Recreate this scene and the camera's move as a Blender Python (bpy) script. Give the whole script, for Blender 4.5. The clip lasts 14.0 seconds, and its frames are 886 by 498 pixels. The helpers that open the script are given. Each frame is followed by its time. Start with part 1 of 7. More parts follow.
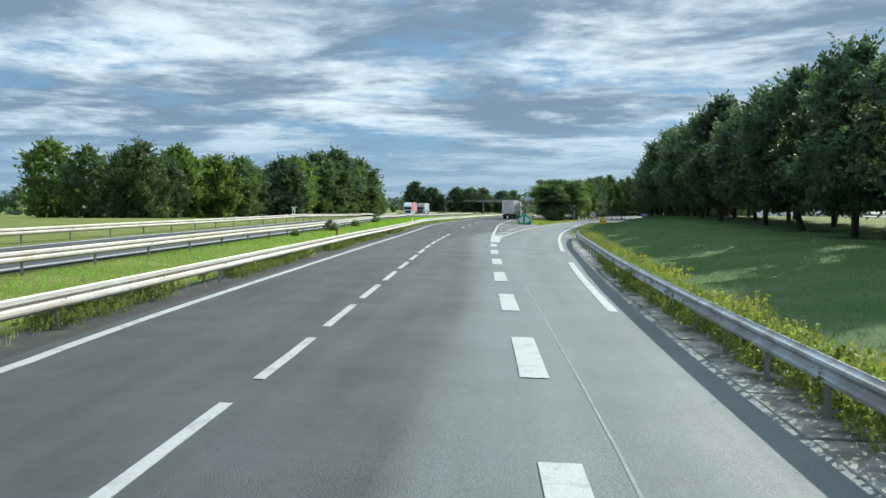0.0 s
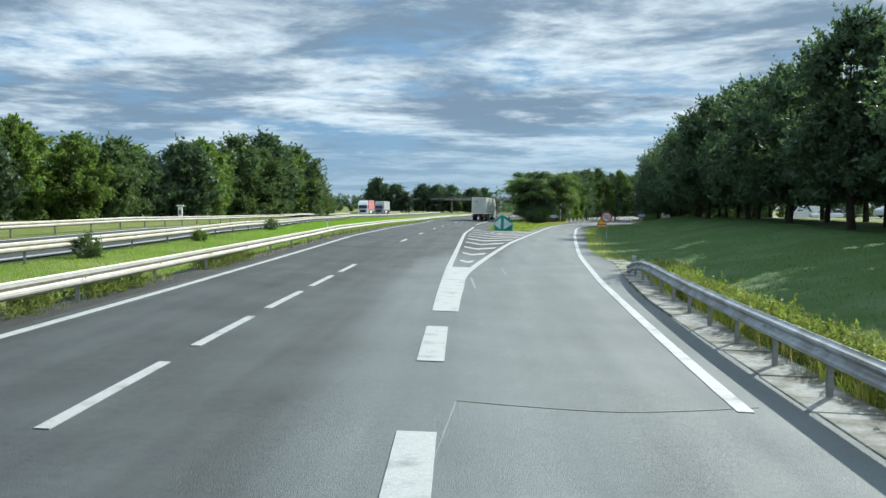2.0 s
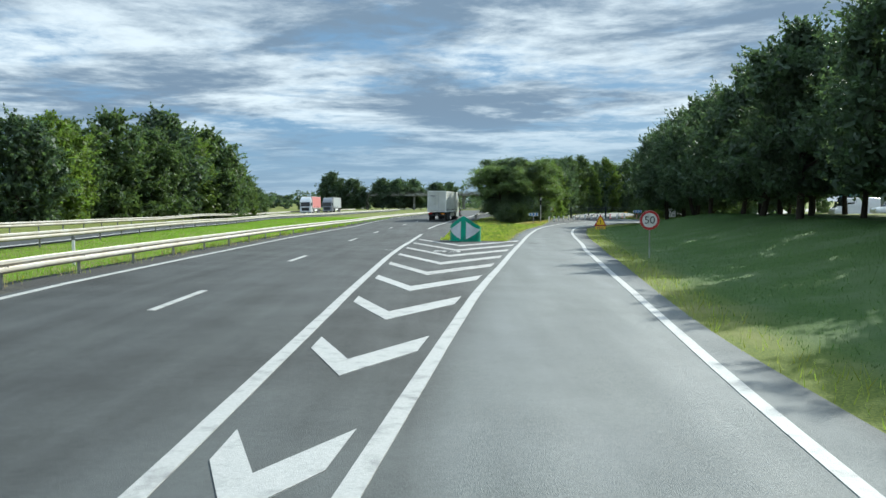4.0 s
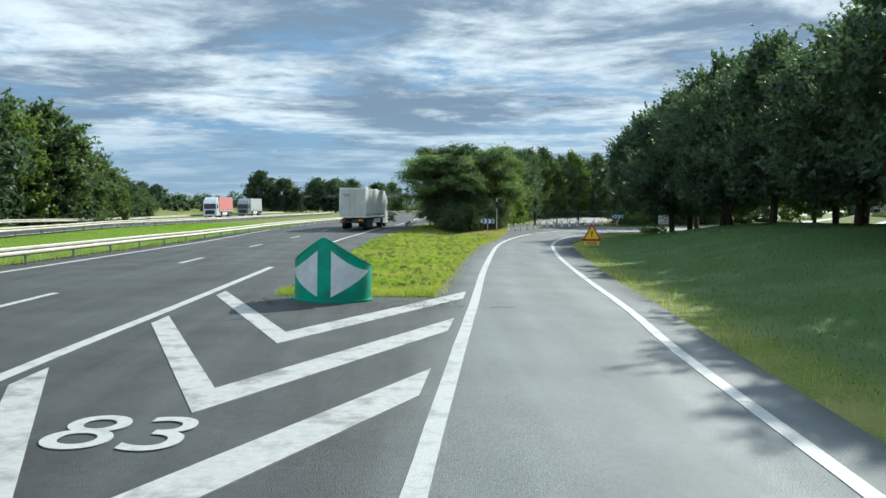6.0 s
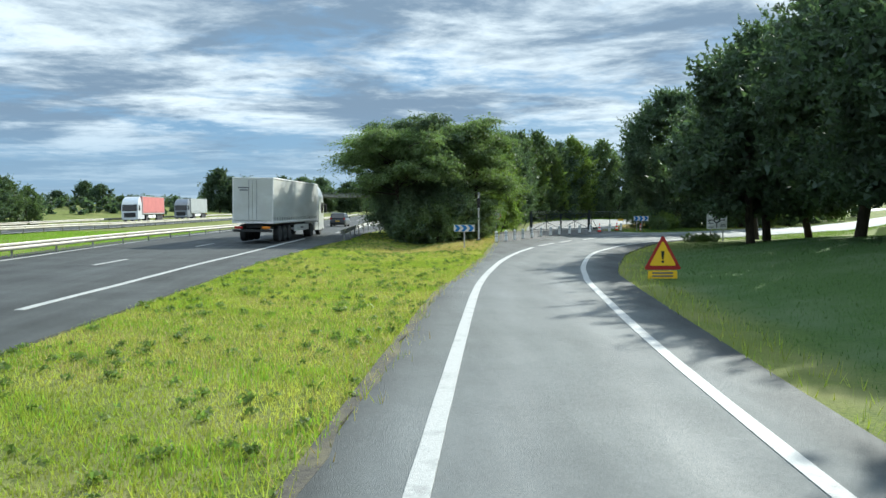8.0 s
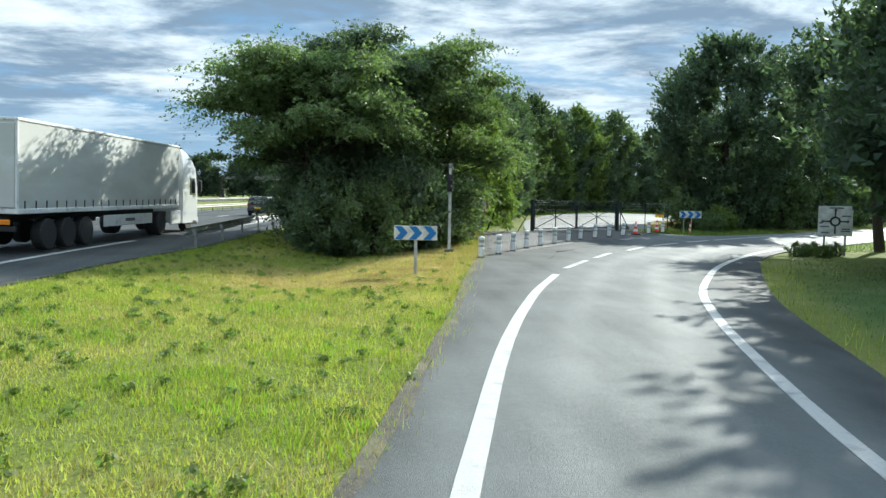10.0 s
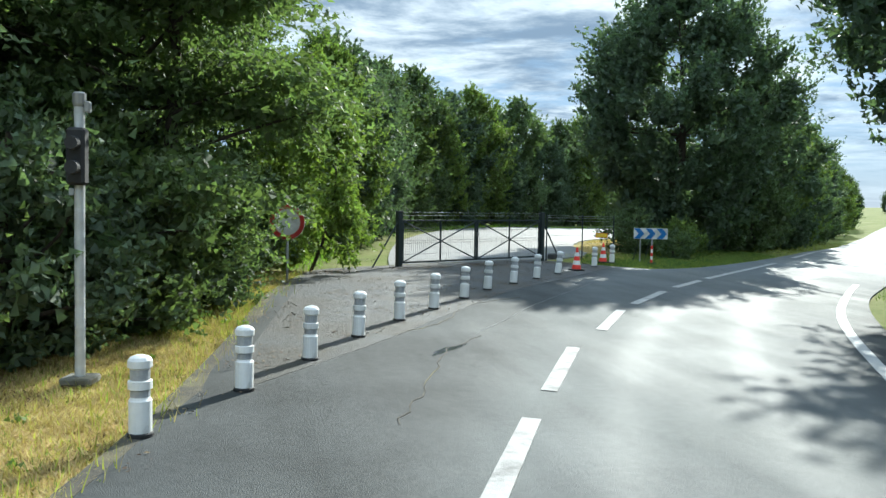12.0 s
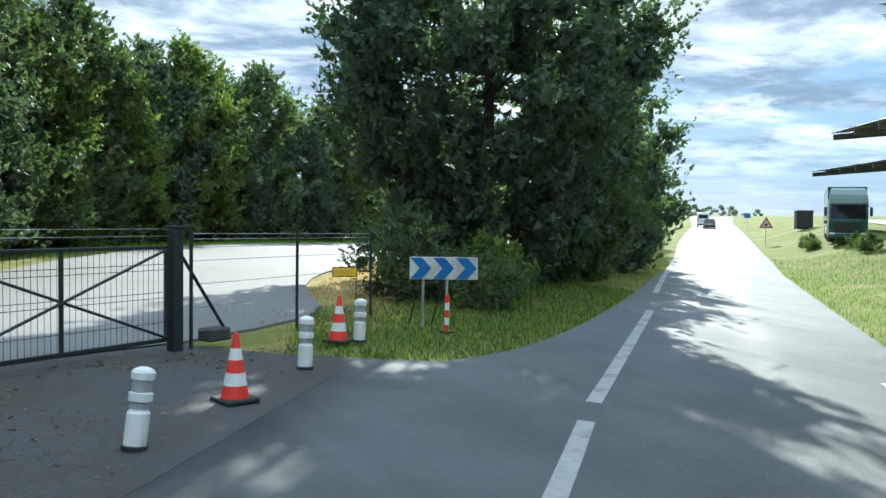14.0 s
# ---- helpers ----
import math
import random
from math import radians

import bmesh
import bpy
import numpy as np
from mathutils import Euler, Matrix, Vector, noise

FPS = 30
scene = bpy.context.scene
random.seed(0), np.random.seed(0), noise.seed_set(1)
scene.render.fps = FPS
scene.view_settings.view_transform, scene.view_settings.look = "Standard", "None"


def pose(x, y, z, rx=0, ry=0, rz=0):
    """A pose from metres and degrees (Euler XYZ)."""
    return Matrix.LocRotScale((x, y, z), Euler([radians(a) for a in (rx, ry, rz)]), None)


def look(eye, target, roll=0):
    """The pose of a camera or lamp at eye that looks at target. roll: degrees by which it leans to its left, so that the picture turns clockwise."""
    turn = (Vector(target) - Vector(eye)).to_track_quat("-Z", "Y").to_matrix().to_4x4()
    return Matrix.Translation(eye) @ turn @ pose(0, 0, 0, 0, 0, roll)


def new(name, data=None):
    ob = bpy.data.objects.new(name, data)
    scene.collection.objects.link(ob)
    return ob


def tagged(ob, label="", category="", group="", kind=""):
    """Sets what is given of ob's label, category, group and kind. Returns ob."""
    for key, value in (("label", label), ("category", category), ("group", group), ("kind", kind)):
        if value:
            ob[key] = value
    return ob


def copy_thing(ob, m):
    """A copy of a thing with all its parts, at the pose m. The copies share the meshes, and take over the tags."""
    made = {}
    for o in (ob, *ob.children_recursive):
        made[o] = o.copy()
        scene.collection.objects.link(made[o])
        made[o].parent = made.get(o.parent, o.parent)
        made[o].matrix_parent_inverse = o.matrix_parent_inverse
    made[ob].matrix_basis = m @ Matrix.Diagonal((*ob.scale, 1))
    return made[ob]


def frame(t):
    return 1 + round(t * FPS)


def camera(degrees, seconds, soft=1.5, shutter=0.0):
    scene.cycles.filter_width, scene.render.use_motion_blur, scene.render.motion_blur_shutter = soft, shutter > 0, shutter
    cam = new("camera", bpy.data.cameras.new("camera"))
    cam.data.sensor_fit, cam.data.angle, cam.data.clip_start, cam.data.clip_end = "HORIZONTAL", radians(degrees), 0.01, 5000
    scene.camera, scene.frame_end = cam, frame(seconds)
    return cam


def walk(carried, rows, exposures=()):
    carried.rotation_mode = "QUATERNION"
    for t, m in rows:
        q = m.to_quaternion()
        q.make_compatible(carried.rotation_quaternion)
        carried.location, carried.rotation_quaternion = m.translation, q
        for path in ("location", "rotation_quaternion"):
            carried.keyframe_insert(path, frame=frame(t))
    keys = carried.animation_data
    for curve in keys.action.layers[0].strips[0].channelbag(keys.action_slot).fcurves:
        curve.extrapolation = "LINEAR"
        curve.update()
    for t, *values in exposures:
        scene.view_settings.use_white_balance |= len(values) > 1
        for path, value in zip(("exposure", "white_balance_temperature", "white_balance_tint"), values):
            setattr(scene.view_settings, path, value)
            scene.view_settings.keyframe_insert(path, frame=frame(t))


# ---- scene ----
# ------------------------------------------------------------ camera
cam = camera(57.7, 14.0)
PATH = [
    (0.0, pose(0.108, -2.162, 2.213, 87.256, -0.239, 3.665)),
    (0.5, pose(0.101, 6.346, 2.251, 87.310, -0.416, 3.143)),
    (1.0, pose(0.179, 14.786, 2.291, 87.313, -0.298, 2.599)),
    (1.5, pose(0.359, 23.062, 2.355, 87.246, -0.124, 2.126)),
    (2.0, pose(0.543, 30.993, 2.355, 87.170, -0.286, 1.561)),
    (2.5, pose(0.876, 38.599, 2.407, 87.104, -0.017, 1.070)),
    (3.0, pose(1.276, 45.888, 2.433, 87.044, 0.149, 0.600)),
    (3.2, pose(1.484, 48.807, 2.460, 86.970, 0.277, 0.392)),
    (5.3, pose(4.174, 80.087, 2.522, 86.863, -0.047, -3.054)),
    (5.5, pose(4.559, 82.935, 2.532, 86.901, 0.009, -3.430)),
    (5.6, pose(4.748, 84.349, 2.533, 86.913, 0.007, -3.655)),
    (6.0, pose(5.463, 89.907, 2.516, 87.060, 0.139, -4.383)),
    (6.5, pose(6.406, 96.518, 2.523, 87.155, 0.462, -5.064)),
    (7.0, pose(7.385, 102.809, 2.511, 87.201, 0.604, -5.484)),
    (9.3, pose(11.658, 131.819, 2.361, 86.437, -0.188, -6.012)),
    (9.5, pose(12.031, 134.040, 2.350, 86.297, -0.437, -6.198)),
    (10.0, pose(12.996, 139.537, 2.310, 86.210, -0.850, -6.994)),
    (10.5, pose(14.104, 144.785, 2.299, 86.364, -1.045, -8.325)),
    (11.0, pose(15.397, 149.786, 2.303, 86.649, -0.880, -10.201)),
    (11.5, pose(16.837, 154.530, 2.306, 86.907, -0.737, -12.308)),
    (12.0, pose(18.413, 159.035, 2.283, 87.033, -0.877, -14.713)),
    (12.5, pose(20.196, 163.297, 2.290, 87.084, -1.449, -17.571)),
    (13.0, pose(22.244, 167.331, 2.335, 87.310, -1.620, -21.172)),
    (13.2, pose(23.138, 168.897, 2.343, 87.362, -1.504, -22.765)),
    (13.5, pose(24.544, 171.197, 2.352, 87.477, -1.648, -25.346)),
    (14.0, pose(27.130, 174.905, 2.314, 87.835, -0.796, -29.620)),
]
walk(cam, PATH, [(0, 0.5, 5950, 2), (3.0, 0.5, 5950, 2), (6.5, 0.55, 5950, 2), (10.0, 0.78, 5950, 2), (11.5, 0.86, 5950, 2), (12.0, 0.88, 5900, 2), (13.0, 0.86, 5850, 2), (13.5, 0.98, 5850, 3), (14.0, 1.06, 5850, 3)])

# ------------------------------------------------------------ sky and sun
SUN_AZ, SUN_EL = radians(38.4), radians(27.8)
world = bpy.data.worlds.new("sky")
scene.world = world
world.use_nodes = True
wn, wl = world.node_tree.nodes, world.node_tree.links
wn.clear()


def wnode(kind, **kw):
    n = wn.new(kind)
    for k, v in kw.items():
        n.inputs[k].default_value = v
    return n


def wmath(op, a, b=None, c=None, clamp=False):
    n = wn.new("ShaderNodeMath")
    n.operation, n.use_clamp = op, clamp
    for i, v in enumerate((a, b, c)):
        if v is None:
            continue
        if isinstance(v, (int, float)):
            n.inputs[i].default_value = v
        else:
            wl.new(v, n.inputs[i])
    return n.outputs[0]


sky = wn.new("ShaderNodeTexSky")
sky.sky_type = "NISHITA"
sky.sun_disc = False
sky.sun_elevation, sky.sun_rotation = SUN_EL, SUN_AZ
sky.air_density, sky.dust_density, sky.ozone_density = 1.0, 0.6, 2.0
tc = wn.new("ShaderNodeTexCoord")
sep = wn.new("ShaderNodeSeparateXYZ")
wl.new(tc.outputs["Generated"], sep.inputs[0])
up = wmath("ADD", wmath("MAXIMUM", sep.outputs[2], 0.0), 0.07)
cx, cy = wmath("DIVIDE", sep.outputs[0], up), wmath("DIVIDE", sep.outputs[1], up)
comb = wn.new("ShaderNodeCombineXYZ")
wl.new(cx, comb.inputs[0])
wl.new(cy, comb.inputs[1])


def wnoise(scale, detail, rough, sx=1.0, sy=1.0, off=0.0, dist=0.0):
    mp = wn.new("ShaderNodeMapping")
    mp.inputs["Scale"].default_value = (sx, sy, 1)
    mp.inputs["Location"].default_value = (off, off * 0.7, off * 0.3)
    wl.new(comb.outputs[0], mp.inputs[0])
    n = wnode("ShaderNodeTexNoise", Scale=scale, Detail=detail, Roughness=rough, Distortion=dist)
    wl.new(mp.outputs[0], n.inputs["Vector"])
    return n.outputs["Fac"]


def wramp(fac, a, b):
    n = wn.new("ShaderNodeMapRange")
    n.interpolation_type = "SMOOTHSTEP"
    wl.new(fac, n.inputs[0])
    n.inputs[1].default_value, n.inputs[2].default_value = a, b
    return n.outputs[0]


def wmix(fac, a, b):
    n = wn.new("ShaderNodeMix")
    n.data_type = "RGBA"
    if isinstance(fac, float):
        n.inputs[0].default_value = fac
    else:
        wl.new(fac, n.inputs[0])
    for sock, v in ((n.inputs[6], a), (n.inputs[7], b)):
        if isinstance(v, tuple):
            sock.default_value = (*v, 1)
        else:
            wl.new(v, sock)
    return n.outputs[2]


big = wnoise(0.72, 7.0, 0.56, 0.95, 0.85, 3.1, 0.2)
fine = wnoise(2.8, 8.0, 0.64, 0.95, 0.95, 7.7, 0.3)
wisp = wnoise(7.0, 7.0, 0.64, 0.9, 0.9, 21.3, 0.4)
dark = wnoise(1.15, 8.0, 0.60, 0.8, 0.95, 12.4, 0.3)
body = wmath("ADD", wmath("ADD", wmath("MULTIPLY", big, 0.58), wmath("MULTIPLY", fine, 0.30)), wmath("MULTIPLY", wisp, 0.12))
cover = wramp(body, 0.39, 0.525)
thick = wramp(wmath("ADD", wmath("MULTIPLY", dark, 0.86), wmath("MULTIPLY", wisp, 0.14)), 0.39, 0.59)
high = wramp(sep.outputs[2], 0.03, 0.13)
base_sky = wmix(0.86, sky.outputs[0], (1.7, 2.9, 4.5))
cloud = wmix(thick, (7.7, 8.1, 8.4), (2.0, 2.6, 3.4))
full = wmix(wmath("MULTIPLY", cover, wmath("ADD", wmath("MULTIPLY", high, 0.72), 0.22)), base_sky, cloud)
haze = wramp(sep.outputs[2], 0.10, 0.0)
full = wmix(wmath("MULTIPLY", haze, 0.2), full, (3.9, 4.9, 5.8))
# Sky brightened overhead, out of view, to add fill in the shade
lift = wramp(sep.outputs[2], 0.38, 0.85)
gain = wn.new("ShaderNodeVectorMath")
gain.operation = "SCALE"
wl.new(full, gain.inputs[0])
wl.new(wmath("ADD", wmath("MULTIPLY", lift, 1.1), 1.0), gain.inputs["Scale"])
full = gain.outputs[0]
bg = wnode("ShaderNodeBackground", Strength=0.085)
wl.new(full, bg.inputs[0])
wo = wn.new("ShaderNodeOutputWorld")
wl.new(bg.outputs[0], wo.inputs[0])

sun = new("sun", bpy.data.lights.new("sun", "SUN"))
sun.data.energy, sun.data.angle, sun.data.color = 4.9, radians(0.6), (1.0, 0.94, 0.83)
sun.matrix_world = look((60 * math.sin(SUN_AZ), 60 * math.cos(SUN_AZ), 60 * math.tan(SUN_EL)), (0, 0, 0))

# ------------------------------------------------------------ materials


def material(name, c1, c2=None, scale=4.0, rough=0.7, bump=0.0, bump_scale=40.0, metal=0.0, c3=None, scale3=0.4,
             detail=6.0, spec=0.5, translucent=0.0, rand=0.0, island=0.0, coat=0.0, stretch=(1, 1, 1), world_space=False,
             mask=(0.42, 0.6), rough2=None):
    """Two scales of colour noise, fine relief, and optional variation from thing to thing."""
    m = bpy.data.materials.new(name)
    m.use_nodes = True
    nt = m.node_tree
    n, l = nt.nodes, nt.links
    b = n["Principled BSDF"]
    b.inputs["Roughness"].default_value, b.inputs["Metallic"].default_value = rough, metal
    b.inputs["Specular IOR Level"].default_value, b.inputs["Coat Weight"].default_value = spec, coat
    if world_space:
        src = n.new("ShaderNodeNewGeometry").outputs["Position"]
    else:
        src = n.new("ShaderNodeTexCoord").outputs["Object"]
    mp = n.new("ShaderNodeMapping")
    mp.inputs["Scale"].default_value = stretch
    l.new(src, mp.inputs[0])

    def noise_fac(s, d):
        t = n.new("ShaderNodeTexNoise")
        t.inputs["Scale"].default_value, t.inputs["Detail"].default_value, t.inputs["Roughness"].default_value = s, d, 0.62
        l.new(mp.outputs[0], t.inputs["Vector"])
        return t.outputs["Fac"]

    def mix(fac, a, bb, kind="MIX"):
        x = n.new("ShaderNodeMix")
        x.data_type, x.blend_type = "RGBA", kind
        if isinstance(fac, float):
            x.inputs[0].default_value = fac
        else:
            l.new(fac, x.inputs[0])
        for sock, v in ((x.inputs[6], a), (x.inputs[7], bb)):
            if isinstance(v, tuple):
                sock.default_value = (*v, 1)
            else:
                l.new(v, sock)
        return x.outputs[2]

    def rng(fac, a, bb, lo=0.0, hi=1.0):
        r = n.new("ShaderNodeMapRange")
        l.new(fac, r.inputs[0])
        r.inputs[1].default_value, r.inputs[2].default_value, r.inputs[3].default_value, r.inputs[4].default_value = a, bb, lo, hi
        return r.outputs[0]

    col = c1
    if c2:
        col = mix(rng(noise_fac(scale, detail), 0.34, 0.66), c1, c2)
    if c3:
        col = mix(rng(noise_fac(scale3, 5.0), mask[0], mask[1]), col, c3)
    if rand:
        r = n.new("ShaderNodeObjectInfo").outputs["Random"]
        h = n.new("ShaderNodeHueSaturation")
        l.new(rng(r, 0, 1, 1 - rand, 1 + rand), h.inputs["Value"])
        if isinstance(col, tuple):
            h.inputs["Color"].default_value = (*col, 1)
        else:
            l.new(col, h.inputs["Color"])
        col = h.outputs[0]
    if island:
        r = n.new("ShaderNodeNewGeometry").outputs["Random Per Island"]
        h = n.new("ShaderNodeHueSaturation")
        l.new(rng(r, 0, 1, 1 - island, 1 + island), h.inputs["Value"])
        l.new(rng(r, 0, 1, 0.5 - island * 0.05, 0.5 + island * 0.04), h.inputs["Hue"])
        if isinstance(col, tuple):
            h.inputs["Color"].default_value = (*col, 1)
        else:
            l.new(col, h.inputs["Color"])
        col = h.outputs[0]
    if isinstance(col, tuple):
        b.inputs["Base Color"].default_value = (*col, 1)
    else:
        l.new(col, b.inputs["Base Color"])
    if rough2 is not None:
        l.new(rng(noise_fac(scale3 * 1.7, 4.0), 0.35, 0.65, rough, rough2), b.inputs["Roughness"])
    if bump:
        bp = n.new("ShaderNodeBump")
        bp.inputs["Strength"].default_value, bp.inputs["Distance"].default_value = bump, 0.02
        l.new(noise_fac(bump_scale, 4.0), bp.inputs["Height"])
        l.new(bp.outputs[0], b.inputs["Normal"])
    if translucent:
        tr = n.new("ShaderNodeBsdfTranslucent")
        if isinstance(col, tuple):
            tr.inputs[0].default_value = (*col, 1)
        else:
            l.new(mix(1.0, col, (1.15, 1.35, 0.65), "MULTIPLY"), tr.inputs[0])
        ms = n.new("ShaderNodeMixShader")
        ms.inputs[0].default_value = translucent
        l.new(b.outputs[0], ms.inputs[1])
        l.new(tr.outputs[0], ms.inputs[2])
        l.new(ms.outputs[0], n["Material Output"].inputs[0])
    return m


ASPHALT = material("asphalt", (0.063, 0.069, 0.066), (0.108, 0.116, 0.111), 75.0, 0.84, 0.5, 120.0, c3=(0.091, 0.098, 0.096), scale3=0.3,
                   world_space=True, stretch=(1, 0.25, 1), rough2=0.76, spec=0.37)


def worn_tracks(mat):
    """Wheel tracks polished by traffic, long faint streaks and pale blotches of age. The pale attribute adds the
    lighter exit lane and painted sun glare.
    """
    nt = mat.node_tree
    n, l = nt.nodes, nt.links
    b = n["Principled BSDF"]
    at = n.new("ShaderNodeAttribute")
    at.attribute_name = "track"
    pos = n.new("ShaderNodeNewGeometry").outputs["Position"]
    facs = []
    for st, sc, dt in (((1.0, 0.05, 1.0), 1.6, 5.0), ((1.0, 1.0, 1.0), 0.55, 7.0), ((1.0, 1.0, 1.0), 9.0, 3.0)):
        mp = n.new("ShaderNodeMapping")
        mp.inputs["Scale"].default_value = st
        l.new(pos, mp.inputs[0])
        tx = n.new("ShaderNodeTexNoise")
        tx.inputs["Scale"].default_value, tx.inputs["Detail"].default_value = sc, dt
        l.new(mp.outputs[0], tx.inputs["Vector"])
        facs.append(tx.outputs["Fac"])

    def calc(op, a, bb):
        m = n.new("ShaderNodeMath")
        m.operation = op
        for i, v in enumerate((a, bb)):
            if isinstance(v, float):
                m.inputs[i].default_value = v
            else:
                l.new(v, m.inputs[i])
        return m.outputs[0]

    wear = calc("ADD", calc("MULTIPLY", calc("SUBTRACT", facs[0], 0.5), 0.8), calc("MULTIPLY", calc("SUBTRACT", facs[1], 0.5), 0.9))
    wear = calc("ADD", wear, calc("MULTIPLY", calc("SUBTRACT", facs[2], 0.5), 0.35))
    h = n.new("ShaderNodeHueSaturation")
    l.new(b.inputs["Base Color"].links[0].from_socket, h.inputs["Color"])
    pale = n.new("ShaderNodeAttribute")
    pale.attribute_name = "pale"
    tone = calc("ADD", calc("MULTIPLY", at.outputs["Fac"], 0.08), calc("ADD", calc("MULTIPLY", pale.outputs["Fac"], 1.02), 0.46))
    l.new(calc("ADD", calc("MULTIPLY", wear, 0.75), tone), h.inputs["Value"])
    l.new(h.outputs[0], b.inputs["Base Color"])
    r = calc("ADD", b.inputs["Roughness"].links[0].from_socket, calc("MULTIPLY", wear, -0.10))
    l.new(calc("SUBTRACT", r, calc("MULTIPLY", at.outputs["Fac"], 0.09)), b.inputs["Roughness"])


worn_tracks(ASPHALT)
OLD_ASPHALT = material("old_asphalt", (0.036, 0.037, 0.036), (0.092, 0.091, 0.087), 34.0, 0.70, 1.3, 38.0, c3=(0.056, 0.049, 0.038), scale3=0.7, world_space=True)
LOT_ASPHALT = material("lot_asphalt", (0.17, 0.168, 0.16), (0.22, 0.217, 0.205), 20.0, 0.75, 0.4, 60.0, c3=(0.17, 0.165, 0.15), scale3=0.15, world_space=True)
WET = material("wet_asphalt", (0.035, 0.037, 0.038), (0.05, 0.052, 0.052), 30.0, 0.12, 0.06, 60.0, c3=(0.028, 0.028, 0.027), scale3=1.0, world_space=True)
PAINT = material("road_paint", (0.45, 0.445, 0.42), (0.37, 0.365, 0.345), 25.0, 0.68, 0.4, 120.0, c3=(0.22, 0.22, 0.21), scale3=2.6, world_space=True, mask=(0.52, 0.74))
WORN_PAINT = material("worn_paint", (0.43, 0.42, 0.395), (0.34, 0.33, 0.31), 9.0, 0.75, 0.4, 100.0, c3=(0.17, 0.165, 0.155), scale3=2.2, world_space=True, mask=(0.50, 0.70))
CONCRETE = material("concrete", (0.34, 0.33, 0.30), (0.24, 0.235, 0.21), 12.0, 0.9, 0.7, 50.0, c3=(0.10, 0.095, 0.07), scale3=1.4, world_space=True)
GALV = material("galvanised_steel", (0.48, 0.50, 0.51), (0.36, 0.375, 0.385), 6.0, 0.45, 0.1, 30.0, 0.45, c3=(0.27, 0.26, 0.24), scale3=1.4, rough2=0.62, world_space=True)
RAIL_PAINT = material("weathered_rail_zinc", (0.40, 0.385, 0.34), (0.30, 0.29, 0.26), 4.0, 0.55, 0.1, 30.0, 0.35, c3=(0.30, 0.275, 0.22), scale3=0.9, world_space=True)
POLE_STEEL = material("bright_zinc_pole", (0.66, 0.67, 0.67), (0.56, 0.57, 0.57), 7.0, 0.42, 0.1, 30.0, 0.25, c3=(0.46, 0.46, 0.44), scale3=2.0)
POST_STEEL = material("dull_post_steel", (0.20, 0.20, 0.19), (0.12, 0.115, 0.10), 9.0, 0.6, 0.2, 30.0, 0.5)
WORN_STEEL = material("worn_galvanised_post", (0.34, 0.34, 0.32), (0.22, 0.215, 0.20), 9.0, 0.6, 0.2, 30.0, 0.35)
DARK_STEEL = material("dark_green_steel", (0.020, 0.030, 0.030), (0.035, 0.045, 0.045), 10.0, 0.5, 0.1, 30.0, 0.3)
TURF = material("turf", (0.20, 0.225, 0.05), (0.085, 0.11, 0.03), 20.0, 0.95, 1.0, 34.0, c3=(0.215, 0.21, 0.075), scale3=0.35, world_space=True, spec=0.1, mask=(0.46, 0.66))
nt_ = TURF.node_tree
at_ = nt_.nodes.new("ShaderNodeAttribute")
at_.attribute_name = "dry"
mx_ = nt_.nodes.new("ShaderNodeMix")
mx_.data_type = "RGBA"
nz_ = nt_.nodes.new("ShaderNodeTexNoise")
nz_.inputs["Scale"].default_value, nz_.inputs["Detail"].default_value = 2.2, 6.0
mul_ = nt_.nodes.new("ShaderNodeMath")
mul_.operation, mul_.use_clamp = "MULTIPLY_ADD", True
ge_ = nt_.nodes.new("ShaderNodeNewGeometry")
nt_.links.new(ge_.outputs["Position"], nz_.inputs["Vector"])
sub_ = nt_.nodes.new("ShaderNodeMath")
sub_.operation = "SUBTRACT"
nt_.links.new(nz_.outputs["Fac"], sub_.inputs[0])
sub_.inputs[1].default_value = 0.5
nt_.links.new(sub_.outputs[0], mul_.inputs[0])
mul_.inputs[1].default_value = 1.6
nt_.links.new(at_.outputs["Fac"], mul_.inputs[2])
gate_ = nt_.nodes.new("ShaderNodeMath")
gate_.operation = "MULTIPLY"
nt_.links.new(mul_.outputs[0], gate_.inputs[0])
rise_ = nt_.nodes.new("ShaderNodeMapRange")
nt_.links.new(at_.outputs["Fac"], rise_.inputs[0])
rise_.inputs[2].default_value = 0.3
nt_.links.new(rise_.outputs[0], gate_.inputs[1])
tb_ = nt_.nodes["Principled BSDF"].inputs["Base Color"]
nt_.links.new(tb_.links[0].from_socket, mx_.inputs[6])
mx_.inputs[7].default_value = (0.47, 0.33, 0.14, 1)
nt_.links.new(gate_.outputs[0], mx_.inputs[0])
# Tree shade painted into the bank's turf: the colour goes darker and bluer
bank_shade_ = nt_.nodes.new("ShaderNodeAttribute")
bank_shade_.attribute_name = "bank_shade"
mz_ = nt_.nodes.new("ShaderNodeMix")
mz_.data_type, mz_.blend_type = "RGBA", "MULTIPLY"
nt_.links.new(bank_shade_.outputs["Fac"], mz_.inputs[0])
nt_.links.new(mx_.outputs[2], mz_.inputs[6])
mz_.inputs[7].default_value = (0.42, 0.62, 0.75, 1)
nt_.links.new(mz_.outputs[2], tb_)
BARK = material("bark", (0.075, 0.060, 0.045), (0.035, 0.028, 0.022), 7.0, 0.95, 0.8, 18.0, stretch=(1, 1, 0.25), spec=0.2)


def leaf(name, c, trans=0.5):
    d = tuple(v * 0.68 for v in c)
    return material(name, c, d, 0.9, 0.58, 0.0, 1.0, spec=0.3, translucent=trans, rand=0.14, island=0.32)


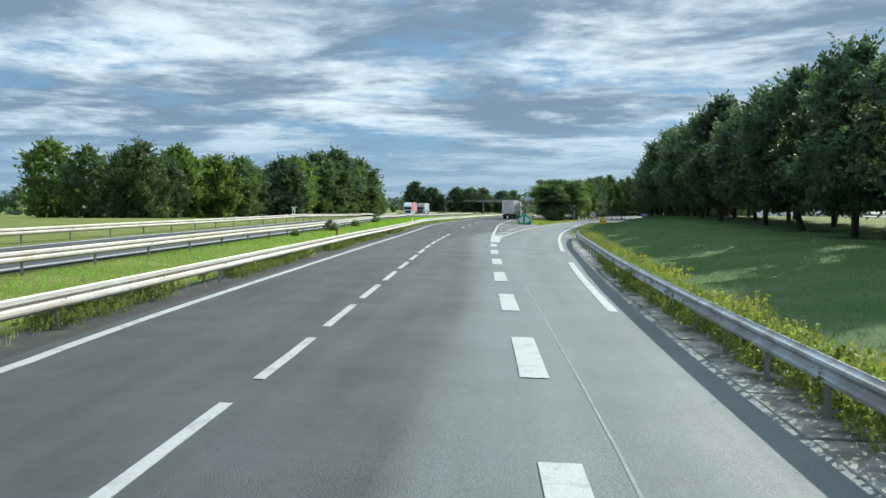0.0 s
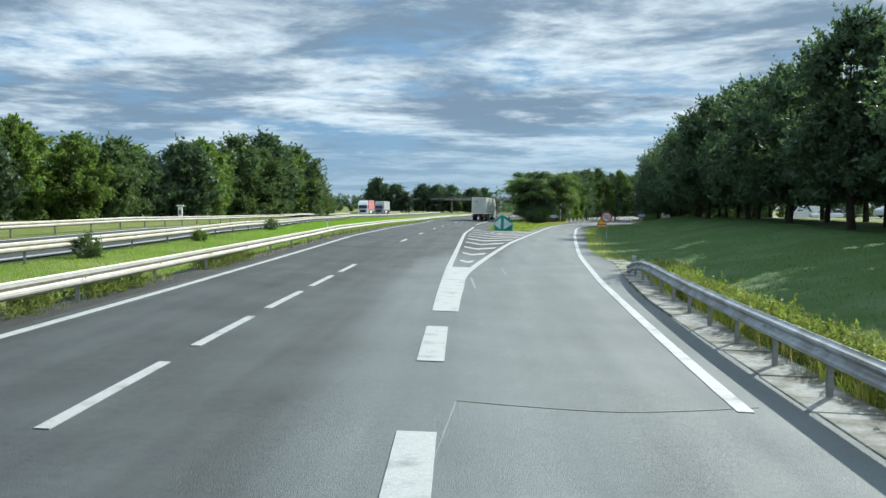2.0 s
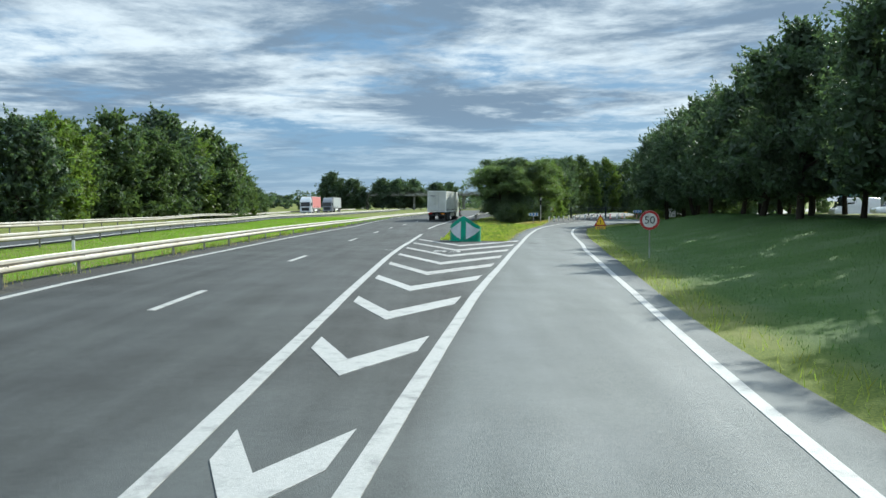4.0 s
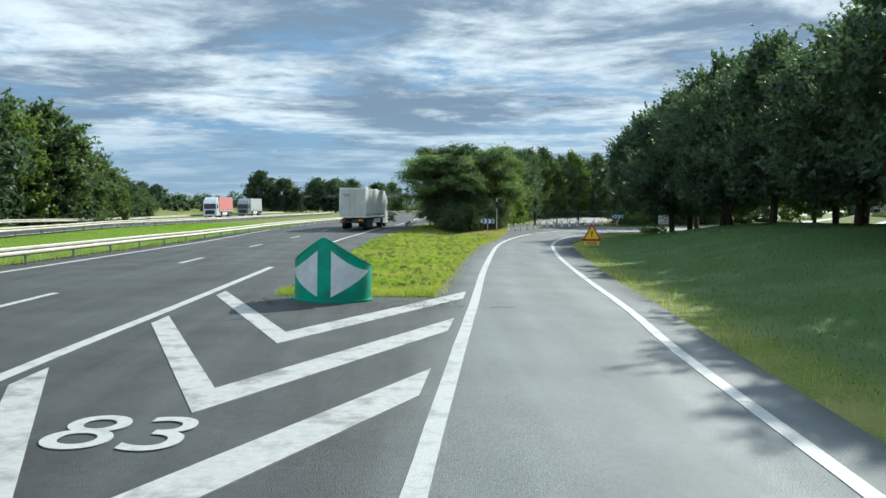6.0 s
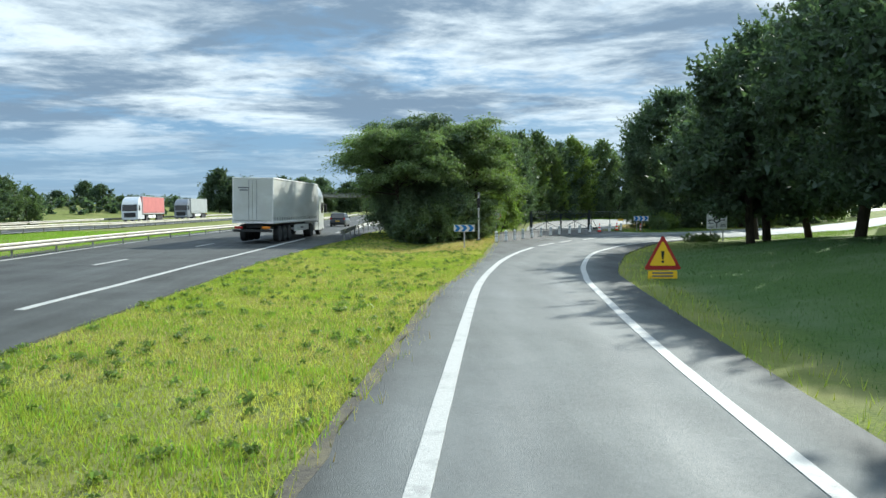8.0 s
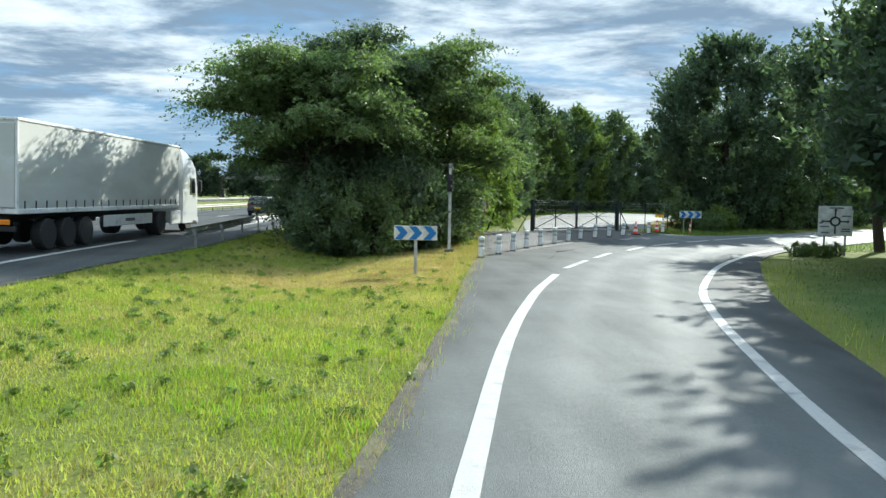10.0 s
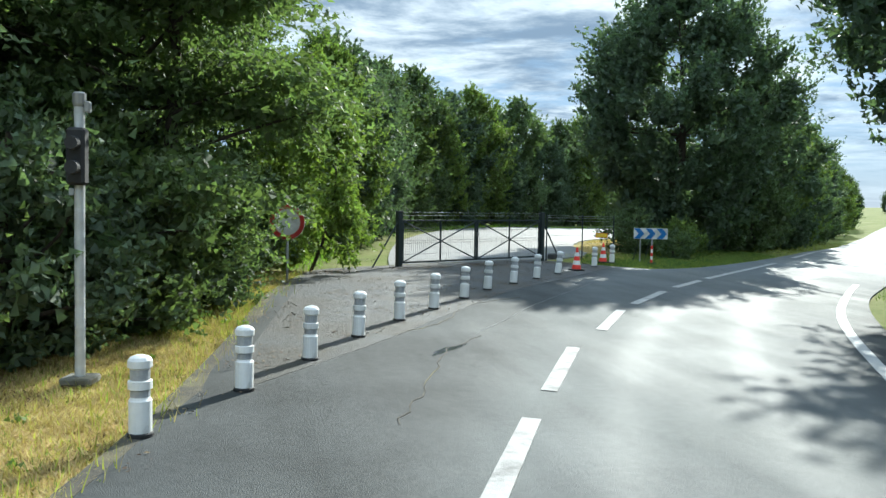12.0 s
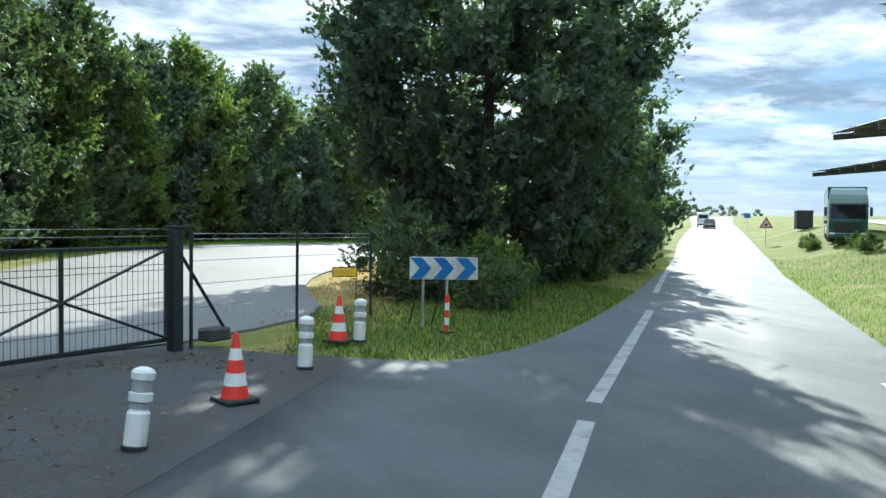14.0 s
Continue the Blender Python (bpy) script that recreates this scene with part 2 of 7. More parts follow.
LEAF_DARK = leaf("leaf_dark", (0.108, 0.150, 0.100), 0.45)
LEAF_MID = leaf("leaf_mid", (0.130, 0.178, 0.085), 0.42)
LEAF_LIGHT = leaf("leaf_light", (0.170, 0.228, 0.065), 0.46)
LEAF_ISLE = leaf("leaf_feathery", (0.165, 0.218, 0.098), 0.48)
LEAF_DEEP = leaf("leaf_deep_green", (0.140, 0.188, 0.115), 0.42)
LEAF_WEED = leaf("leaf_weed", (0.23, 0.25, 0.075), 0.5)
LEAF_IVY = leaf("leaf_ivy", (0.22, 0.29, 0.075), 0.52)
BLADE = material("grass_blade", (0.33, 0.37, 0.062), (0.22, 0.27, 0.044), 1.3, 0.6, spec=0.2, translucent=0.4, island=0.35, c3=(0.43, 0.41, 0.11), scale3=0.45,
                 world_space=True, mask=(0.44, 0.62))
BLADE_RICH = material("median_grass_blade", (0.25, 0.38, 0.045), (0.18, 0.31, 0.035), 0.5, 0.6, spec=0.2, translucent=0.4, island=0.28, world_space=True)
BLADE_VERGE = material("verge_blade", (0.17, 0.25, 0.045), (0.12, 0.19, 0.036), 0.5, 0.6, spec=0.2, translucent=0.35, island=0.28, world_space=True)
# Blade colour darkened to carry the shade under the park trees
BLADE_SHADED = material("shaded_blade", (0.095, 0.165, 0.048), (0.07, 0.125, 0.036), 0.7, 0.6, spec=0.2, translucent=0.35, island=0.25, world_space=True)
BLADE_DRY = material("dry_blade", (0.56, 0.44, 0.23), (0.38, 0.285, 0.14), 1.2, 0.8, spec=0.1, translucent=0.3, island=0.3, world_space=True)
BLADE_DEAD = material("dead_blade", (0.15, 0.10, 0.062), (0.09, 0.062, 0.040), 1.5, 0.9, spec=0.1, translucent=0.2, island=0.3, world_space=True)
FLOWER = material("yellow_flower", (0.62, 0.50, 0.03), (0.45, 0.42, 0.04), 3.0, 0.7, island=0.2, translucent=0.3, world_space=True)
WHITE = material("white_plastic", (0.82, 0.82, 0.79), (0.72, 0.72, 0.69), 5.0, 0.5, 0.1, 40.0, c3=(0.40, 0.38, 0.34), scale3=3.0, rand=0.06, mask=(0.56, 0.75))
REFLECT = material("grey_reflector", (0.42, 0.43, 0.44), (0.33, 0.34, 0.35), 30.0, 0.3)
SIGN_WHITE = material("sign_white", (0.70, 0.70, 0.68), (0.62, 0.62, 0.60), 4.0, 0.42, c3=(0.5, 0.49, 0.46), scale3=2.0)
SIGN_BLUE = material("sign_blue", (0.012, 0.16, 0.46), (0.012, 0.14, 0.40), 4.0, 0.4)
SIGN_RED = material("sign_red", (0.40, 0.022, 0.022), (0.33, 0.02, 0.02), 5.0, 0.45)
SIGN_GREEN = material("sign_green", (0.006, 0.36, 0.22), (0.006, 0.31, 0.19), 3.0, 0.42, c3=(0.01, 0.22, 0.14), scale3=2.0)
SIGN_GREY = material("sign_reflective_grey", (0.64, 0.66, 0.68), (0.56, 0.58, 0.60), 3.0, 0.35, c3=(0.70, 0.71, 0.72), scale3=2.5)
SIGN_YELLOW = material("sign_yellow", (0.92, 0.58, 0.02), (0.86, 0.52, 0.02), 5.0, 0.45)
SIGN_BLACK = material("sign_black", (0.012, 0.012, 0.013), (0.02, 0.02, 0.02), 8.0, 0.5)
BAR_GREY = material("faded_lettering", (0.10, 0.10, 0.11), (0.16, 0.16, 0.17), 8.0, 0.6)
CONE_RED = material("cone_red", (0.85, 0.055, 0.035), (0.75, 0.045, 0.03), 6.0, 0.5, c3=(0.38, 0.03, 0.02), scale3=4.0, mask=(0.6, 0.8))
RUBBER = material("rubber", (0.018, 0.018, 0.018), (0.032, 0.031, 0.030), 12.0, 0.8, 0.2, 40.0)
RIM = material("wheel_rim", (0.35, 0.35, 0.36), (0.25, 0.25, 0.26), 9.0, 0.35, metal=0.8)
GLASS_DARK = material("vehicle_glass", (0.010, 0.012, 0.014), (0.016, 0.018, 0.02), 3.0, 0.06, spec=0.6)
TARP = material("white_tarpaulin", (0.64, 0.65, 0.62), (0.56, 0.57, 0.54), 0.6, 0.5, 0.25, 1.4, c3=(0.52, 0.52, 0.48), scale3=0.5, stretch=(1, 0.4, 1.6))
TARP_RED = material("red_tarpaulin", (0.55, 0.16, 0.14), (0.46, 0.12, 0.11), 0.8, 0.5, 0.2, 2.0)
TARP_GREY = material("grey_tarpaulin", (0.36, 0.38, 0.37), (0.30, 0.32, 0.31), 0.8, 0.5, 0.2, 2.0)
CHASSIS = material("chassis_black", (0.016, 0.016, 0.017), (0.030, 0.029, 0.028), 8.0, 0.6)
CAR_WHITE = material("white_vehicle_paint", (0.72, 0.73, 0.73), (0.66, 0.67, 0.67), 2.0, 0.28, coat=0.6)
CAR_GREY = material("grey_vehicle_paint", (0.22, 0.23, 0.25), (0.18, 0.19, 0.21), 2.0, 0.3, coat=0.6)
CAR_DARK = material("dark_vehicle_paint", (0.02, 0.022, 0.026), (0.03, 0.032, 0.036), 2.0, 0.28, coat=0.6)
CAR_GREEN = material("green_vehicle_paint", (0.012, 0.085, 0.055), (0.010, 0.07, 0.045), 2.0, 0.3, coat=0.5)
LAMP_RED = material("red_lamp_lens", (0.35, 0.012, 0.010), None, rough=0.25)
LAMP_CLEAR = material("clear_lamp_lens", (0.7, 0.7, 0.68), None, rough=0.15)
LAMP_AMBER = material("amber_lamp_lens", (0.7, 0.22, 0.01), None, rough=0.25)
PANEL = material("solar_panel_underside", (0.05, 0.055, 0.065), (0.08, 0.085, 0.09), 3.0, 0.5)
SOIL = material("dark_soil", (0.055, 0.048, 0.038), (0.10, 0.088, 0.066), 14.0, 0.95, 0.8, 40.0, c3=(0.16, 0.14, 0.07), scale3=1.3, world_space=True, mask=(0.5, 0.68))
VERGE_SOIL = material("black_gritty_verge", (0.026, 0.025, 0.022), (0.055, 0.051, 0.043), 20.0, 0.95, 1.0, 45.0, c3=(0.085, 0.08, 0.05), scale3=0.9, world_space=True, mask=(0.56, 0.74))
STONE = material("brown_litter", (0.10, 0.07, 0.045), (0.16, 0.12, 0.08), 8.0, 0.95, island=0.4, world_space=True)


# ------------------------------------------------------------ mesh building


class M:
    """Collects vertices and faces, then makes one mesh."""

    def __init__(self):
        self.v, self.f = [], []

    def add(self, verts, faces):
        o = len(self.v)
        self.v += [tuple(p) for p in verts]
        self.f += [tuple(i + o for i in q) for q in faces]
        return self

    def box(self, c, s, rz=0.0, ch=None, ry=0.0, rx=0.0):
        """A chamfered box of size s round c."""
        h = [v / 2 for v in s]
        ch = min(s) * 0.12 if ch is None else ch
        rot = Euler((rx, ry, rz)).to_matrix()
        if ch <= 0:
            vs = [Vector((x * h[0], y * h[1], z * h[2])) for z in (-1, 1) for x, y in ((-1, -1), (1, -1), (1, 1), (-1, 1))]
            fs = [(3, 2, 1, 0), (4, 5, 6, 7), (0, 1, 5, 4), (1, 2, 6, 5), (2, 3, 7, 6), (3, 0, 4, 7)]
            return self.add([rot @ p + Vector(c) for p in vs], fs)
        vs, idx = [], {}
        for sx in (-1, 1):
            for sy in (-1, 1):
                for sz in (-1, 1):
                    for a in range(3):
                        p = [sx * (h[0] - ch), sy * (h[1] - ch), sz * (h[2] - ch)]
                        p[a] = (sx, sy, sz)[a] * h[a]
                        idx[sx, sy, sz, a] = len(vs)
                        vs.append(rot @ Vector(p) + Vector(c))
        fs = []
        for a in range(3):
            u, w = (a + 1) % 3, (a + 2) % 3
            for s_ in (-1, 1):
                q = []
                for du, dw in ((-1, -1), (1, -1), (1, 1), (-1, 1)):
                    k = [0, 0, 0]
                    k[a], k[u], k[w] = s_, du, dw
                    q.append(idx[k[0], k[1], k[2], a])
                fs.append(q if s_ > 0 else q[::-1])
            for su in (-1, 1):
                for sw in (-1, 1):
                    k1, k2 = [0, 0, 0], [0, 0, 0]
                    k1[a], k1[u], k1[w] = -1, su, sw
                    k2[a], k2[u], k2[w] = 1, su, sw
                    q = [idx[(*k1, u)], idx[(*k2, u)], idx[(*k2, w)], idx[(*k1, w)]]
                    fs.append(q if su * sw < 0 else q[::-1])
        for sx in (-1, 1):
            for sy in (-1, 1):
                for sz in (-1, 1):
                    q = [idx[sx, sy, sz, a] for a in range(3)]
                    fs.append(q if sx * sy * sz > 0 else q[::-1])
        return self.add(vs, fs)

    def tube(self, p0, p1, r0, r1=None, n=10, caps=True):
        r1 = r0 if r1 is None else r1
        p0, p1 = Vector(p0), Vector(p1)
        q = (p1 - p0).to_track_quat("Z", "Y").to_matrix()
        vs = []
        for p, r in ((p0, r0), (p1, r1)):
            for i in range(n):
                a = 2 * math.pi * i / n
                vs.append(p + q @ Vector((r * math.cos(a), r * math.sin(a), 0)))
        fs = [(i, (i + 1) % n, n + (i + 1) % n, n + i) for i in range(n)]
        if caps:
            fs += [tuple(range(n))[::-1], tuple(range(n, 2 * n))]
        return self.add(vs, fs)

    def lathe(self, prof, n=20, c=(0, 0, 0), axis="z"):
        """Turns (radius, height) pairs round an axis."""
        vs = []
        for r, z in prof:
            for i in range(n):
                a = 2 * math.pi * i / n
                p = (r * math.cos(a), r * math.sin(a), z)
                if axis == "x":
                    p = (z, r * math.cos(a), r * math.sin(a))
                elif axis == "y":
                    p = (r * math.sin(a), z, r * math.cos(a))
                vs.append((p[0] + c[0], p[1] + c[1], p[2] + c[2]))
        k = len(prof)
        fs = [(j * n + i, j * n + (i + 1) % n, (j + 1) * n + (i + 1) % n, (j + 1) * n + i) for j in range(k - 1) for i in range(n)]
        fs += [tuple(range(n))[::-1], tuple(range((k - 1) * n, k * n))]
        return self.add(vs, fs)

    def plate(self, pts, y0, y1):
        """A flat shape in x and z, from y0 to y1."""
        n = len(pts)
        vs = [(x, y0, z) for x, z in pts] + [(x, y1, z) for x, z in pts]
        fs = [tuple(range(n)), tuple(range(2 * n - 1, n - 1, -1))] + [(i, n + i, n + (i + 1) % n, (i + 1) % n) for i in range(n)]
        return self.add(vs, fs)

    def slab(self, pts, z0, z1):
        """A flat shape in x and y, from z0 up to z1."""
        n = len(pts)
        vs = [(x, y, z0) for x, y in pts] + [(x, y, z1) for x, y in pts]
        fs = [tuple(range(n))[::-1], tuple(range(n, 2 * n))] + [(i, (i + 1) % n, n + (i + 1) % n, n + i) for i in range(n)]
        return self.add(vs, fs)

    def loft(self, rings, close=True):
        n = len(rings[0])
        vs = [p for r in rings for p in r]
        fs = [(j * n + i, j * n + (i + 1) % n, (j + 1) * n + (i + 1) % n, (j + 1) * n + i) for j in range(len(rings) - 1) for i in range(n)]
        if close:
            fs += [tuple(range(n))[::-1], tuple(range((len(rings) - 1) * n, len(rings) * n))]
        return self.add(vs, fs)

    def mesh(self, name, mat, smooth=False):
        me = bpy.data.meshes.new(name)
        me.from_pydata(self.v, [], self.f)
        me.materials.append(mat)
        bm = bmesh.new()
        bm.from_mesh(me)
        bmesh.ops.recalc_face_normals(bm, faces=bm.faces)
        bm.to_mesh(me)
        bm.free()
        if smooth:
            me.shade_smooth()
        else:
            me.shade_flat()
        return me


def part(name, m, mat, parent, label="", smooth=False):
    """One mesh object under a thing or under a part."""
    ob = new(name, m if isinstance(m, bpy.types.Mesh) else m.mesh(name, mat, smooth))
    ob.parent = parent
    return tagged(ob, label)


def root(name, m, label, category, group="", kind=""):
    ob = new(name)
    ob.empty_display_size = 0.2
    ob.matrix_basis = m
    return tagged(ob, label, category, group, kind)


def fast_mesh(name, verts, faces, mat):
    """A mesh out of arrays; faces all have the same number of corners."""
    me = bpy.data.meshes.new(name)
    verts, faces = np.asarray(verts, np.float32), np.asarray(faces, np.int32)
    k = faces.shape[1]
    me.vertices.add(len(verts))
    me.vertices.foreach_set("co", verts.ravel())
    me.loops.add(faces.size)
    me.loops.foreach_set("vertex_index", faces.ravel())
    me.polygons.add(len(faces))
    me.polygons.foreach_set("loop_start", np.arange(0, faces.size, k, dtype=np.int32))
    me.polygons.foreach_set("loop_total", np.full(len(faces), k, np.int32))
    me.materials.append(mat)
    me.update(calc_edges=True)
    me.validate()
    me.shade_flat()
    return me


def lettering(name, text, size, mat, parent, m, depth=0.004):
    cu = bpy.data.curves.new(name, "FONT")
    cu.body, cu.size, cu.extrude, cu.align_x, cu.align_y = text, size, depth, "CENTER", "CENTER"
    tmp = bpy.data.objects.new(name, cu)
    scene.collection.objects.link(tmp)
    me = bpy.data.meshes.new_from_object(tmp.evaluated_get(bpy.context.evaluated_depsgraph_get()))
    bpy.data.objects.remove(tmp)
    me.materials.clear()
    me.materials.append(mat)
    ob = new(name, me)
    ob.parent, ob.matrix_basis = parent, m
    return ob


# ------------------------------------------------------------ lie of the land
GY = [0, 40, 80, 110, 140, 160, 180, 205, 260]
GE = [0.0, 0.179, 0.244, 0.163, 0.026, 0.006, 0.056, 0.135, 0.15]
GC = [-0.0247, -0.0302, -0.0333, -0.025, -0.0201, -0.0248, -0.0418, -0.035, -0.02]
# cross slope of the motorway side
GM = [-0.0247, -0.0302, -0.0333, -0.025, -0.0201, -0.0195, -0.008, -0.0035, -0.0067]
RY, RX = [0, 50, 100, 131, 152, 172, 181, 200], [-0.7, 2.2, 9, 15.4, 19.3, 26.6, 32, 46]
# grass edge beside the exit road, and the motorway's centre line
EDGE_Y = [-80, 0, 20, 44, 53.4, 64, 68.5, 77, 93, 99, 109, 116, 126, 141, 145.3, 151.3, 157.8, 166.4, 171.7, 178, 185, 199, 218, 280, 400]
EDGE_X = [3.2, 3.4, 3.6, 4.7, 5.3, 6.7, 6.9, 7.6, 9.9, 10.7, 12.2, 13.2, 14.9, 17.8, 18.8, 20.9, 23.4, 27.7, 30.8, 36, 43.7, 59.4, 81, 150, 290]
MID_Y = [-80, 0, 20, 45, 60, 110, 134, 160, 190, 250, 320, 400, 520, 900]
MID_X = [-2.6, -2.75, -2.95, -3.3, -3.2, -2.4, -1.7, -0.1, 2.6, 7.6, 12, 15, 17, 20]


def ease(t):
    t = np.clip(t, 0, 1)
    return t * t * (3 - 2 * t)


def plane(x, y):
    """The road's own surface."""
    d = np.asarray(x) - np.interp(y, RY, RX)
    z = np.interp(y, GY, GE) + np.interp(y, GY, GC) * np.clip(d, -8, 18) + np.interp(y, GY, GM) * np.clip(d + 8, -16 - np.interp(y, RY, RX), 0)
    lot = ease((np.asarray(y) - 186 - 0.35 * (np.asarray(x) - 27)) / 30.0) * ease((80 - np.asarray(x)) / 20) * ease((np.asarray(x) - 14) / 12)
    # the side road climbs gently away from the bend
    u = (np.asarray(x) - 26) * 0.733 + (np.asarray(y) - 173) * 0.68
    v = (np.asarray(y) - 173) * 0.733 - (np.asarray(x) - 26) * 0.68
    climb = np.interp(u, [50, 73, 102, 150, 250, 400, 800], [0, 0.35, 1.05, 1.95, 3.4, 5.6, 9.0]) * ease((70 - v) / 40)
    return z + 0.55 * lot * (np.asarray(y) < 330) + climb


def land(x, y):
    """Height of the ground, banks included."""
    x, y = np.asarray(x, float), np.asarray(y, float)
    z = plane(x, y)
    d = x - np.interp(y, EDGE_Y, EDGE_X)
    rise = np.interp(y, [-50, 44, 62, 89, 135, 158, 176, 190, 205, 260, 340], [1.1, 1.2, 1.5, 1.9, 1.9, 1.1, 0.35, 0.6, 2.0, 1.9, 0.0])
    z = z + rise * ease((d - 0.6) / 12.0)
    # low mounds and far slopes
    z = z + 4.2 * np.exp(-((x + 66) / 22) ** 2 - ((y - 372) / 55) ** 2)
    z = z + 5.8 * np.exp(-((x - 60) / 28) ** 2 - ((y - 405) / 16) ** 2)
    z = z + 6.0 * ease((y - 600) / 900) + 5.0 * ease((-x - 120) / 500)
    ditch = np.exp(-((x - 11.2 - 0.2 * (y - 160)) / 1.6) ** 2) * ease((y - 152) / 8) * ease((176 - y) / 8)
    return z - 0.28 * ditch


def dry_zone(x, y):
    """Where the grass is worn to straw and soil."""
    d = 1.2 * np.exp(-((x - 13.2) / 2.8) ** 2 - ((y - 160.9) / 2.7) ** 2) + 1.1 * np.exp(-((x - 16.4 - 0.3 * (y - 167)) / 1.9) ** 2 - ((y - 167.5) / 5.5) ** 2)
    d = d + 0.9 * np.exp(-((x - 19.6) / 1.3) ** 2 - ((y - 178.5) / 3.0) ** 2) + np.exp(-((x - 35.6 - 0.66 * (y - 194)) / 2.0) ** 2 - ((y - 198.5) / 8.0) ** 2)
    return np.clip(d * 1.4, 0, 1)


def up_at(x, y):
    return float(land(x, y))

# ------------------------------------------------------------ ground, roads and paint


def axis_points(fine0, fine1, step, lo, hi):
    a = list(np.arange(fine0, fine1 + 0.01, step))
    s, p = step, fine1
    while p < hi:
        s *= 1.35
        p += s
        a.append(min(p, hi))
    s, p = step, fine0
    while p > lo:
        s *= 1.35
        p -= s
        a.insert(0, max(p, lo))
    return np.array(a)


gx, gy = axis_points(-34, 170, 1.0, -3500, 3500), axis_points(-20, 310, 1.25, -900, 4200)
XX, YY = np.meshgrid(gx, gy)
ZZ = land(XX, YY) - 0.05
nx, ny = len(gx), len(gy)
ids = np.arange(nx * ny).reshape(ny, nx)
quads = np.stack([ids[:-1, :-1], ids[:-1, 1:], ids[1:, 1:], ids[1:, :-1]], -1).reshape(-1, 4)
ground_mesh = fast_mesh("ground", np.stack([XX, YY, ZZ], -1).reshape(-1, 3), quads, TURF)
ground_mesh.shade_smooth()
dry_attr = ground_mesh.attributes.new("dry", "FLOAT", "POINT")
dry_attr.data.foreach_set("value", dry_zone(XX, YY).ravel().astype(np.float32))
# 1 where the turf colour carries the painted shade of the bank
bank_shade_attr = ground_mesh.attributes.new("bank_shade", "FLOAT", "POINT")
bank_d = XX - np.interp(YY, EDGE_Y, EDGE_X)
bank_shade_attr.data.foreach_set("value", (ease((bank_d - 0.4) / 1.6) * ease((24 - bank_d) / 6) * ease((170 - YY) / 15)).ravel().astype(np.float32))
tagged(new("ground", ground_mesh), "mown green grass land with dry yellow patches", "ground", kind="structure")


def curve(pts, step=1.0):
    """A smooth line through the points, in even steps."""
    p = np.array(pts, float)
    q = np.vstack([2 * p[0] - p[1], p, 2 * p[-1] - p[-2]])
    out = []
    for i in range(1, len(q) - 2):
        n = max(2, int(np.linalg.norm(q[i + 1] - q[i]) / step))
        for k in range(n):
            t = k / n
            out.append(0.5 * (2 * q[i] + (q[i + 1] - q[i - 1]) * t + (2 * q[i - 1] - 5 * q[i] + 4 * q[i + 1] - q[i + 2]) * t * t
                              + (3 * q[i] - q[i - 1] - 3 * q[i + 1] + q[i + 2]) * t ** 3))
    out.append(p[-1])
    return np.array(out)


def resample(line, n):
    d = np.concatenate([[0], np.cumsum(np.linalg.norm(np.diff(line, axis=0), axis=1))])
    s = np.linspace(0, d[-1], n)
    return np.stack([np.interp(s, d, line[:, k]) for k in range(line.shape[1])], 1)


def near_line(x, y, line):
    """Distance from points to a polyline."""
    best = np.full(x.shape, 1e9)
    for (ax, ay), (bx, by) in zip(line[:-1], line[1:]):
        dx, dy = bx - ax, by - ay
        t = np.clip(((x - ax) * dx + (y - ay) * dy) / (dx * dx + dy * dy + 1e-9), 0, 1)
        best = np.minimum(best, np.hypot(x - ax - t * dx, y - ay - t * dy))
    return best


TRACKS = []


def ribbon(name, left, right, mat, lift, across=2, label="", category="road", thick=0.05, crown=None):
    """A sheet with a skirt between two lines that lies on the road's surface."""
    n = max(len(left), len(right))
    a, b = resample(np.asarray(left, float), n), resample(np.asarray(right, float), n)
    rows = []
    for k in range(across + 1):
        t = k / across
        p = a * (1 - t) + b * t
        rows.append(np.stack([p[:, 0], p[:, 1], plane(p[:, 0], p[:, 1]) + lift], 1))
    lo = np.array([0, 0, thick])
    rows = [rows[0] - lo] + rows + [rows[-1] - lo]
    v = np.concatenate(rows)
    w = len(rows)
    f = [(k * n + i, (k + 1) * n + i, (k + 1) * n + i + 1, k * n + i + 1) for k in range(w - 1) for i in range(n - 1)]
    me = fast_mesh(name, v, f, mat)
    if mat is ASPHALT and TRACKS:
        tr = np.zeros(len(v))
        for line, width, amount in TRACKS:
            tr = np.maximum(tr, amount * np.exp(-(near_line(v[:, 0], v[:, 1], line) / width) ** 2))
        # Lighter exit lane; past the bend, sunlight is painted in as extra paleness
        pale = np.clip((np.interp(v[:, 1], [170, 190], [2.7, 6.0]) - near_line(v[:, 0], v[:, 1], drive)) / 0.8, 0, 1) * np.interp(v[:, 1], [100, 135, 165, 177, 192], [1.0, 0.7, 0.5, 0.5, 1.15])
        # old is a zone of sun glare, painted as paler asphalt
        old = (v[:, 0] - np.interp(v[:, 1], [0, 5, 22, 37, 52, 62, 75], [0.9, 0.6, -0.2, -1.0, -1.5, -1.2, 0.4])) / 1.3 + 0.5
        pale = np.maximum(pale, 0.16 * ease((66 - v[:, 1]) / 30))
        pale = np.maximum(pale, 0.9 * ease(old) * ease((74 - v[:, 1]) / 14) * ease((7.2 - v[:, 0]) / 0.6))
        me.attributes.new("pale", "FLOAT", "POINT").data.foreach_set("value", pale.astype(np.float32))
        me.attributes.new("track", "FLOAT", "POINT").data.foreach_set("value", tr.astype(np.float32))
    return tagged(new(name, me), label, category, kind="structure")


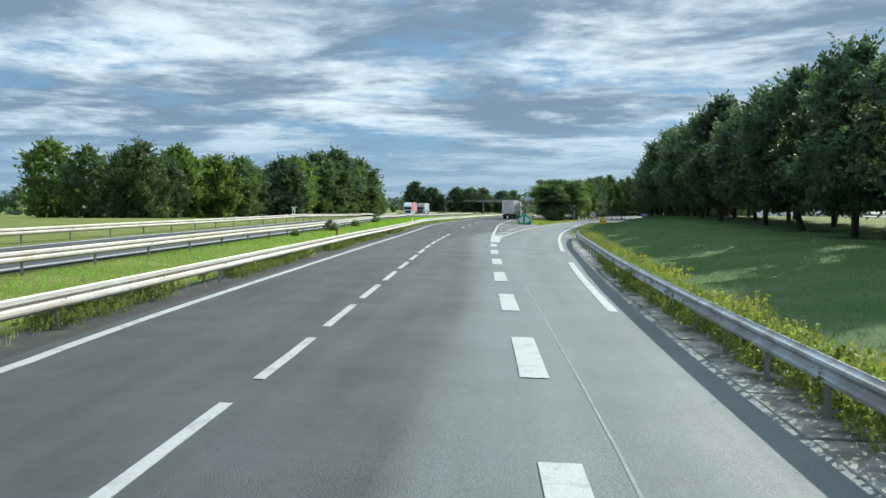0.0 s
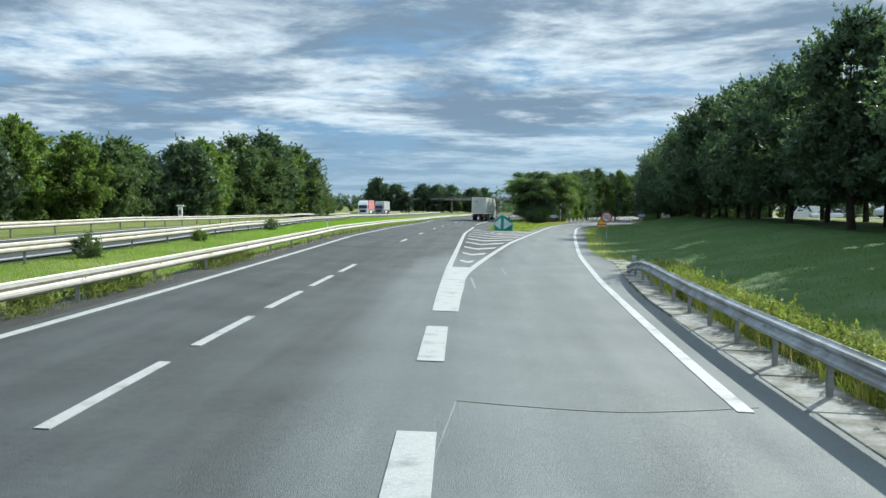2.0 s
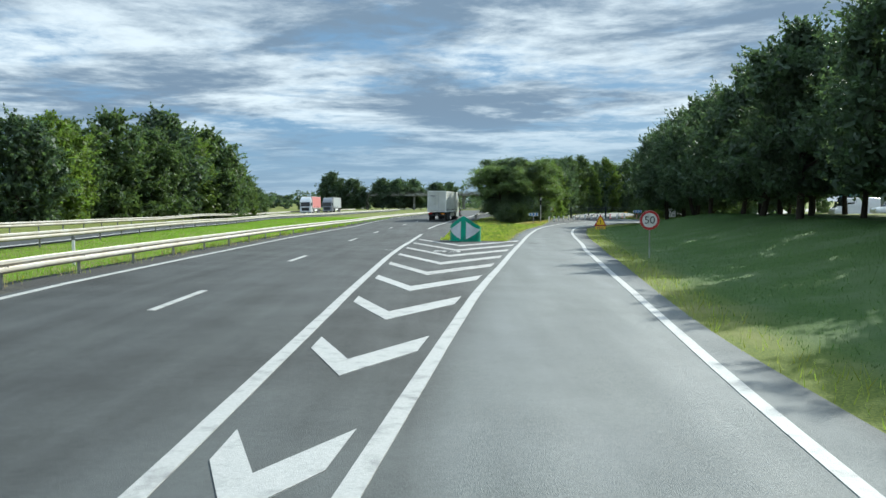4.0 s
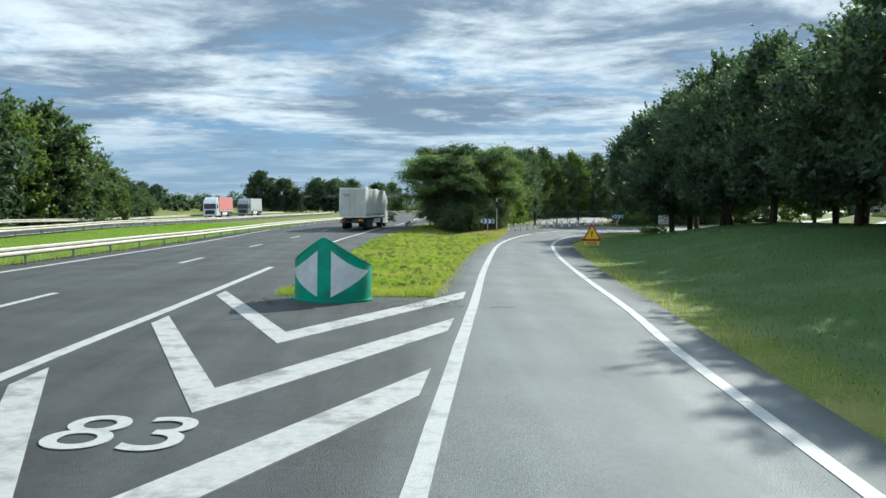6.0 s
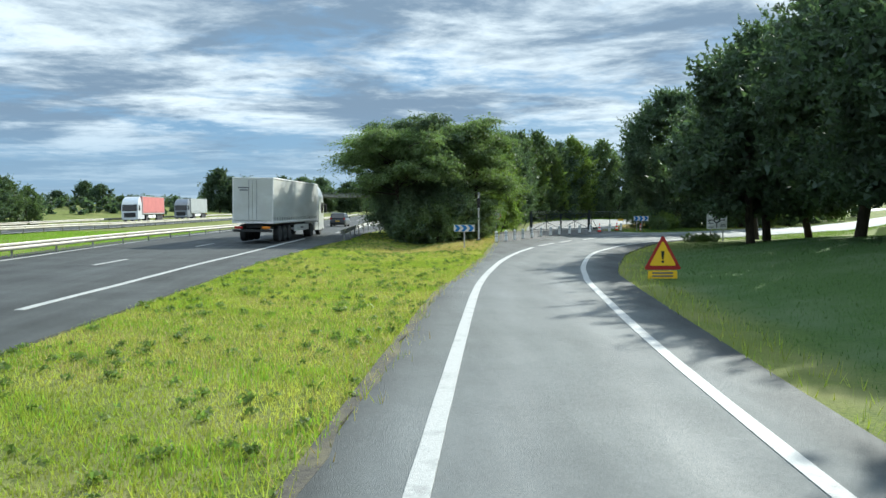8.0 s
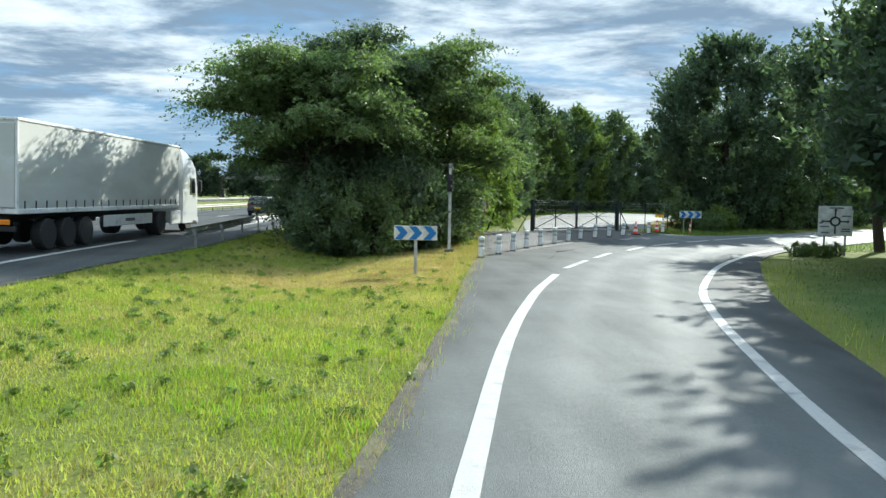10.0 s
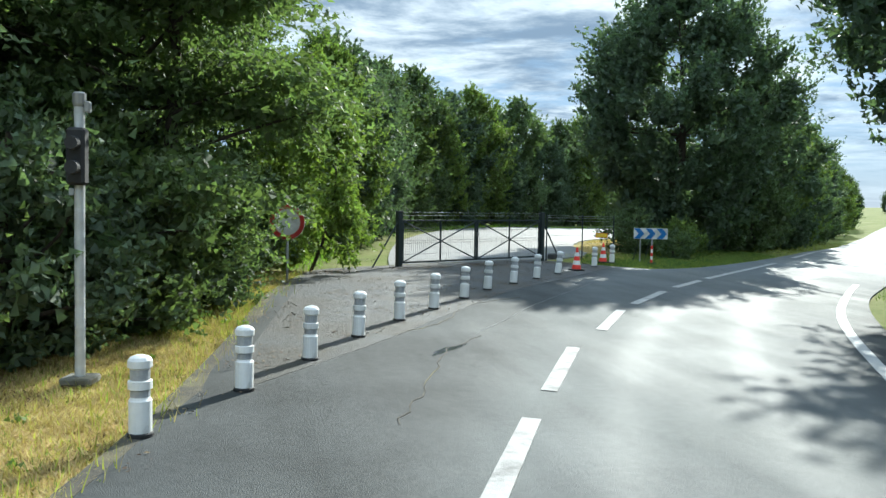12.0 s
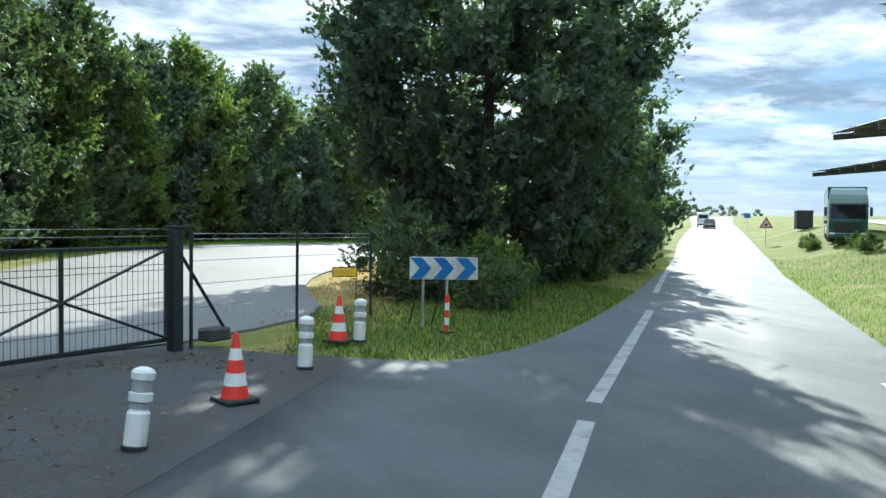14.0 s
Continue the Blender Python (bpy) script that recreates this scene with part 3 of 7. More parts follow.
def offset(line, d):
    """The line moved d metres to its right."""
    t = np.gradient(line, axis=0)
    t /= np.linalg.norm(t, axis=1, keepdims=True)
    return line + np.stack([t[:, 1], -t[:, 0]], 1) * d


def between(line, y0, y1):
    """The stretch of a line from y0 to y1, ends exact."""
    y = np.linspace(y0, y1, max(3, int((y1 - y0) / 1.0)))
    return np.stack([np.interp(y, line[:, 1], line[:, 0]), y], 1)


mid = curve(list(zip(MID_X, MID_Y)), 2.0)
# left edge line of the motorway, its rail, and the two rails of the carriageway beyond, which draws away
edge_l = curve([(-6.05, -80), (-6.05, 0), (-6.1, 8), (-6.3, 18), (-6.35, 60), (-6.48, 84), (-6.3, 108), (-5.8, 124), (-5.35, 140), (-4.6, 160), (-2.3, 195), (2.0, 240), (6.2, 300), (9.4, 360), (12.0, 450), (14, 560), (17, 900)], 2.0)
rail_1 = curve([(-7.2, -14), (-7.2, 60), (-7.35, 84), (-7.2, 108), (-6.75, 122), (-6.3, 136), (-5.4, 150), (-4.1, 165), (-2.3, 184), (0.0, 212), (4.0, 260), (8.0, 330)], 2.0)
rail_2 = curve([(-12.7, -30), (-12.7, 55), (-13.3, 78), (-14.3, 96), (-16.2, 115), (-17.4, 134), (-17.7, 160), (-17.5, 195), (-15.6, 235), (-12.0, 290), (-9.2, 340)], 2.0)
rail_3 = curve([(-20.0, -30), (-20.0, 50), (-20.2, 80), (-21.8, 108), (-25.2, 148), (-28.2, 190), (-29.4, 235), (-27.2, 290), (-24.5, 340)], 2.0)


def line_x(line, y):
    return np.interp(y, line[:, 1], line[:, 0])


mid_near = between(mid, -80, 110.25)
edge_right = curve([(x, y) for x, y in zip(EDGE_X, EDGE_Y) if y <= 300], 1.0)
island_left = curve([(2.9, 110), (3.3, 119.5), (4.1, 134.5), (4.9, 148), (5.9, 156), (6.9, 163), (8.2, 169), (9.4, 180), (11.5, 195), (15, 220), (20, 270), (24.5, 330),
                     (27, 400), (29, 520), (32, 900)], 1.5)
island_right = curve([(6.8, 110), (7.3, 112.5), (7.8, 115.8), (8.9, 123.3), (11.3, 137.7), (12.1, 141), (12.9, 144.5), (14.3, 150.6), (15.4, 155.7), (16.0, 158.9),
                      (17.0, 163.6), (17.7, 166.6), (18.4, 170.5), (19.3, 176.5), (20.4, 181)], 1.0)
drive = curve([(1.0, -30), (1.75, 10), (1.9, 30), (2.5, 46), (3.9, 62), (5.6, 78), (7.6, 94), (9.5, 108), (11.0, 120), (12.9, 131), (14.3, 139.5), (16.1, 147.3), (18.3, 154.2), (21.2, 162.0), (24.4, 168.6), (29.4, 175.6),
               (35.0, 181.6), (42.5, 188.6), (58, 203), (95, 236.5), (150, 286.5), (270, 398)], 3.0)
TRACKS += [(offset(drive, -0.82), 0.36, 1.0), (offset(drive, 0.82), 0.36, 1.0), (drive, 1.6, 0.25)]
through_lane = curve([(-1.25, -60), (-1.3, 20), (-1.5, 50), (-1.3, 80), (-0.75, 110), (0.3, 140), (1.9, 165), (5.5, 200)], 5.0)
TRACKS += [(offset(through_lane, -0.8), 0.4, 0.5), (offset(through_lane, 0.8), 0.4, 0.5)]
er_near = between(edge_right, -80, 110.25)
ribbon("motorway", np.column_stack([line_x(edge_l, mid_near[:, 1]) - 0.34, mid_near[:, 1]]), er_near, ASPHALT, 0.0, 34, "grey motorway asphalt with an exit lane")
mid_far = between(mid, 109.6, 880)
ribbon("motorway", np.column_stack([line_x(edge_l, mid_far[:, 1]) - 0.34, mid_far[:, 1]]), between(np.vstack([[[2.9, 109.0]], island_left]), 109.6, 880), ASPHALT, 0.0, 4, "grey motorway asphalt running on past the exit")
far_left = curve([(20.4, 181), (23.5, 183.4), (26.5, 185.0), (29.6, 186.4), (31.6, 186.2), (33.1, 185.4), (37, 187.5), (46.7, 195.6), (65, 212), (84.7, 230.6), (107.7, 251.4), (140.6, 281.4), (262, 397)], 1.0)
ramp_l = np.vstack([island_right, far_left[1:]])
ramp_r = np.vstack([between(edge_right, 109.6, 120), edge_right[edge_right[:, 1] > 120.4], curve([(x, y) for x, y in zip(EDGE_X, EDGE_Y) if y >= 280], 3.0)[1:]])


l1, l2 = np.vstack([[[6.8, 109.6]], island_right[island_right[:, 1] < 158]]), np.vstack([island_right[island_right[:, 1] >= 157], far_left[1:]])
r1 = ramp_r[ramp_r[:, 1] < 152]
r2 = ramp_r[ramp_r[:, 1] >= 150.5]
cut_l, cut_r = l2[l2[:, 0] < 33.2], r2[r2[:, 1] < 179]
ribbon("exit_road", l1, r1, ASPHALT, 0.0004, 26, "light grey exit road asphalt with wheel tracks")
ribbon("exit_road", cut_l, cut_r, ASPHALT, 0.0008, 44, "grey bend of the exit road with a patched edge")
ribbon("side_road", l2[l2[:, 0] >= 33.0], r2[r2[:, 1] >= 178.5], ASPHALT, 0.0, 20, "asphalt side road, sunlight put into its pale colour")
ribbon("blocked_road", curve([(18.6, 170.0), (19.6, 176), (20.6, 182), (23.6, 184.2), (26.5, 185.8), (29.6, 187.4)], 0.6),
       curve([(18.6, 168.2), (20.6, 171), (22.8, 174.4), (25, 177.6), (28.4, 181.6), (31.8, 185.6)], 0.6), OLD_ASPHALT, 0.005, 8, "dirty old asphalt apron behind white bollards")
ribbon("parking_lot", curve([(23.3, 184.3), (24.4, 190), (27, 199), (33, 210), (47, 224), (75, 246), (120, 285)], 2), curve([(29.7, 187.6), (33.4, 190.8), (34.2, 194.5),
       (38, 201), (50, 212), (80, 238), (124, 278)], 2), LOT_ASPHALT, 0.0, 10, "pale empty asphalt lot behind the gate")
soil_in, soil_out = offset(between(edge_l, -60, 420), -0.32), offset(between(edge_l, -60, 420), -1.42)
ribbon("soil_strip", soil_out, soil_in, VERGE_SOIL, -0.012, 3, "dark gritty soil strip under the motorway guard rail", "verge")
frayed = offset(island_right, 0.03) + np.column_stack([0.07 * np.sin(np.arange(len(island_right)) * 2.7) + 0.05 * np.sin(np.arange(len(island_right)) * 1.3), np.zeros(len(island_right))])
ribbon("soil_edge", offset(island_right, -0.16), frayed, SOIL, 0.003, 3, "crumbling soil edge between grass and exit road", "verge", 0.03)
opp_y = np.linspace(-30, 339, 190)
opp_left, opp_right = np.column_stack([line_x(rail_3, opp_y) + 0.8, opp_y]), np.column_stack([line_x(rail_2, opp_y) - 0.75, opp_y])
far_tail = np.array([(-16.0, 420.0), (-8.0, 560.0), (0.0, 880.0)])
ribbon("opposite_carriageway", np.vstack([opp_left, far_tail - np.array([3.6, 0])]), np.vstack([opp_right, far_tail + np.array([3.6, 0])]), ASPHALT, 0.0, 4, "grey asphalt of the opposite motorway carriageway")
opp_mid = (opp_left + opp_right) / 2
park = curve([(48, 20), (46, 70), (47, 110), (50, 150), (58, 175)], 3)


def laid(name, left, right, mat, lift, label, category="pavement"):
    n = max(len(left), len(right))
    a, b = resample(left, n), resample(right, n)
    rows = []
    for t in np.linspace(0, 1, 5):
        p = a * (1 - t) + b * t
        rows.append(np.stack([p[:, 0], p[:, 1], land(p[:, 0], p[:, 1]) + lift], 1))
    f = [(k * n + i, (k + 1) * n + i, (k + 1) * n + i + 1, k * n + i + 1) for k in range(4) for i in range(n - 1)]
    return tagged(new(name, fast_mesh(name, np.concatenate(rows), f, mat)), label, category, kind="structure")


laid("car_park", park, offset(park, 14.0), LOT_ASPHALT, 0.03, "pale asphalt car park beyond the tree row")
laid("service_road", curve([(62, 186), (80, 200), (120, 238)], 3), offset(curve([(62, 186), (80, 200), (120, 238)], 3), 16), LOT_ASPHALT, 0.03, "pale asphalt lorry park")


def stripe(name, line, width, mat=None, lift=0.010, label="", ends=True, split=None):
    """Paint along a line; edges a little uneven."""
    line = np.asarray(line, float)
    rnd = np.random.RandomState(int(abs(line[0, 0] * 31 + line[0, 1] * 17)) % 9999)
    w = width / 2
    a, b = offset(line, -w), offset(line, w)
    a = a + rnd.uniform(-0.004, 0.004, a.shape)
    b = b + rnd.uniform(-0.004, 0.004, b.shape)
    n = len(line)
    za, zb = plane(a[:, 0], a[:, 1]), plane(b[:, 0], b[:, 1])
    v = np.concatenate([np.column_stack([a, za + lift - 0.012]), np.column_stack([a, za + lift]), np.column_stack([b, zb + lift]), np.column_stack([b, zb + lift - 0.012])])
    f = [(k * n + i, (k + 1) * n + i, (k + 1) * n + i + 1, k * n + i + 1) for k in range(3) for i in range(n - 1)]
    me = fast_mesh(name, v, f, mat or PAINT)
    return tagged(new(name, me), label, "road marking", kind="structure")


stripe("edge_line", between(edge_l, -15, 520), 0.17, label="solid white left edge line of the motorway")
lane = curve([(-2.7, -20), (-2.80, 5), (-2.86, 11), (-2.98, 17), (-3.36, 40), (-3.38, 50), (-3.28, 58), (-3.0, 78), (-2.75, 90), (-2.34, 109), (-1.95, 124), (-1.35, 140), (0.2, 160), (3.0, 190), (7.9, 250),
              (12.3, 320), (15.3, 400)], 1.0)
far_end = 10.75 - 4 * 4.37
while far_end < 59.6:
    stripe("lane_dash", between(lane, far_end - 3.15, far_end), 0.145, label="white dash of the lane line", lift=0.011)
    far_end += 4.37
for far_end in (79.4, 92.6, 109.7, 123.9, 137.2, 150.4, 163.6, 176.8, 190, 203, 216, 229, 242, 255, 268):
    stripe("lane_dash", between(lane, far_end - 3.4, far_end), 0.145, label="white dash of the lane line", lift=0.011)
wide = curve([(0.95, -20), (0.65, 8.4), (0.48, 15), (0.40, 19), (0.31, 22.5), (0.22, 30), (0.10, 38), (0.05, 48)], 1.0)
for k in range(-3, 6):
    e = 11.6 + 6.75 * k
    stripe("wide_dash", between(wide, e - 3.25, e), 0.385, label="broad white dash between motorway and exit lane", lift=0.012)
gore_l = curve([(-0.12, 47.5), (-0.10, 51.8), (0.0, 59.3), (0.28, 76.8), (0.49, 91.3), (0.57, 95), (0.77, 101.3), (1.10, 108.4), (1.50, 119.2), (1.95, 134.4), (2.75, 147), (3.4, 153.5), (4.2, 161), (5.15, 169.5), (8.0, 190), (13.0, 250)], 1.0)
gore_r = curve([(0.42, 47.5), (0.48, 51.8), (0.8, 59.0), (3.1, 78.1), (4.9, 90.5), (5.92, 97.5), (6.84, 103.6), (7.83, 110.0), (9.02, 118.0), (10.7, 128.3), (12.3, 137.7), (13.2, 142.2), (14.15, 146.3),
                (15.6, 151.9), (17.4, 157.6), (19.2, 162.3)], 1.0)
nose_l, nose_r = between(gore_l, 47.5, 59.4), between(gore_r, 47.5, 59.4)
flare = np.column_stack([np.linspace(0.0, 0.10, len(nose_l)), np.zeros(len(nose_l))])
ribbon("gore_nose", nose_l - flare, nose_r + flare, PAINT, 0.010, 2, "solid white painted nose of the gore", "road marking", 0.02)
stripe("gore_line", between(gore_l, 58.5, 119.2), 0.20, lift=0.011, label="white line along the motorway side of the gore")
stripe("edge_line", between(gore_l, 133.6, 170.5), 0.20, label="white right edge line of the motorway")
stripe("edge_line", between(gore_l, 181, 220), 0.20, label="white right edge line of the motorway")
stripe("gore_line", between(gore_r, 58.5, 161.8), 0.215, lift=0.0115, label="white left edge line of the exit road")


def chevron(ax, ya, rise, mat, lift=0.010):
    """A painted V; its arms run out to a fixed gap from the two gore lines and are cut along them."""
    gl, gr = (lambda y: line_x(gore_l, y) + 0.31), (lambda y: line_x(gore_r, y) - 0.31)

    def edge(y0, side):
        """From the apex at (ax, y0) out to the gap."""
        ux, uy = (-0.325, 0.946) if side < 0 else (0.474, 0.880)
        hi = 0.0
        while hi < 12 and gl(y0 + uy * hi) < ax + ux * hi < gr(y0 + uy * hi):
            hi += 0.03
        return [(ax + ux * t, y0 + uy * t) for t in np.linspace(0, hi, 13)]

    if not gl(ya + rise) < ax < gr(ya + rise):
        return
    outer, inner = edge(ya, -1)[::-1] + edge(ya, 1)[1:], edge(ya + rise, -1)[::-1] + edge(ya + rise, 1)[1:]
    a, b = np.array(outer), np.array(inner)
    n = len(a)
    za, zb = plane(a[:, 0], a[:, 1]) + lift, plane(b[:, 0], b[:, 1]) + lift
    v = np.concatenate([np.column_stack([a, za - 0.012]), np.column_stack([a, za]), np.column_stack([b, zb]), np.column_stack([b, zb - 0.012])])
    f = [(r * n + i, (r + 1) * n + i, (r + 1) * n + i + 1, r * n + i + 1) for r in range(3) for i in range(n - 1)]
    tagged(new("gore_chevron", fast_mesh("gore_chevron", v, f, mat)), "worn white chevron bar of the gore", "road marking", kind="structure")


for k in range(10):
    ya = float(np.interp(k, [0, 2, 3, 4, 5, 6, 7, 8, 9], [61.6, 70.8, 75.6, 80.4, 85.0, 89.45, 94.0, 98.5, 102.9]))
    ax = float(np.interp(ya, [62, 71, 80.4, 85, 89.5, 94, 98.5, 102.9], [0.62, 1.15, 1.75, 2.15, 2.60, 3.0, 3.45, 3.78]))
    chevron(ax, ya, (0.85, 0.95, 1.05, 1.1)[k] if k < 4 else 1.18, WORN_PAINT if k > 4 else PAINT)
stripe("edge_tick", np.array([(0.12, 98.0), (0.36, 98.0), (0.66, 98.0)]), 0.14, label="short white tick beside the gore line")
mark = lettering("road_number", "83", 1.0, PAINT, None, Matrix.Identity(4), 0.004)
mark_w, mark_h = max(c[0] for c in mark.bound_box) * 2, max(c[1] for c in mark.bound_box) - min(c[1] for c in mark.bound_box)
mark.matrix_basis = pose(3.0, 97.68, float(plane(3.0, 97.68)) + 0.012, 0, 1.5, -4) @ Matrix.Diagonal((1.22 / mark_w, 1.16 / mark_h, 1, 1))
tagged(mark, "white painted number 83 on the gore", "road marking", kind="structure")
edge_r = curve([(2.70, 14), (2.76, 17), (2.87, 21.5), (2.98, 25), (3.26, 31.3), (3.67, 39.8), (4.0, 45.3), (4.48, 52.2), (4.72, 55.6), (5.09, 59.7), (6.1, 70), (7.85, 84), (8.66, 90.3), (9.0, 92.8), (9.52, 96.8), (10.3, 102.8),
                (10.88, 106.3), (11.38, 109.8), (12.34, 116.9), (14.1, 128.5), (16.35, 140.6), (16.91, 143), (17.83, 146.7), (18.85, 150.1), (19.68, 152.7), (20.1, 153.95), (21.6, 157.9), (23.5, 161.7), (26.5, 166.9), (31.5, 173.9), (36.3, 179.2), (39.5, 182.4)], 1.0)
stripe("edge_line", between(edge_r, 15.6, 31.3), 0.22, label="white right edge line of the exit lane")
stripe("edge_line", between(edge_r, 39.9, 182.4), 0.20, label="white right edge line of the exit road")
for a, b in (((19.8, 163.65), (21.4, 166.7)), ((22.06, 167.85), (23.6, 170.6)), ((24.9, 172.3), (26.6, 174.85)), ((27.46, 175.9), (29.8, 178.6)), ((30.8, 179.7), (33.0, 181.9)),
             ((33.7, 182.6), (42.4, 190.6)), ((46.5, 194.6), (65, 212))):
    n = max(3, int(np.hypot(b[0] - a[0], b[1] - a[1])))
    stripe("centre_dash", np.linspace(a, b, n), 0.20, WORN_PAINT, label="worn white dash on the bend of the exit road")
for k in range(40):
    y = -6 + 13 * k
    if y > 330:
        break
    stripe("lane_dash", between(opp_mid, y, y + 3.2), 0.16, label="white dash on the opposite carriageway")
stripe("edge_line", between(offset(opp_right, -0.35), -15, 330), 0.18, label="white edge line of the opposite carriageway")
stripe("edge_line", between(offset(opp_left, 0.35), -15, 330), 0.18, label="white edge line of the opposite carriageway")


def blot(name, cx, cy, rx, ry, turn, mat, lift, label):
    """A thin irregular stain or patch on the road."""
    rnd = random.Random(int(cx * 100 + cy))
    n, vs = 40, []
    ph = [rnd.uniform(0, 6.28) for _ in range(4)]
    for i in range(n):
        a = 2 * math.pi * i / n
        k = 1 + 0.22 * math.sin(3 * a + ph[0]) + 0.13 * math.sin(5 * a + ph[1]) + 0.07 * math.sin(11 * a + ph[2])
        x, y = rx * k * math.cos(a), ry * k * math.sin(a)
        px, py = cx + x * math.cos(turn) - y * math.sin(turn), cy + x * math.sin(turn) + y * math.cos(turn)
        vs.append((px, py, float(plane(px, py)) + lift))
    me = bpy.data.meshes.new(name)
    me.from_pydata(vs, [], [tuple(range(n))])
    me.materials.append(mat)
    tagged(new(name, me), label, "road stain", kind="structure")


blot("drain_patch", 21.5, 170.4, 0.5, 0.085, 0.85, WET, 0.005, "dark sunken patch round a road drain")
GHOST = material("scraped_line_ghost", (0.25, 0.258, 0.25), (0.19, 0.198, 0.192), 14.0, 0.8, 0.4, 90.0, c3=(0.165, 0.172, 0.168), scale3=1.6, world_space=True, mask=(0.42, 0.62))
stripe("joint", curve([(22.4, 171.9), (23.55, 173.5), (24.44, 174.9), (26.0, 177.0), (27.1, 178.4), (28.3, 180.0)], 0.3), 0.009, GHOST, 0.0065, "thin pale joint between two asphalt layers")
stripe("line_ghost", curve([(1.29, 1.0), (1.27, 4.1), (1.25, 7.0), (1.12, 14.5), (1.0, 21.0)], 1.0), 0.036, GHOST, 0.004, "faint pale ghost of a scraped lane line")
stripe("line_ghost", np.array([(0.83, 52.4), (0.79, 53.8), (0.74, 55.6)]), 0.07, GHOST, 0.004, "faint pale ghost of a scraped dash")
stripe("line_ghost", np.array([(1.9, 57.0), (1.85, 58.5), (1.9, 60.0)]), 0.04, GHOST, 0.004, "faint pale ghost of a scraped dash")
stripe("seam", curve([(0.46, 39.9), (1.3, 39.75), (2.2, 39.68), (3.0, 39.85), (3.9, 40.15)], 0.25), 0.014, SOIL, 0.004, "dark open seam across the exit lane")
stripe("seam", curve([(0.46, 39.9), (0.36, 38.7), (0.24, 36.9), (0.20, 34.0)], 0.4), 0.013, GHOST, 0.004, "pale edge of a resurfaced patch")


def crack(pts, width, label):
    """A wandering open crack in the asphalt."""
    rnd = np.random.RandomState(int(pts[0][0] * 37 + pts[0][1] * 11) % 9973)
    line = curve(pts, 0.22)
    line[1:-1] += rnd.normal(size=(len(line) - 2, 2)) * 0.035
    stripe("crack", line, width, SOIL, 0.0065, label)


for pts in ([(20.9, 171.6), (22.2, 173.1), (23.1, 175.0), (24.9, 176.6)], [(19.9, 173.4), (21.6, 174.9), (23.4, 177.6), (24.2, 180.4)], [(21.2, 178.0), (23.2, 178.9), (25.4, 181.3), (27.8, 182.9)],
            [(20.8, 181.0), (22.9, 181.6), (24.6, 182.7)], [(26.2, 183.0), (27.2, 181.6), (27.6, 180.4)]):
    crack(pts, 0.022, "jagged dirt-filled crack in the old asphalt apron")
for pts in ([(20.0, 166.6), (20.8, 168.6), (21.4, 170.2), (22.4, 171.6)], [(7.9, 107.9), (8.2, 108.1), (8.5, 108.05)], [(4.9, 106.5), (5.3, 106.8), (5.5, 107.7), (5.9, 108.1)],
            [(2.5, 105.4), (3.0, 106.0), (3.4, 106.9)]):
    crack(pts, 0.016, "thin dark crack in the road surface")

# ------------------------------------------------------------ guard rails
WBEAM = [(0.0, -0.155), (0.012, -0.13), (0.075, -0.105), (0.08, -0.07), (0.03, -0.03), (0.012, 0.0), (0.03, 0.03), (0.08, 0.07), (0.075, 0.105), (0.012, 0.13), (0.0, 0.155)]


def guard_rail(name, line, side, spacing, height, label, mat, drop=False, double=False):
    """A rolled steel beam on posts; side +1: the beam's face points to the line's right."""
    r = root(name, Matrix.Identity(4), label, "guard rail", "motorway guard rails")
    pts = resample(line, max(4, int(np.sum(np.linalg.norm(np.diff(line, axis=0), axis=1)) / 2.0)))
    t = np.gradient(pts, axis=0)
    t /= np.linalg.norm(t, axis=1, keepdims=True)
    nrm = np.stack([t[:, 1], -t[:, 0]], 1)
    zs = np.array([up_at(*p) for p in pts])
    for s in ((side, -side) if double else (side,)):
        rings = []
        for i in range(len(pts)):
            z = zs[i] + height
            if drop:
                z -= 0.5 * max(0, 1 - (len(pts) - 1 - i) / 3.0) ** 2
            ring = [(pts[i][0] + nrm[i][0] * s * (d + 0.09), pts[i][1] + nrm[i][1] * s * (d + 0.09), z + h) for d, h in WBEAM]
            ring += [(pts[i][0] + nrm[i][0] * s * (d + 0.084), pts[i][1] + nrm[i][1] * s * (d + 0.084), z + h) for d, h in WBEAM[::-1]]
            rings.append(ring)
        part("beam", M().loft(rings), mat, r, smooth=False)
    d = np.concatenate([[0], np.cumsum(np.linalg.norm(np.diff(line, axis=0), axis=1))])
    post = M()
    post.box((0, -0.020, height / 2 - 0.1), (0.07, 0.007, height + 0.36), ch=0.001)
    post.box((0, 0.020, height / 2 - 0.1), (0.07, 0.007, height + 0.36), ch=0.001)
    post.box((-0.033, 0, height / 2 - 0.1), (0.006, 0.044, height + 0.36), ch=0.001)
    pm = post.mesh("post", WORN_STEEL)
    sp = M().box((0.05, 0, height), (0.12, 0.09, 0.16), ch=0.01).tube((0.15, 0, height), (0.185, 0, height), 0.014, n=6).mesh("spacer", GALV)
    s = 0.8
    while s < d[-1]:
        x, y = np.interp(s, d, line[:, 0]), np.interp(s, d, line[:, 1])
        k = min(np.searchsorted(d, s), len(line) - 1)
        tg = line[k] - line[k - 1]
        a = math.degrees(math.atan2(tg[1], tg[0])) - 90 + (0 if side > 0 else 180)
        m = pose(x, y, up_at(x, y), 0, 0, a)
        p = part("post", pm, None, r)
        p.matrix_basis = m
        q = part("spacer", sp, None, p)
        if double:
            part("spacer", sp, None, p).matrix_basis = pose(0, 0, 0, 0, 0, 180)
        s += spacing
    return r


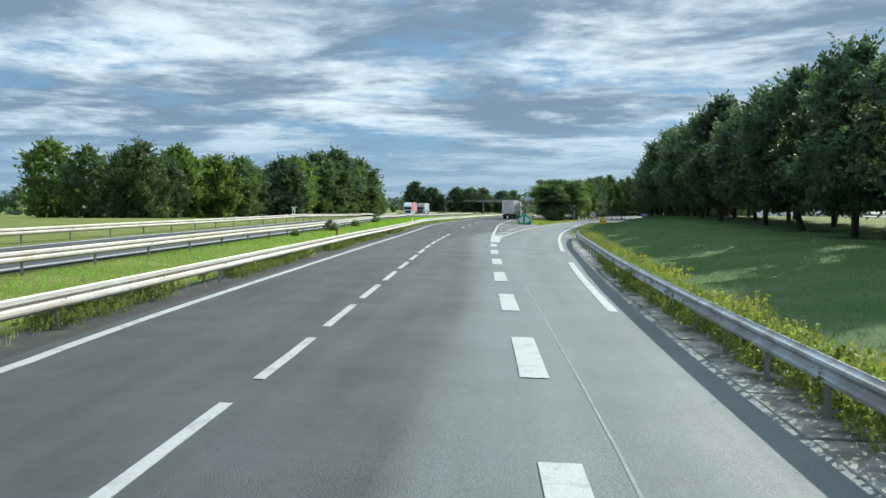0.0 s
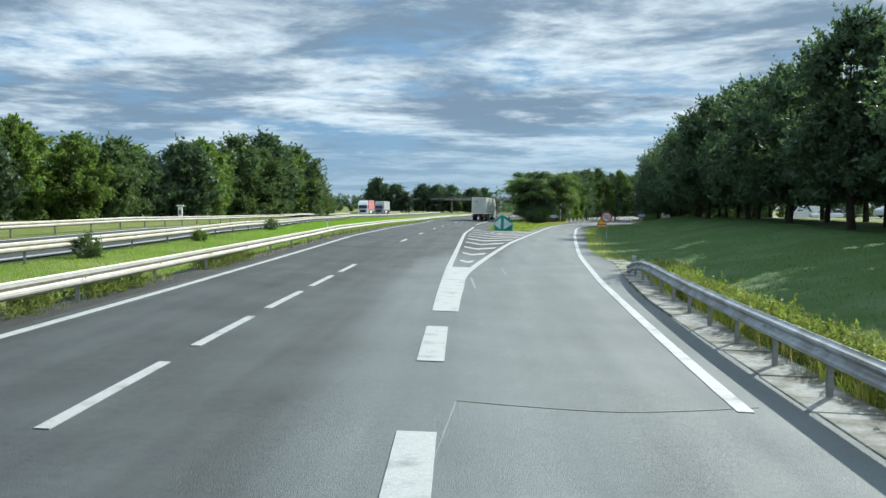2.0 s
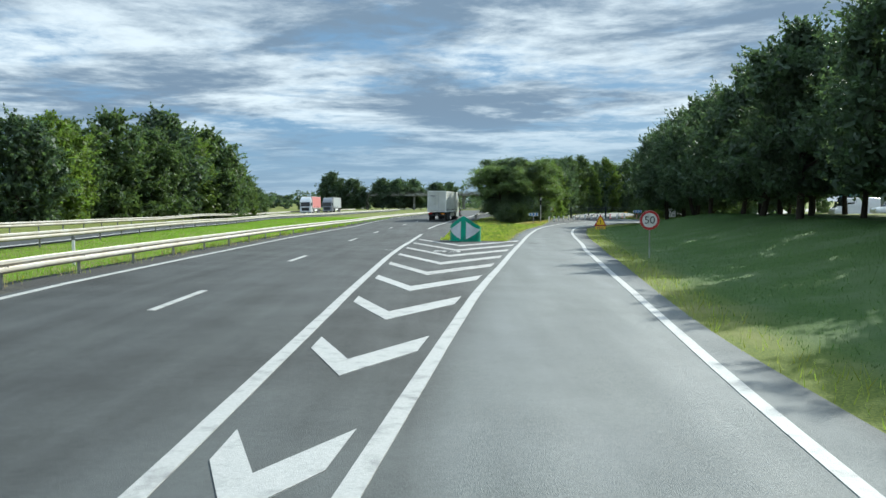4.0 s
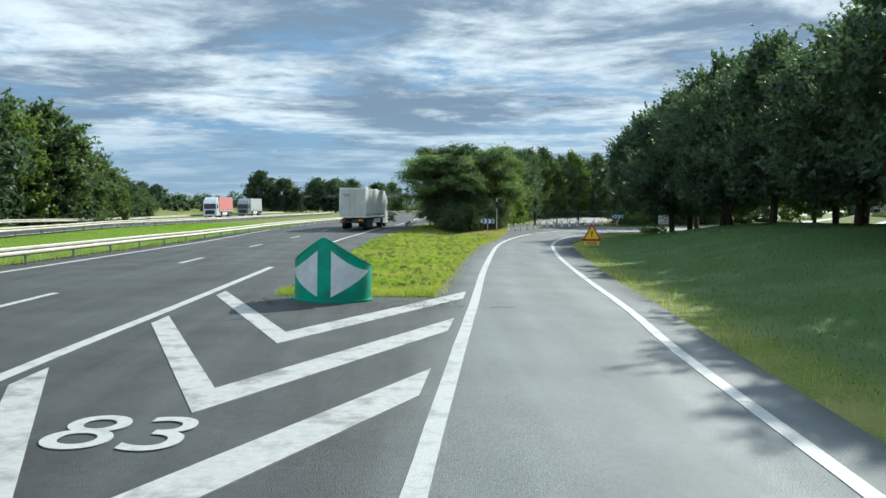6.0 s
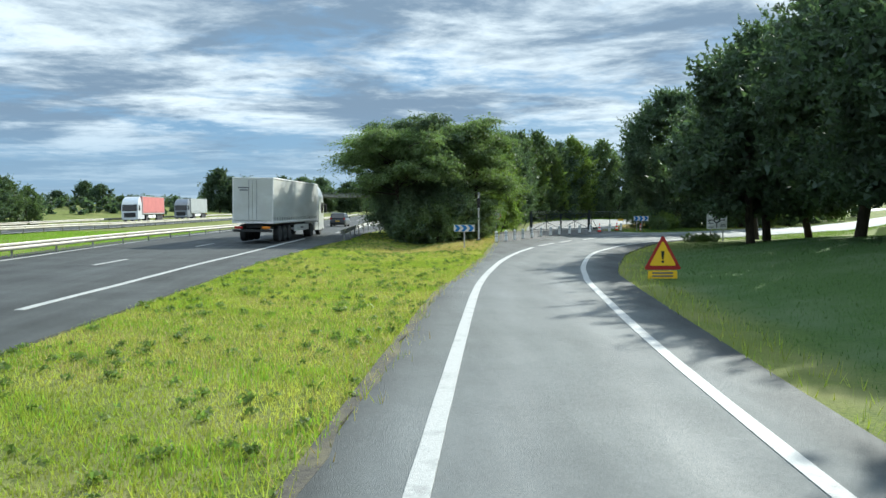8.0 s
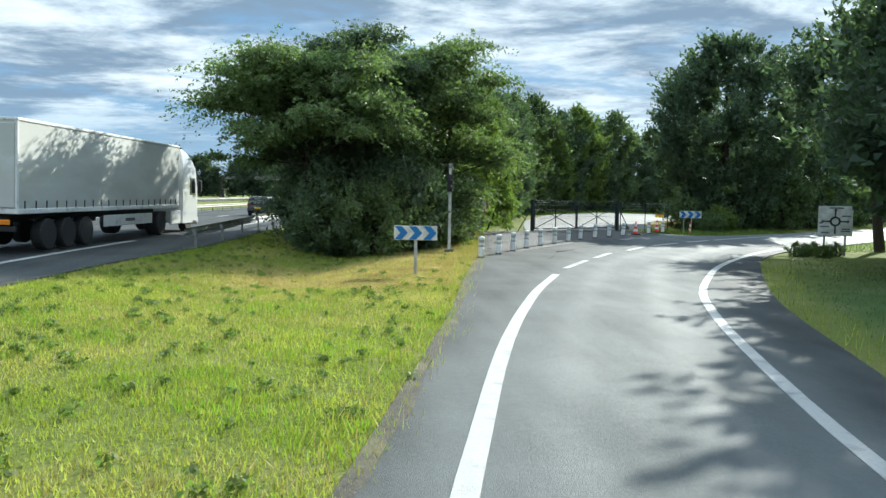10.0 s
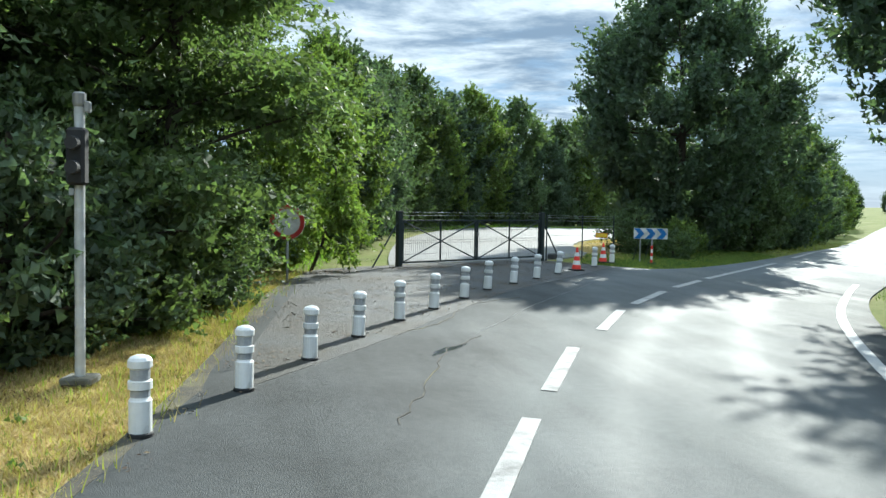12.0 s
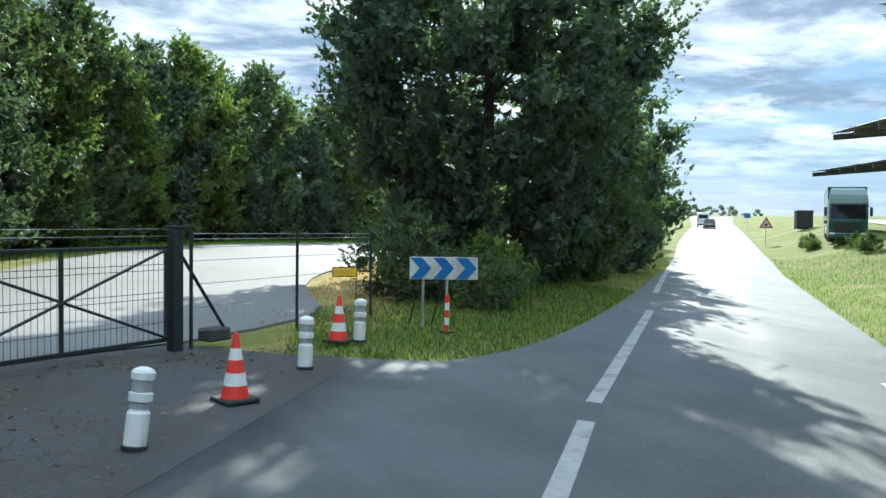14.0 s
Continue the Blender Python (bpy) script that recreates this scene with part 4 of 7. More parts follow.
guard_rail("guard_rail", rail_1, 1, 4.0, 0.48, "weathered pale steel guard rail beside the motorway", RAIL_PAINT)
guard_rail("guard_rail", rail_2, 1, 4.0, 0.48, "double-sided pale steel guard rail along the central reservation", RAIL_PAINT, double=True)
guard_rail("guard_rail", rail_3, 1, 4.0, 0.50, "pale steel guard rail behind the opposite carriageway", RAIL_PAINT)
guard_rail("guard_rail", curve([(3.75, -12), (3.75, 5), (3.85, 14), (4.15, 24), (4.75, 36), (5.15, 44), (5.6, 50), (6.25, 57), (6.55, 60.2)], 1.0), -1, 2.0, 0.60,
           "grey galvanised steel guard rail over weeds beside the exit lane", GALV, drop=True)
guard_rail("guard_rail", curve([(7.9, 167.0), (8.3, 172), (9.2, 184), (11.2, 200), (14.6, 224)], 1.0), -1, 4.0, 0.55, "short grey guard rail under the trees on the motorway's edge", GALV)

# concrete slabs under the exit rail
gut = curve([(3.55, -8), (3.75, 10), (4.28, 26), (4.9, 40), (5.5, 50), (6.33, 58), (7.1, 64), (7.42, 70)], 1.0)
gd = np.concatenate([[0], np.cumsum(np.linalg.norm(np.diff(gut, axis=0), axis=1))])
gutter = root("gutter", Matrix.Identity(4), "weathered concrete gutter slabs along the exit lane", "gutter", kind="structure")
slab_mesh = M().box((0, 0, 0), (0.85, 1.96, 0.08), ch=0.012).mesh("slab", CONCRETE)
for k in range(38):
    s = 1.0 + 2.0 * k
    if s > gd[-1]:
        break
    x, y = float(np.interp(s, gd, gut[:, 0])), float(np.interp(s, gd, gut[:, 1]))
    j = min(np.searchsorted(gd, s), len(gut) - 1)
    tg = gut[j] - gut[j - 1]
    sl = part("slab", slab_mesh, None, gutter)
    sl.matrix_basis = pose(x + 0.02 * math.sin(k * 2.3), y, float(plane(x, y)) - 0.022, 0.3 * math.sin(k * 1.7), 1.5, math.degrees(math.atan2(tg[1], tg[0])) - 90)

# ------------------------------------------------------------ signs


def gore_marker(x, y):
    """Half-round green nose marker with two pale triangles."""
    r = root("nose_marker", pose(x, y, float(plane(x, y)), 0, 1.3, -12.0) @ Matrix.Diagonal((0.94, 0.94, 1.0, 1)), "green half-round nose marker with two pale grey triangles on the gore", "traffic sign")
    R0, n = 0.98, 40

    def shell(a0, a1, lo, hi, rad, thick, steps):
        vs = []
        for i in range(steps + 1):
            a = a0 + (a1 - a0) * i / steps
            for rr, z in ((rad, lo(a)), (rad, hi(a)), (rad - thick, hi(a)), (rad - thick, lo(a))):
                vs.append((rr * math.sin(a), -rr * math.cos(a) * 0.9 + 0.6, z))
        fs = [(i * 4 + j, i * 4 + (j + 1) % 4, i * 4 + 4 + (j + 1) % 4, i * 4 + 4 + j) for i in range(steps) for j in range(4)]
        fs += [(0, 1, 2, 3), tuple(steps * 4 + j for j in (3, 2, 1, 0))]
        return M().add(vs, fs)

    span = radians(94)

    def top(a):
        q = min(1, abs(a) / span)
        return 0.83 + 0.66 * max(0.0, 1.05 - math.sqrt(q * q + 0.0025)) ** 1.75

    part("shell", shell(-span, span, lambda a: 0.03, top, R0, 0.025, n), SIGN_GREEN, r, smooth=False)
    part("rim", shell(-span, span, lambda a: top(a) - 0.012, lambda a: top(a) + 0.022, R0 + 0.012, 0.05, n), SIGN_GREEN, r)
    part("foot_rim", shell(-span, span, lambda a: 0.0, lambda a: 0.05, R0 + 0.06, 0.10, n), SIGN_GREEN, r)
    for s in (-1, 1):
        a0, a1 = radians(10) * s, radians(78) * s

        def lo(a):
            q = (a - a0) / (a1 - a0)
            return 0.13 + 0.60 * q

        def hi(a):
            q = (a - a0) / (a1 - a0)
            return 1.20 - 0.465 * q - 0.12 * math.sin(math.pi * q)

        part("triangle", shell(a0, a1, lo, hi, R0 + 0.006, 0.008, 16), SIGN_GREY, r, "pale grey reflective triangle")
    for s in (-1, 1):
        part("brace", M().tube((s * 0.55, 0.62, 0.03), (s * 0.75, 0.1, 0.95), 0.02, n=8), GALV, r)
    return r


gore_marker(4.18, 108.75)


def disc(m, r, y0, y1, n=36, cz=0.0, cx=0.0):
    return m.plate([(cx + r * math.cos(2 * math.pi * i / n), cz + r * math.sin(2 * math.pi * i / n)) for i in range(n)], y0, y1)


def ring_plate(r0, r1, y0, y1, cz, n=40):
    vs = []
    for i in range(n):
        a = 2 * math.pi * i / n
        c, s = math.cos(a), math.sin(a)
        vs += [(r0 * c, y0, cz + r0 * s), (r1 * c, y0, cz + r1 * s), (r1 * c, y1, cz + r1 * s), (r0 * c, y1, cz + r0 * s)]
    fs = [(i * 4 + j, i * 4 + (j + 1) % 4, ((i + 1) % n) * 4 + (j + 1) % 4, ((i + 1) % n) * 4 + j) for i in range(n) for j in range(4)]
    return M().add(vs, fs)


def sign_post(r, h, rad=0.03, x=0.0, y=0.03, mat=None):
    return part("post", M().tube((x, y, -0.3), (x, y, h), rad, n=10).lathe([(rad * 1.05, h), (rad * 1.0, h + 0.01), (0.002, h + 0.014)], 10, (x, y, 0)), mat or GALV, r)


def round_sign(x, y, turn, cz, rad, label, text=None):
    r = root("round_sign", pose(x, y, up_at(x, y), 0, 0, turn), label, "traffic sign")
    sign_post(r, cz + 0.1)
    pl = part("plate", disc(M(), rad, -0.02, 0.0, cz=cz), SIGN_WHITE, r)
    part("border", ring_plate(rad * 0.74, rad * 0.985, -0.027, -0.018, cz), SIGN_RED, pl)
    part("bracket", M().box((0, 0.012, cz), (0.3, 0.02, 0.05), ch=0.004), GALV, r)
    if text:
        t = lettering("number", text, rad * 0.98, SIGN_BLACK, pl, pose(0, -0.026, cz - 0.01, 90, 0, 0) @ Matrix.Diagonal((1.12, 1.1, 1, 1)), 0.003)
    return r


round_sign(12.05, 96.7, -8, 1.78 - up_at(12.05, 96.7), 0.44, "round white speed sign with a red border reading 50", "50")
round_sign(19.75, 179.3, -15, 1.86 - up_at(19.75, 179.3), 0.44, "round no-entry-to-vehicles sign, red ring on white, half hidden by leaves")


def triangle_sign(x, y, turn):
    r = root("warning_sign", pose(x, y, up_at(x, y) - 0.05, 0, 0, turn), "yellow warning triangle with an exclamation mark and lower plate", "traffic sign")
    for s in (-1, 1):
        part("leg", M().tube((s * 0.35, 0.05, 0.0), (s * 0.05, 0.04, 1.25), 0.016, n=8), GALV, r)
    part("leg", M().tube((0, 0.65, 0.0), (0, 0.04, 1.1), 0.016, n=8), GALV, r)

    def tri(k, z):
        w, h = 0.60 * k, 1.04 * k
        pts = []
        for cx, cz, a0 in ((-w, z, 210), (w, z, 330), (0, z + h, 90)):
            for da in (-60, -30, 0, 30, 60):
                a = radians(a0 + da)
                pts.append((cx * 0.92 + 0.05 * k * math.cos(a), cz + 0.05 * k * math.sin(a)))
        return pts

    pl = part("plate", M().plate(tri(1.0, 0.40), -0.02, 0.0), SIGN_RED, r, "red bordered triangle")
    part("field", M().plate(tri(0.72, 0.52), -0.026, -0.019), SIGN_YELLOW, pl)
    part("mark", M().plate([(-0.055, 0.98), (0.055, 0.98), (0.03, 0.70), (-0.03, 0.70)], -0.031, -0.025), SIGN_BLACK, pl)
    part("dot", disc(M(), 0.045, -0.031, -0.025, 16, 0.62), SIGN_BLACK, pl)
    p2 = part("lower_plate", M().box((0, -0.01, 0.18), (0.98, 0.02, 0.27), ch=0.006), SIGN_YELLOW, r, "yellow plate with two faded lines")
    for z in (0.235, 0.13):
        part("line_bar", M().box((0, -0.022, z), (0.70, 0.004, 0.055), ch=0.001), BAR_GREY, p2)
    return r


triangle_sign(19.35, 142.2, -9)


def chevron_board(x, y, turn, w, h, z0, n, label, flip=False, bipod=False):
    r = root("chevron_board", pose(x, y, up_at(x, y), 0, 0, turn), label, "traffic sign", "blue chevron boards")
    if bipod:
        for s in (-0.3, 0.05):
            sign_post(r, z0 + h * 0.9, 0.028, s * w)
        for s in (-0.32, 0.02):
            part("stay", M().tube((s * w - 0.25, 0.25, 0), (s * w, 0.04, z0 + 0.05), 0.015, n=8), DARK_STEEL, r)
    else:
        part("post", M().box((0, 0.035, (z0 + h) / 2 - 0.15), (0.08, 0.05, z0 + h * 0.9 + 0.3), ch=0.006), GALV, r)
    b = part("board", M().box((0, -0.008, z0 + h / 2), (w, 0.022, h), ch=0.006), SIGN_WHITE, r)
    part("frame", M().box((0, 0.008, z0 + h - 0.01), (w * 1.005, 0.03, 0.02), ch=0.003).box((0, 0.008, z0 + 0.01), (w * 1.005, 0.03, 0.02), ch=0.003), GALV, r)
    pitch = w / n
    for k in range(-1, n + 1):
        x0 = -w / 2 + (k + 0.02) * pitch
        pts = []
        tip, wid = h * 0.42, pitch * 0.52
        raw = [(x0, z0 + 0.012), (x0 + wid, z0 + 0.012), (x0 + wid + tip, z0 + h / 2), (x0 + wid, z0 + h - 0.012), (x0, z0 + h - 0.012), (x0 + tip, z0 + h / 2)]

        def clip(poly, lim, sgn):
            out = []
            for i in range(len(poly)):
                p, q = poly[i - 1], poly[i]
                ip, iq = (p[0] - lim) * sgn <= 0, (q[0] - lim) * sgn <= 0
                if ip != iq:
                    t = (lim - p[0]) / (q[0] - p[0])
                    out.append((lim, p[1] + t * (q[1] - p[1])))
                if iq:
                    out.append(q)
            return out

        lo_half = [raw[0], raw[1], raw[2], raw[5]]
        hi_half = [raw[5], raw[2], raw[3], raw[4]]
        m_ = M()
        for poly in (lo_half, hi_half):
            c = clip(clip(poly, w / 2 - 0.01, 1), -w / 2 + 0.01, -1)
            if len(c) >= 3:
                m_.plate(c, -0.024, -0.017)
        if m_.v:
            part("chevron", m_, SIGN_BLUE, b)
    return r


chevron_board(14.92, 161.15, -10, 1.17, 0.385, 0.90, 3, "blue and white chevron board on a grey post in the grass")
chevron_board(34.95, 188.6, -27, 1.34, 0.44, 0.93, 3, "blue and white chevron board on a stand before a dark tree", bipod=True)


def direction_sign(x, y, turn):
    r = root("roundabout_sign", pose(x, y, up_at(x, y) - 0.02, 0, 0, turn), "white roundabout direction sign with faded lettering on two posts", "traffic sign")
    for s in (-0.45, 0.45):
        part("post", M().box((s, 0.05, 1.0), (0.09, 0.06, 2.5), ch=0.006), GALV, r)
    b = part("board", M().box((0, 0, 1.62), (1.5, 0.03, 1.42), ch=0.012), SIGN_WHITE, r)
    part("ring", ring_plate(0.15, 0.24, -0.026, -0.014, 1.60, 28), SIGN_BLACK, b)
    for a, l in ((90, 0.30), (0, 0.30), (180, 0.30), (270, 0.36)):
        c, s = math.cos(radians(a)), math.sin(radians(a))
        r0 = 0.22
        part("arm", M().plate([(c * r0 - s * 0.035, 1.6 + s * r0 + c * 0.035), (c * (r0 + l) - s * 0.035, 1.6 + s * (r0 + l) + c * 0.035),
                               (c * (r0 + l) + s * 0.035, 1.6 + s * (r0 + l) - c * 0.035), (c * r0 + s * 0.035, 1.6 + s * r0 - c * 0.035)], -0.026, -0.014), SIGN_BLACK, b)
        if a != 270:
            e = r0 + l
            part("arrow_head", M().plate([(c * e - s * 0.09, 1.6 + s * e + c * 0.09), (c * (e + 0.1), 1.6 + s * (e + 0.1)), (c * e + s * 0.09, 1.6 + s * e - c * 0.09)], -0.026, -0.014), SIGN_BLACK, b)
    for cx, cz, w in ((0.05, 2.24, 0.62), (-0.45, 1.35, 0.40), (0.47, 1.86, 0.40), (0.47, 1.24, 0.36), (-0.43, 1.06, 0.36), (-0.62, 1.52, 0.14), (0.46, 1.14, 0.42)):
        part("text_bar", M().box((cx, -0.018, cz), (w, 0.006, 0.07), ch=0.001), BAR_GREY, b)
    return r


direction_sign(36.3, 175.4, -33)


def warning_far(x, y, turn):
    r = root("warning_sign", pose(x, y, up_at(x, y), 0, 0, turn), "white warning triangle with a red border beside the side road", "traffic sign")
    sign_post(r, 2.5)
    pl = part("plate", M().plate([(-0.62, 1.6), (0.62, 1.6), (0, 2.68)], -0.02, 0), SIGN_RED, r)
    part("field", M().plate([(-0.40, 1.72), (0.40, 1.72), (0, 2.44)], -0.027, -0.018), SIGN_WHITE, pl)
    part("mark", M().box((0, -0.03, 1.92), (0.26, 0.006, 0.20), ch=0.002), SIGN_BLACK, pl)


warning_far(91.0, 225.7, -50)

# ------------------------------------------------------------ bollards, cones, gate


def bollard(m, label):
    r = root("bollard", m, label, "bollard", "row of white bollards")
    part("body", M().lathe([(0.095, 0.0), (0.10, 0.01), (0.10, 0.30), (0.088, 0.315), (0.082, 0.33), (0.082, 0.58), (0.10, 0.60)], 20), WHITE, r, smooth=False)
    part("collar", M().lathe([(0.085, 0.40), (0.104, 0.405), (0.104, 0.475), (0.085, 0.48)], 20), WHITE, r)
    part("band", M().lathe([(0.084, 0.335), (0.0855, 0.337), (0.0855, 0.395), (0.084, 0.398)], 20), REFLECT, r, "grey reflective band")
    part("band", M().lathe([(0.084, 0.485), (0.0855, 0.487), (0.0855, 0.575), (0.084, 0.578)], 20), REFLECT, r, "grey reflective band")
    part("cap", M().lathe([(0.088, 0.585), (0.105, 0.595), (0.105, 0.655), (0.085, 0.682), (0.04, 0.70), (0.003, 0.705)], 20), WHITE, r)
    part("foot", M().lathe([(0.115, -0.02), (0.115, 0.012), (0.10, 0.02)], 16), RUBBER, r, "black rubber foot")
    return r


BOL = [(17.64, 166.46), (18.55, 168.06), (19.42, 169.69), (20.33, 171.41), (21.32, 173.05), (22.31, 174.48), (23.41, 176.11), (24.49, 177.77), (25.70, 179.26), (26.92, 180.69),
       (28.25, 182.29), (30.89, 185.26), (32.53, 187.17)]
lean = [(0, 0), (1, 1), (-1, 1), (0, 2), (1, 1), (-1, 2), (1, 4), (0, 4), (1, 5), (1, 5), (0, 8), (2, 4), (1, 3)]
first = None
for (x, y), (a, b) in zip(BOL, lean):
    m = pose(x, y, float(plane(x, y)) + 0.02, -a, b, 20)
    lab = "white plastic bollard with grey bands, leaning" if b > 2 else "white plastic bollard with grey reflective bands"
    if first is None:
        first = bollard(m, lab)
    else:
        tagged(copy_thing(first, m), lab)


def cone(m, label):
    r = root("traffic_cone", m, label, "traffic cone", "red and white cones")
    part("base", M().box((0, 0, 0.025), (0.40, 0.40, 0.05), ch=0.012), RUBBER, r, "black rubber base")

    def rad(z):
        return 0.155 - 0.125 * (z - 0.05) / 0.70

    for z0, z1, mat in ((0.05, 0.19, CONE_RED), (0.19, 0.33, WHITE), (0.33, 0.47, CONE_RED), (0.47, 0.60, WHITE), (0.60, 0.75, CONE_RED)):
        part("band", M().lathe([(rad(z0), z0), (rad(z1), z1)], 20), mat, r, "red band" if mat is CONE_RED else "white band")
    part("tip", M().lathe([(rad(0.75), 0.75), (0.026, 0.765), (0.012, 0.77)], 14), CONE_RED, r)
    return r


c1 = cone(pose(29.52, 183.72, float(plane(29.52, 183.72)) + 0.005, 0, 1, 15), "red and white striped traffic cone on a black base")
copy_thing(c1, pose(32.16, 187.18, float(plane(32.16, 187.18)) + 0.005, 0, 2, 40))
r = root("marker_post", pose(34.65, 187.95, up_at(34.65, 187.95), 0, 1, 0), "red and white striped marker post in the grass", "post")
for k in range(5):
    part("band", M().lathe([(0.045, 0.14 * k), (0.045, 0.14 * k + 0.139)], 12), CONE_RED if k % 2 == 0 else WHITE, r, "red band" if k % 2 == 0 else "white band")
part("foot", M().box((0, 0, 0.01), (0.22, 0.22, 0.03), ch=0.006), RUBBER, r)

GA, GB = np.array((23.47, 183.62)), np.array((29.50, 186.85))
gdir = (GB - GA) / np.linalg.norm(GB - GA)
GL = float(np.linalg.norm(GB - GA))
gturn = math.degrees(math.atan2(gdir[1], gdir[0]))
gz = [up_at(*GA), up_at(*GB)]
gbase = max(gz) + 0.02
gate = root("metal_gate", pose(GA[0], GA[1], gbase, 0, 0, gturn), "dark green double-leaf mesh gate with crossed braces, closed and chained", "gate")
TOPZ = 1.42
for x in (0.0, GL):
    part("gate_post", M().box((x, 0, 0.72), (0.17, 0.17, 1.95), ch=0.012).box((x, 0, 1.71), (0.19, 0.19, 0.03), ch=0.008), DARK_STEEL, gate)
half = (GL - 0.24) / 2
for k in (0, 1):
    x0 = 0.12 + k * (half + 0.02)
    x1 = x0 + half - 0.02
    leafp = part("leaf_frame", M().box(((x0 + x1) / 2, 0, 0.10), (x1 - x0, 0.05, 0.06), ch=0.006).box(((x0 + x1) / 2, 0, TOPZ), (x1 - x0, 0.05, 0.05), ch=0.006)
                 .box((x0 + 0.03, 0, 0.76), (0.06, 0.05, 1.36), ch=0.006).box((x1 - 0.03, 0, 0.76), (0.06, 0.05, 1.36), ch=0.006)
                 .box(((x0 + x1) / 2, 0, 0.76), (0.05, 0.045, 1.28), ch=0.005), DARK_STEEL, gate)
    for a, b in (((x0 + 0.05, 0.13), (x1 - 0.05, TOPZ - 0.03)), ((x0 + 0.05, TOPZ - 0.03), (x1 - 0.05, 0.13))):
        part("brace", M().tube((a[0], -0.03, a[1]), (b[0], -0.03, b[1]), 0.021, n=6), DARK_STEEL, leafp)
    for j in range(int((x1 - x0) / 0.085)):
        x = x0 + 0.085 * (j + 0.8)
        if x < x1 - 0.05:
            part("mesh_wire", M().tube((x, 0.02, 0.12), (x, 0.02, TOPZ - 0.02), 0.0042, n=4, caps=False), DARK_STEEL, leafp)
    for z in (0.35, 0.70, 0.78, 1.10, 1.18):
        part("mesh_wire", M().tube((x0, 0.025, z), (x1, 0.025, z), 0.0045, n=4, caps=False), DARK_STEEL, leafp)
    part("hinge", M().box((x0 + 0.0 if k == 0 else x1, 0, 0.35), (0.08, 0.06, 0.08), ch=0.01), DARK_STEEL, leafp)
part("latch", M().box((GL / 2, -0.05, 0.95), (0.10, 0.05, 0.14), ch=0.01), POST_STEEL, gate)
for s, x in ((-1, 0.0), (1, GL)):
    part("stay", M().tube((x + s * 0.05, 0.0, 1.38), (x + s * 1.05, 0.0, -0.02), 0.026, n=8), DARK_STEEL, gate)
part("stay_weight", M().box((GL + 0.75, 0.02, 0.08), (0.42, 0.3, 0.20), ch=0.03), OLD_ASPHALT, gate, "dark lump of concrete")


def wire_fence(name, p0, p1, n, label):
    r = root(name, Matrix.Identity(4), label, "fence")
    for k in range(n + 1):
        t = k / n
        x, y = p0[0] + (p1[0] - p0[0]) * t, p0[1] + (p1[1] - p0[1]) * t
        z = up_at(x, y)
        part("fence_post", M().tube((x, y, z - 0.2), (x, y, z + 1.75), 0.028, n=8), DARK_STEEL, r)
    for h in (0.25, 0.6, 0.95, 1.3, 1.5, 1.62, 1.70):
        m_ = M()
        for k in range(n):
            t0, t1 = k / n, (k + 1) / n
            a = (p0[0] + (p1[0] - p0[0]) * t0, p0[1] + (p1[1] - p0[1]) * t0)
            b = (p0[0] + (p1[0] - p0[0]) * t1, p0[1] + (p1[1] - p0[1]) * t1)
            m_.tube((*a, up_at(*a) + h), (*b, up_at(*b) + h), 0.005, n=4, caps=False)
        part("wire", m_, GALV, r)


wire_fence("wire_fence", (29.75, 186.97), (34.2, 190.4), 2, "thin wire fence on dark posts beside the gate")
r = root("yellow_plate", pose(33.4, 189.9, up_at(33.4, 189.9), 0, 0, -25), "small plain yellow plate with a red frame on the fence", "sign")
part("frame", M().box((0, 0, 0.92), (0.50, 0.012, 0.20), ch=0.003), SIGN_RED, r)
part("plate", M().box((0, -0.008, 0.92), (0.46, 0.012, 0.16), ch=0.003), SIGN_YELLOW, r)
part("wire_tie", M().tube((0.23, 0.0, 0.0), (0.23, 0.01, 1.0), 0.010, n=5), DARK_STEEL, r)
# two wires over the gate
r = root("barbed_wire", Matrix.Identity(4), "two thin strands of wire over the gate", "wire")
for h in (1.58, 1.68):
    part("wire", M().tube((GA[0], GA[1], gbase + h), (GB[0], GB[1], gbase + h), 0.004, n=4, caps=False), GALV, r)


def lamp_pole(x, y):
    r = root("signal_pole", pose(x, y, up_at(x, y), 0, 0.3, -12), "grey steel pole with dark unlit signal lights near its top", "pole")
    part("pole", M().tube((0, 0, -0.1), (0, 0, 3.14), 0.055, n=14), POLE_STEEL, r)
    part("cap", M().lathe([(0.062, 3.02), (0.07, 3.05), (0.07, 3.16), (0.05, 3.18)], 14), GALV, r)
    part("base", M().box((0, 0, 0.03), (0.34, 0.34, 0.09), ch=0.02), CONCRETE, r, "stained concrete base")
    bx = part("signal_box", M().box((0, -0.06, 2.48), (0.20, 0.16, 0.62), ch=0.03), RUBBER, r, "black signal housing")
    for z in (2.62, 2.36):
        part("visor", M().lathe([(0.07, -0.24), (0.075, -0.15), (0.07, -0.135)], 14, (0, 0, z), "y"), RUBBER, bx)
        part("lens", M().lathe([(0.055, -0.155), (0.055, -0.14)], 14, (0, 0, z), "y"), LAMP_RED, bx)
    part("bracket", M().box((0.09, 0, 3.02), (0.06, 0.08, 0.12), ch=0.01), GALV, r)
    part("cable_box", M().box((-0.07, -0.02, 2.1), (0.06, 0.06, 0.08), ch=0.008), GALV, r)


lamp_pole(16.8, 168.55)


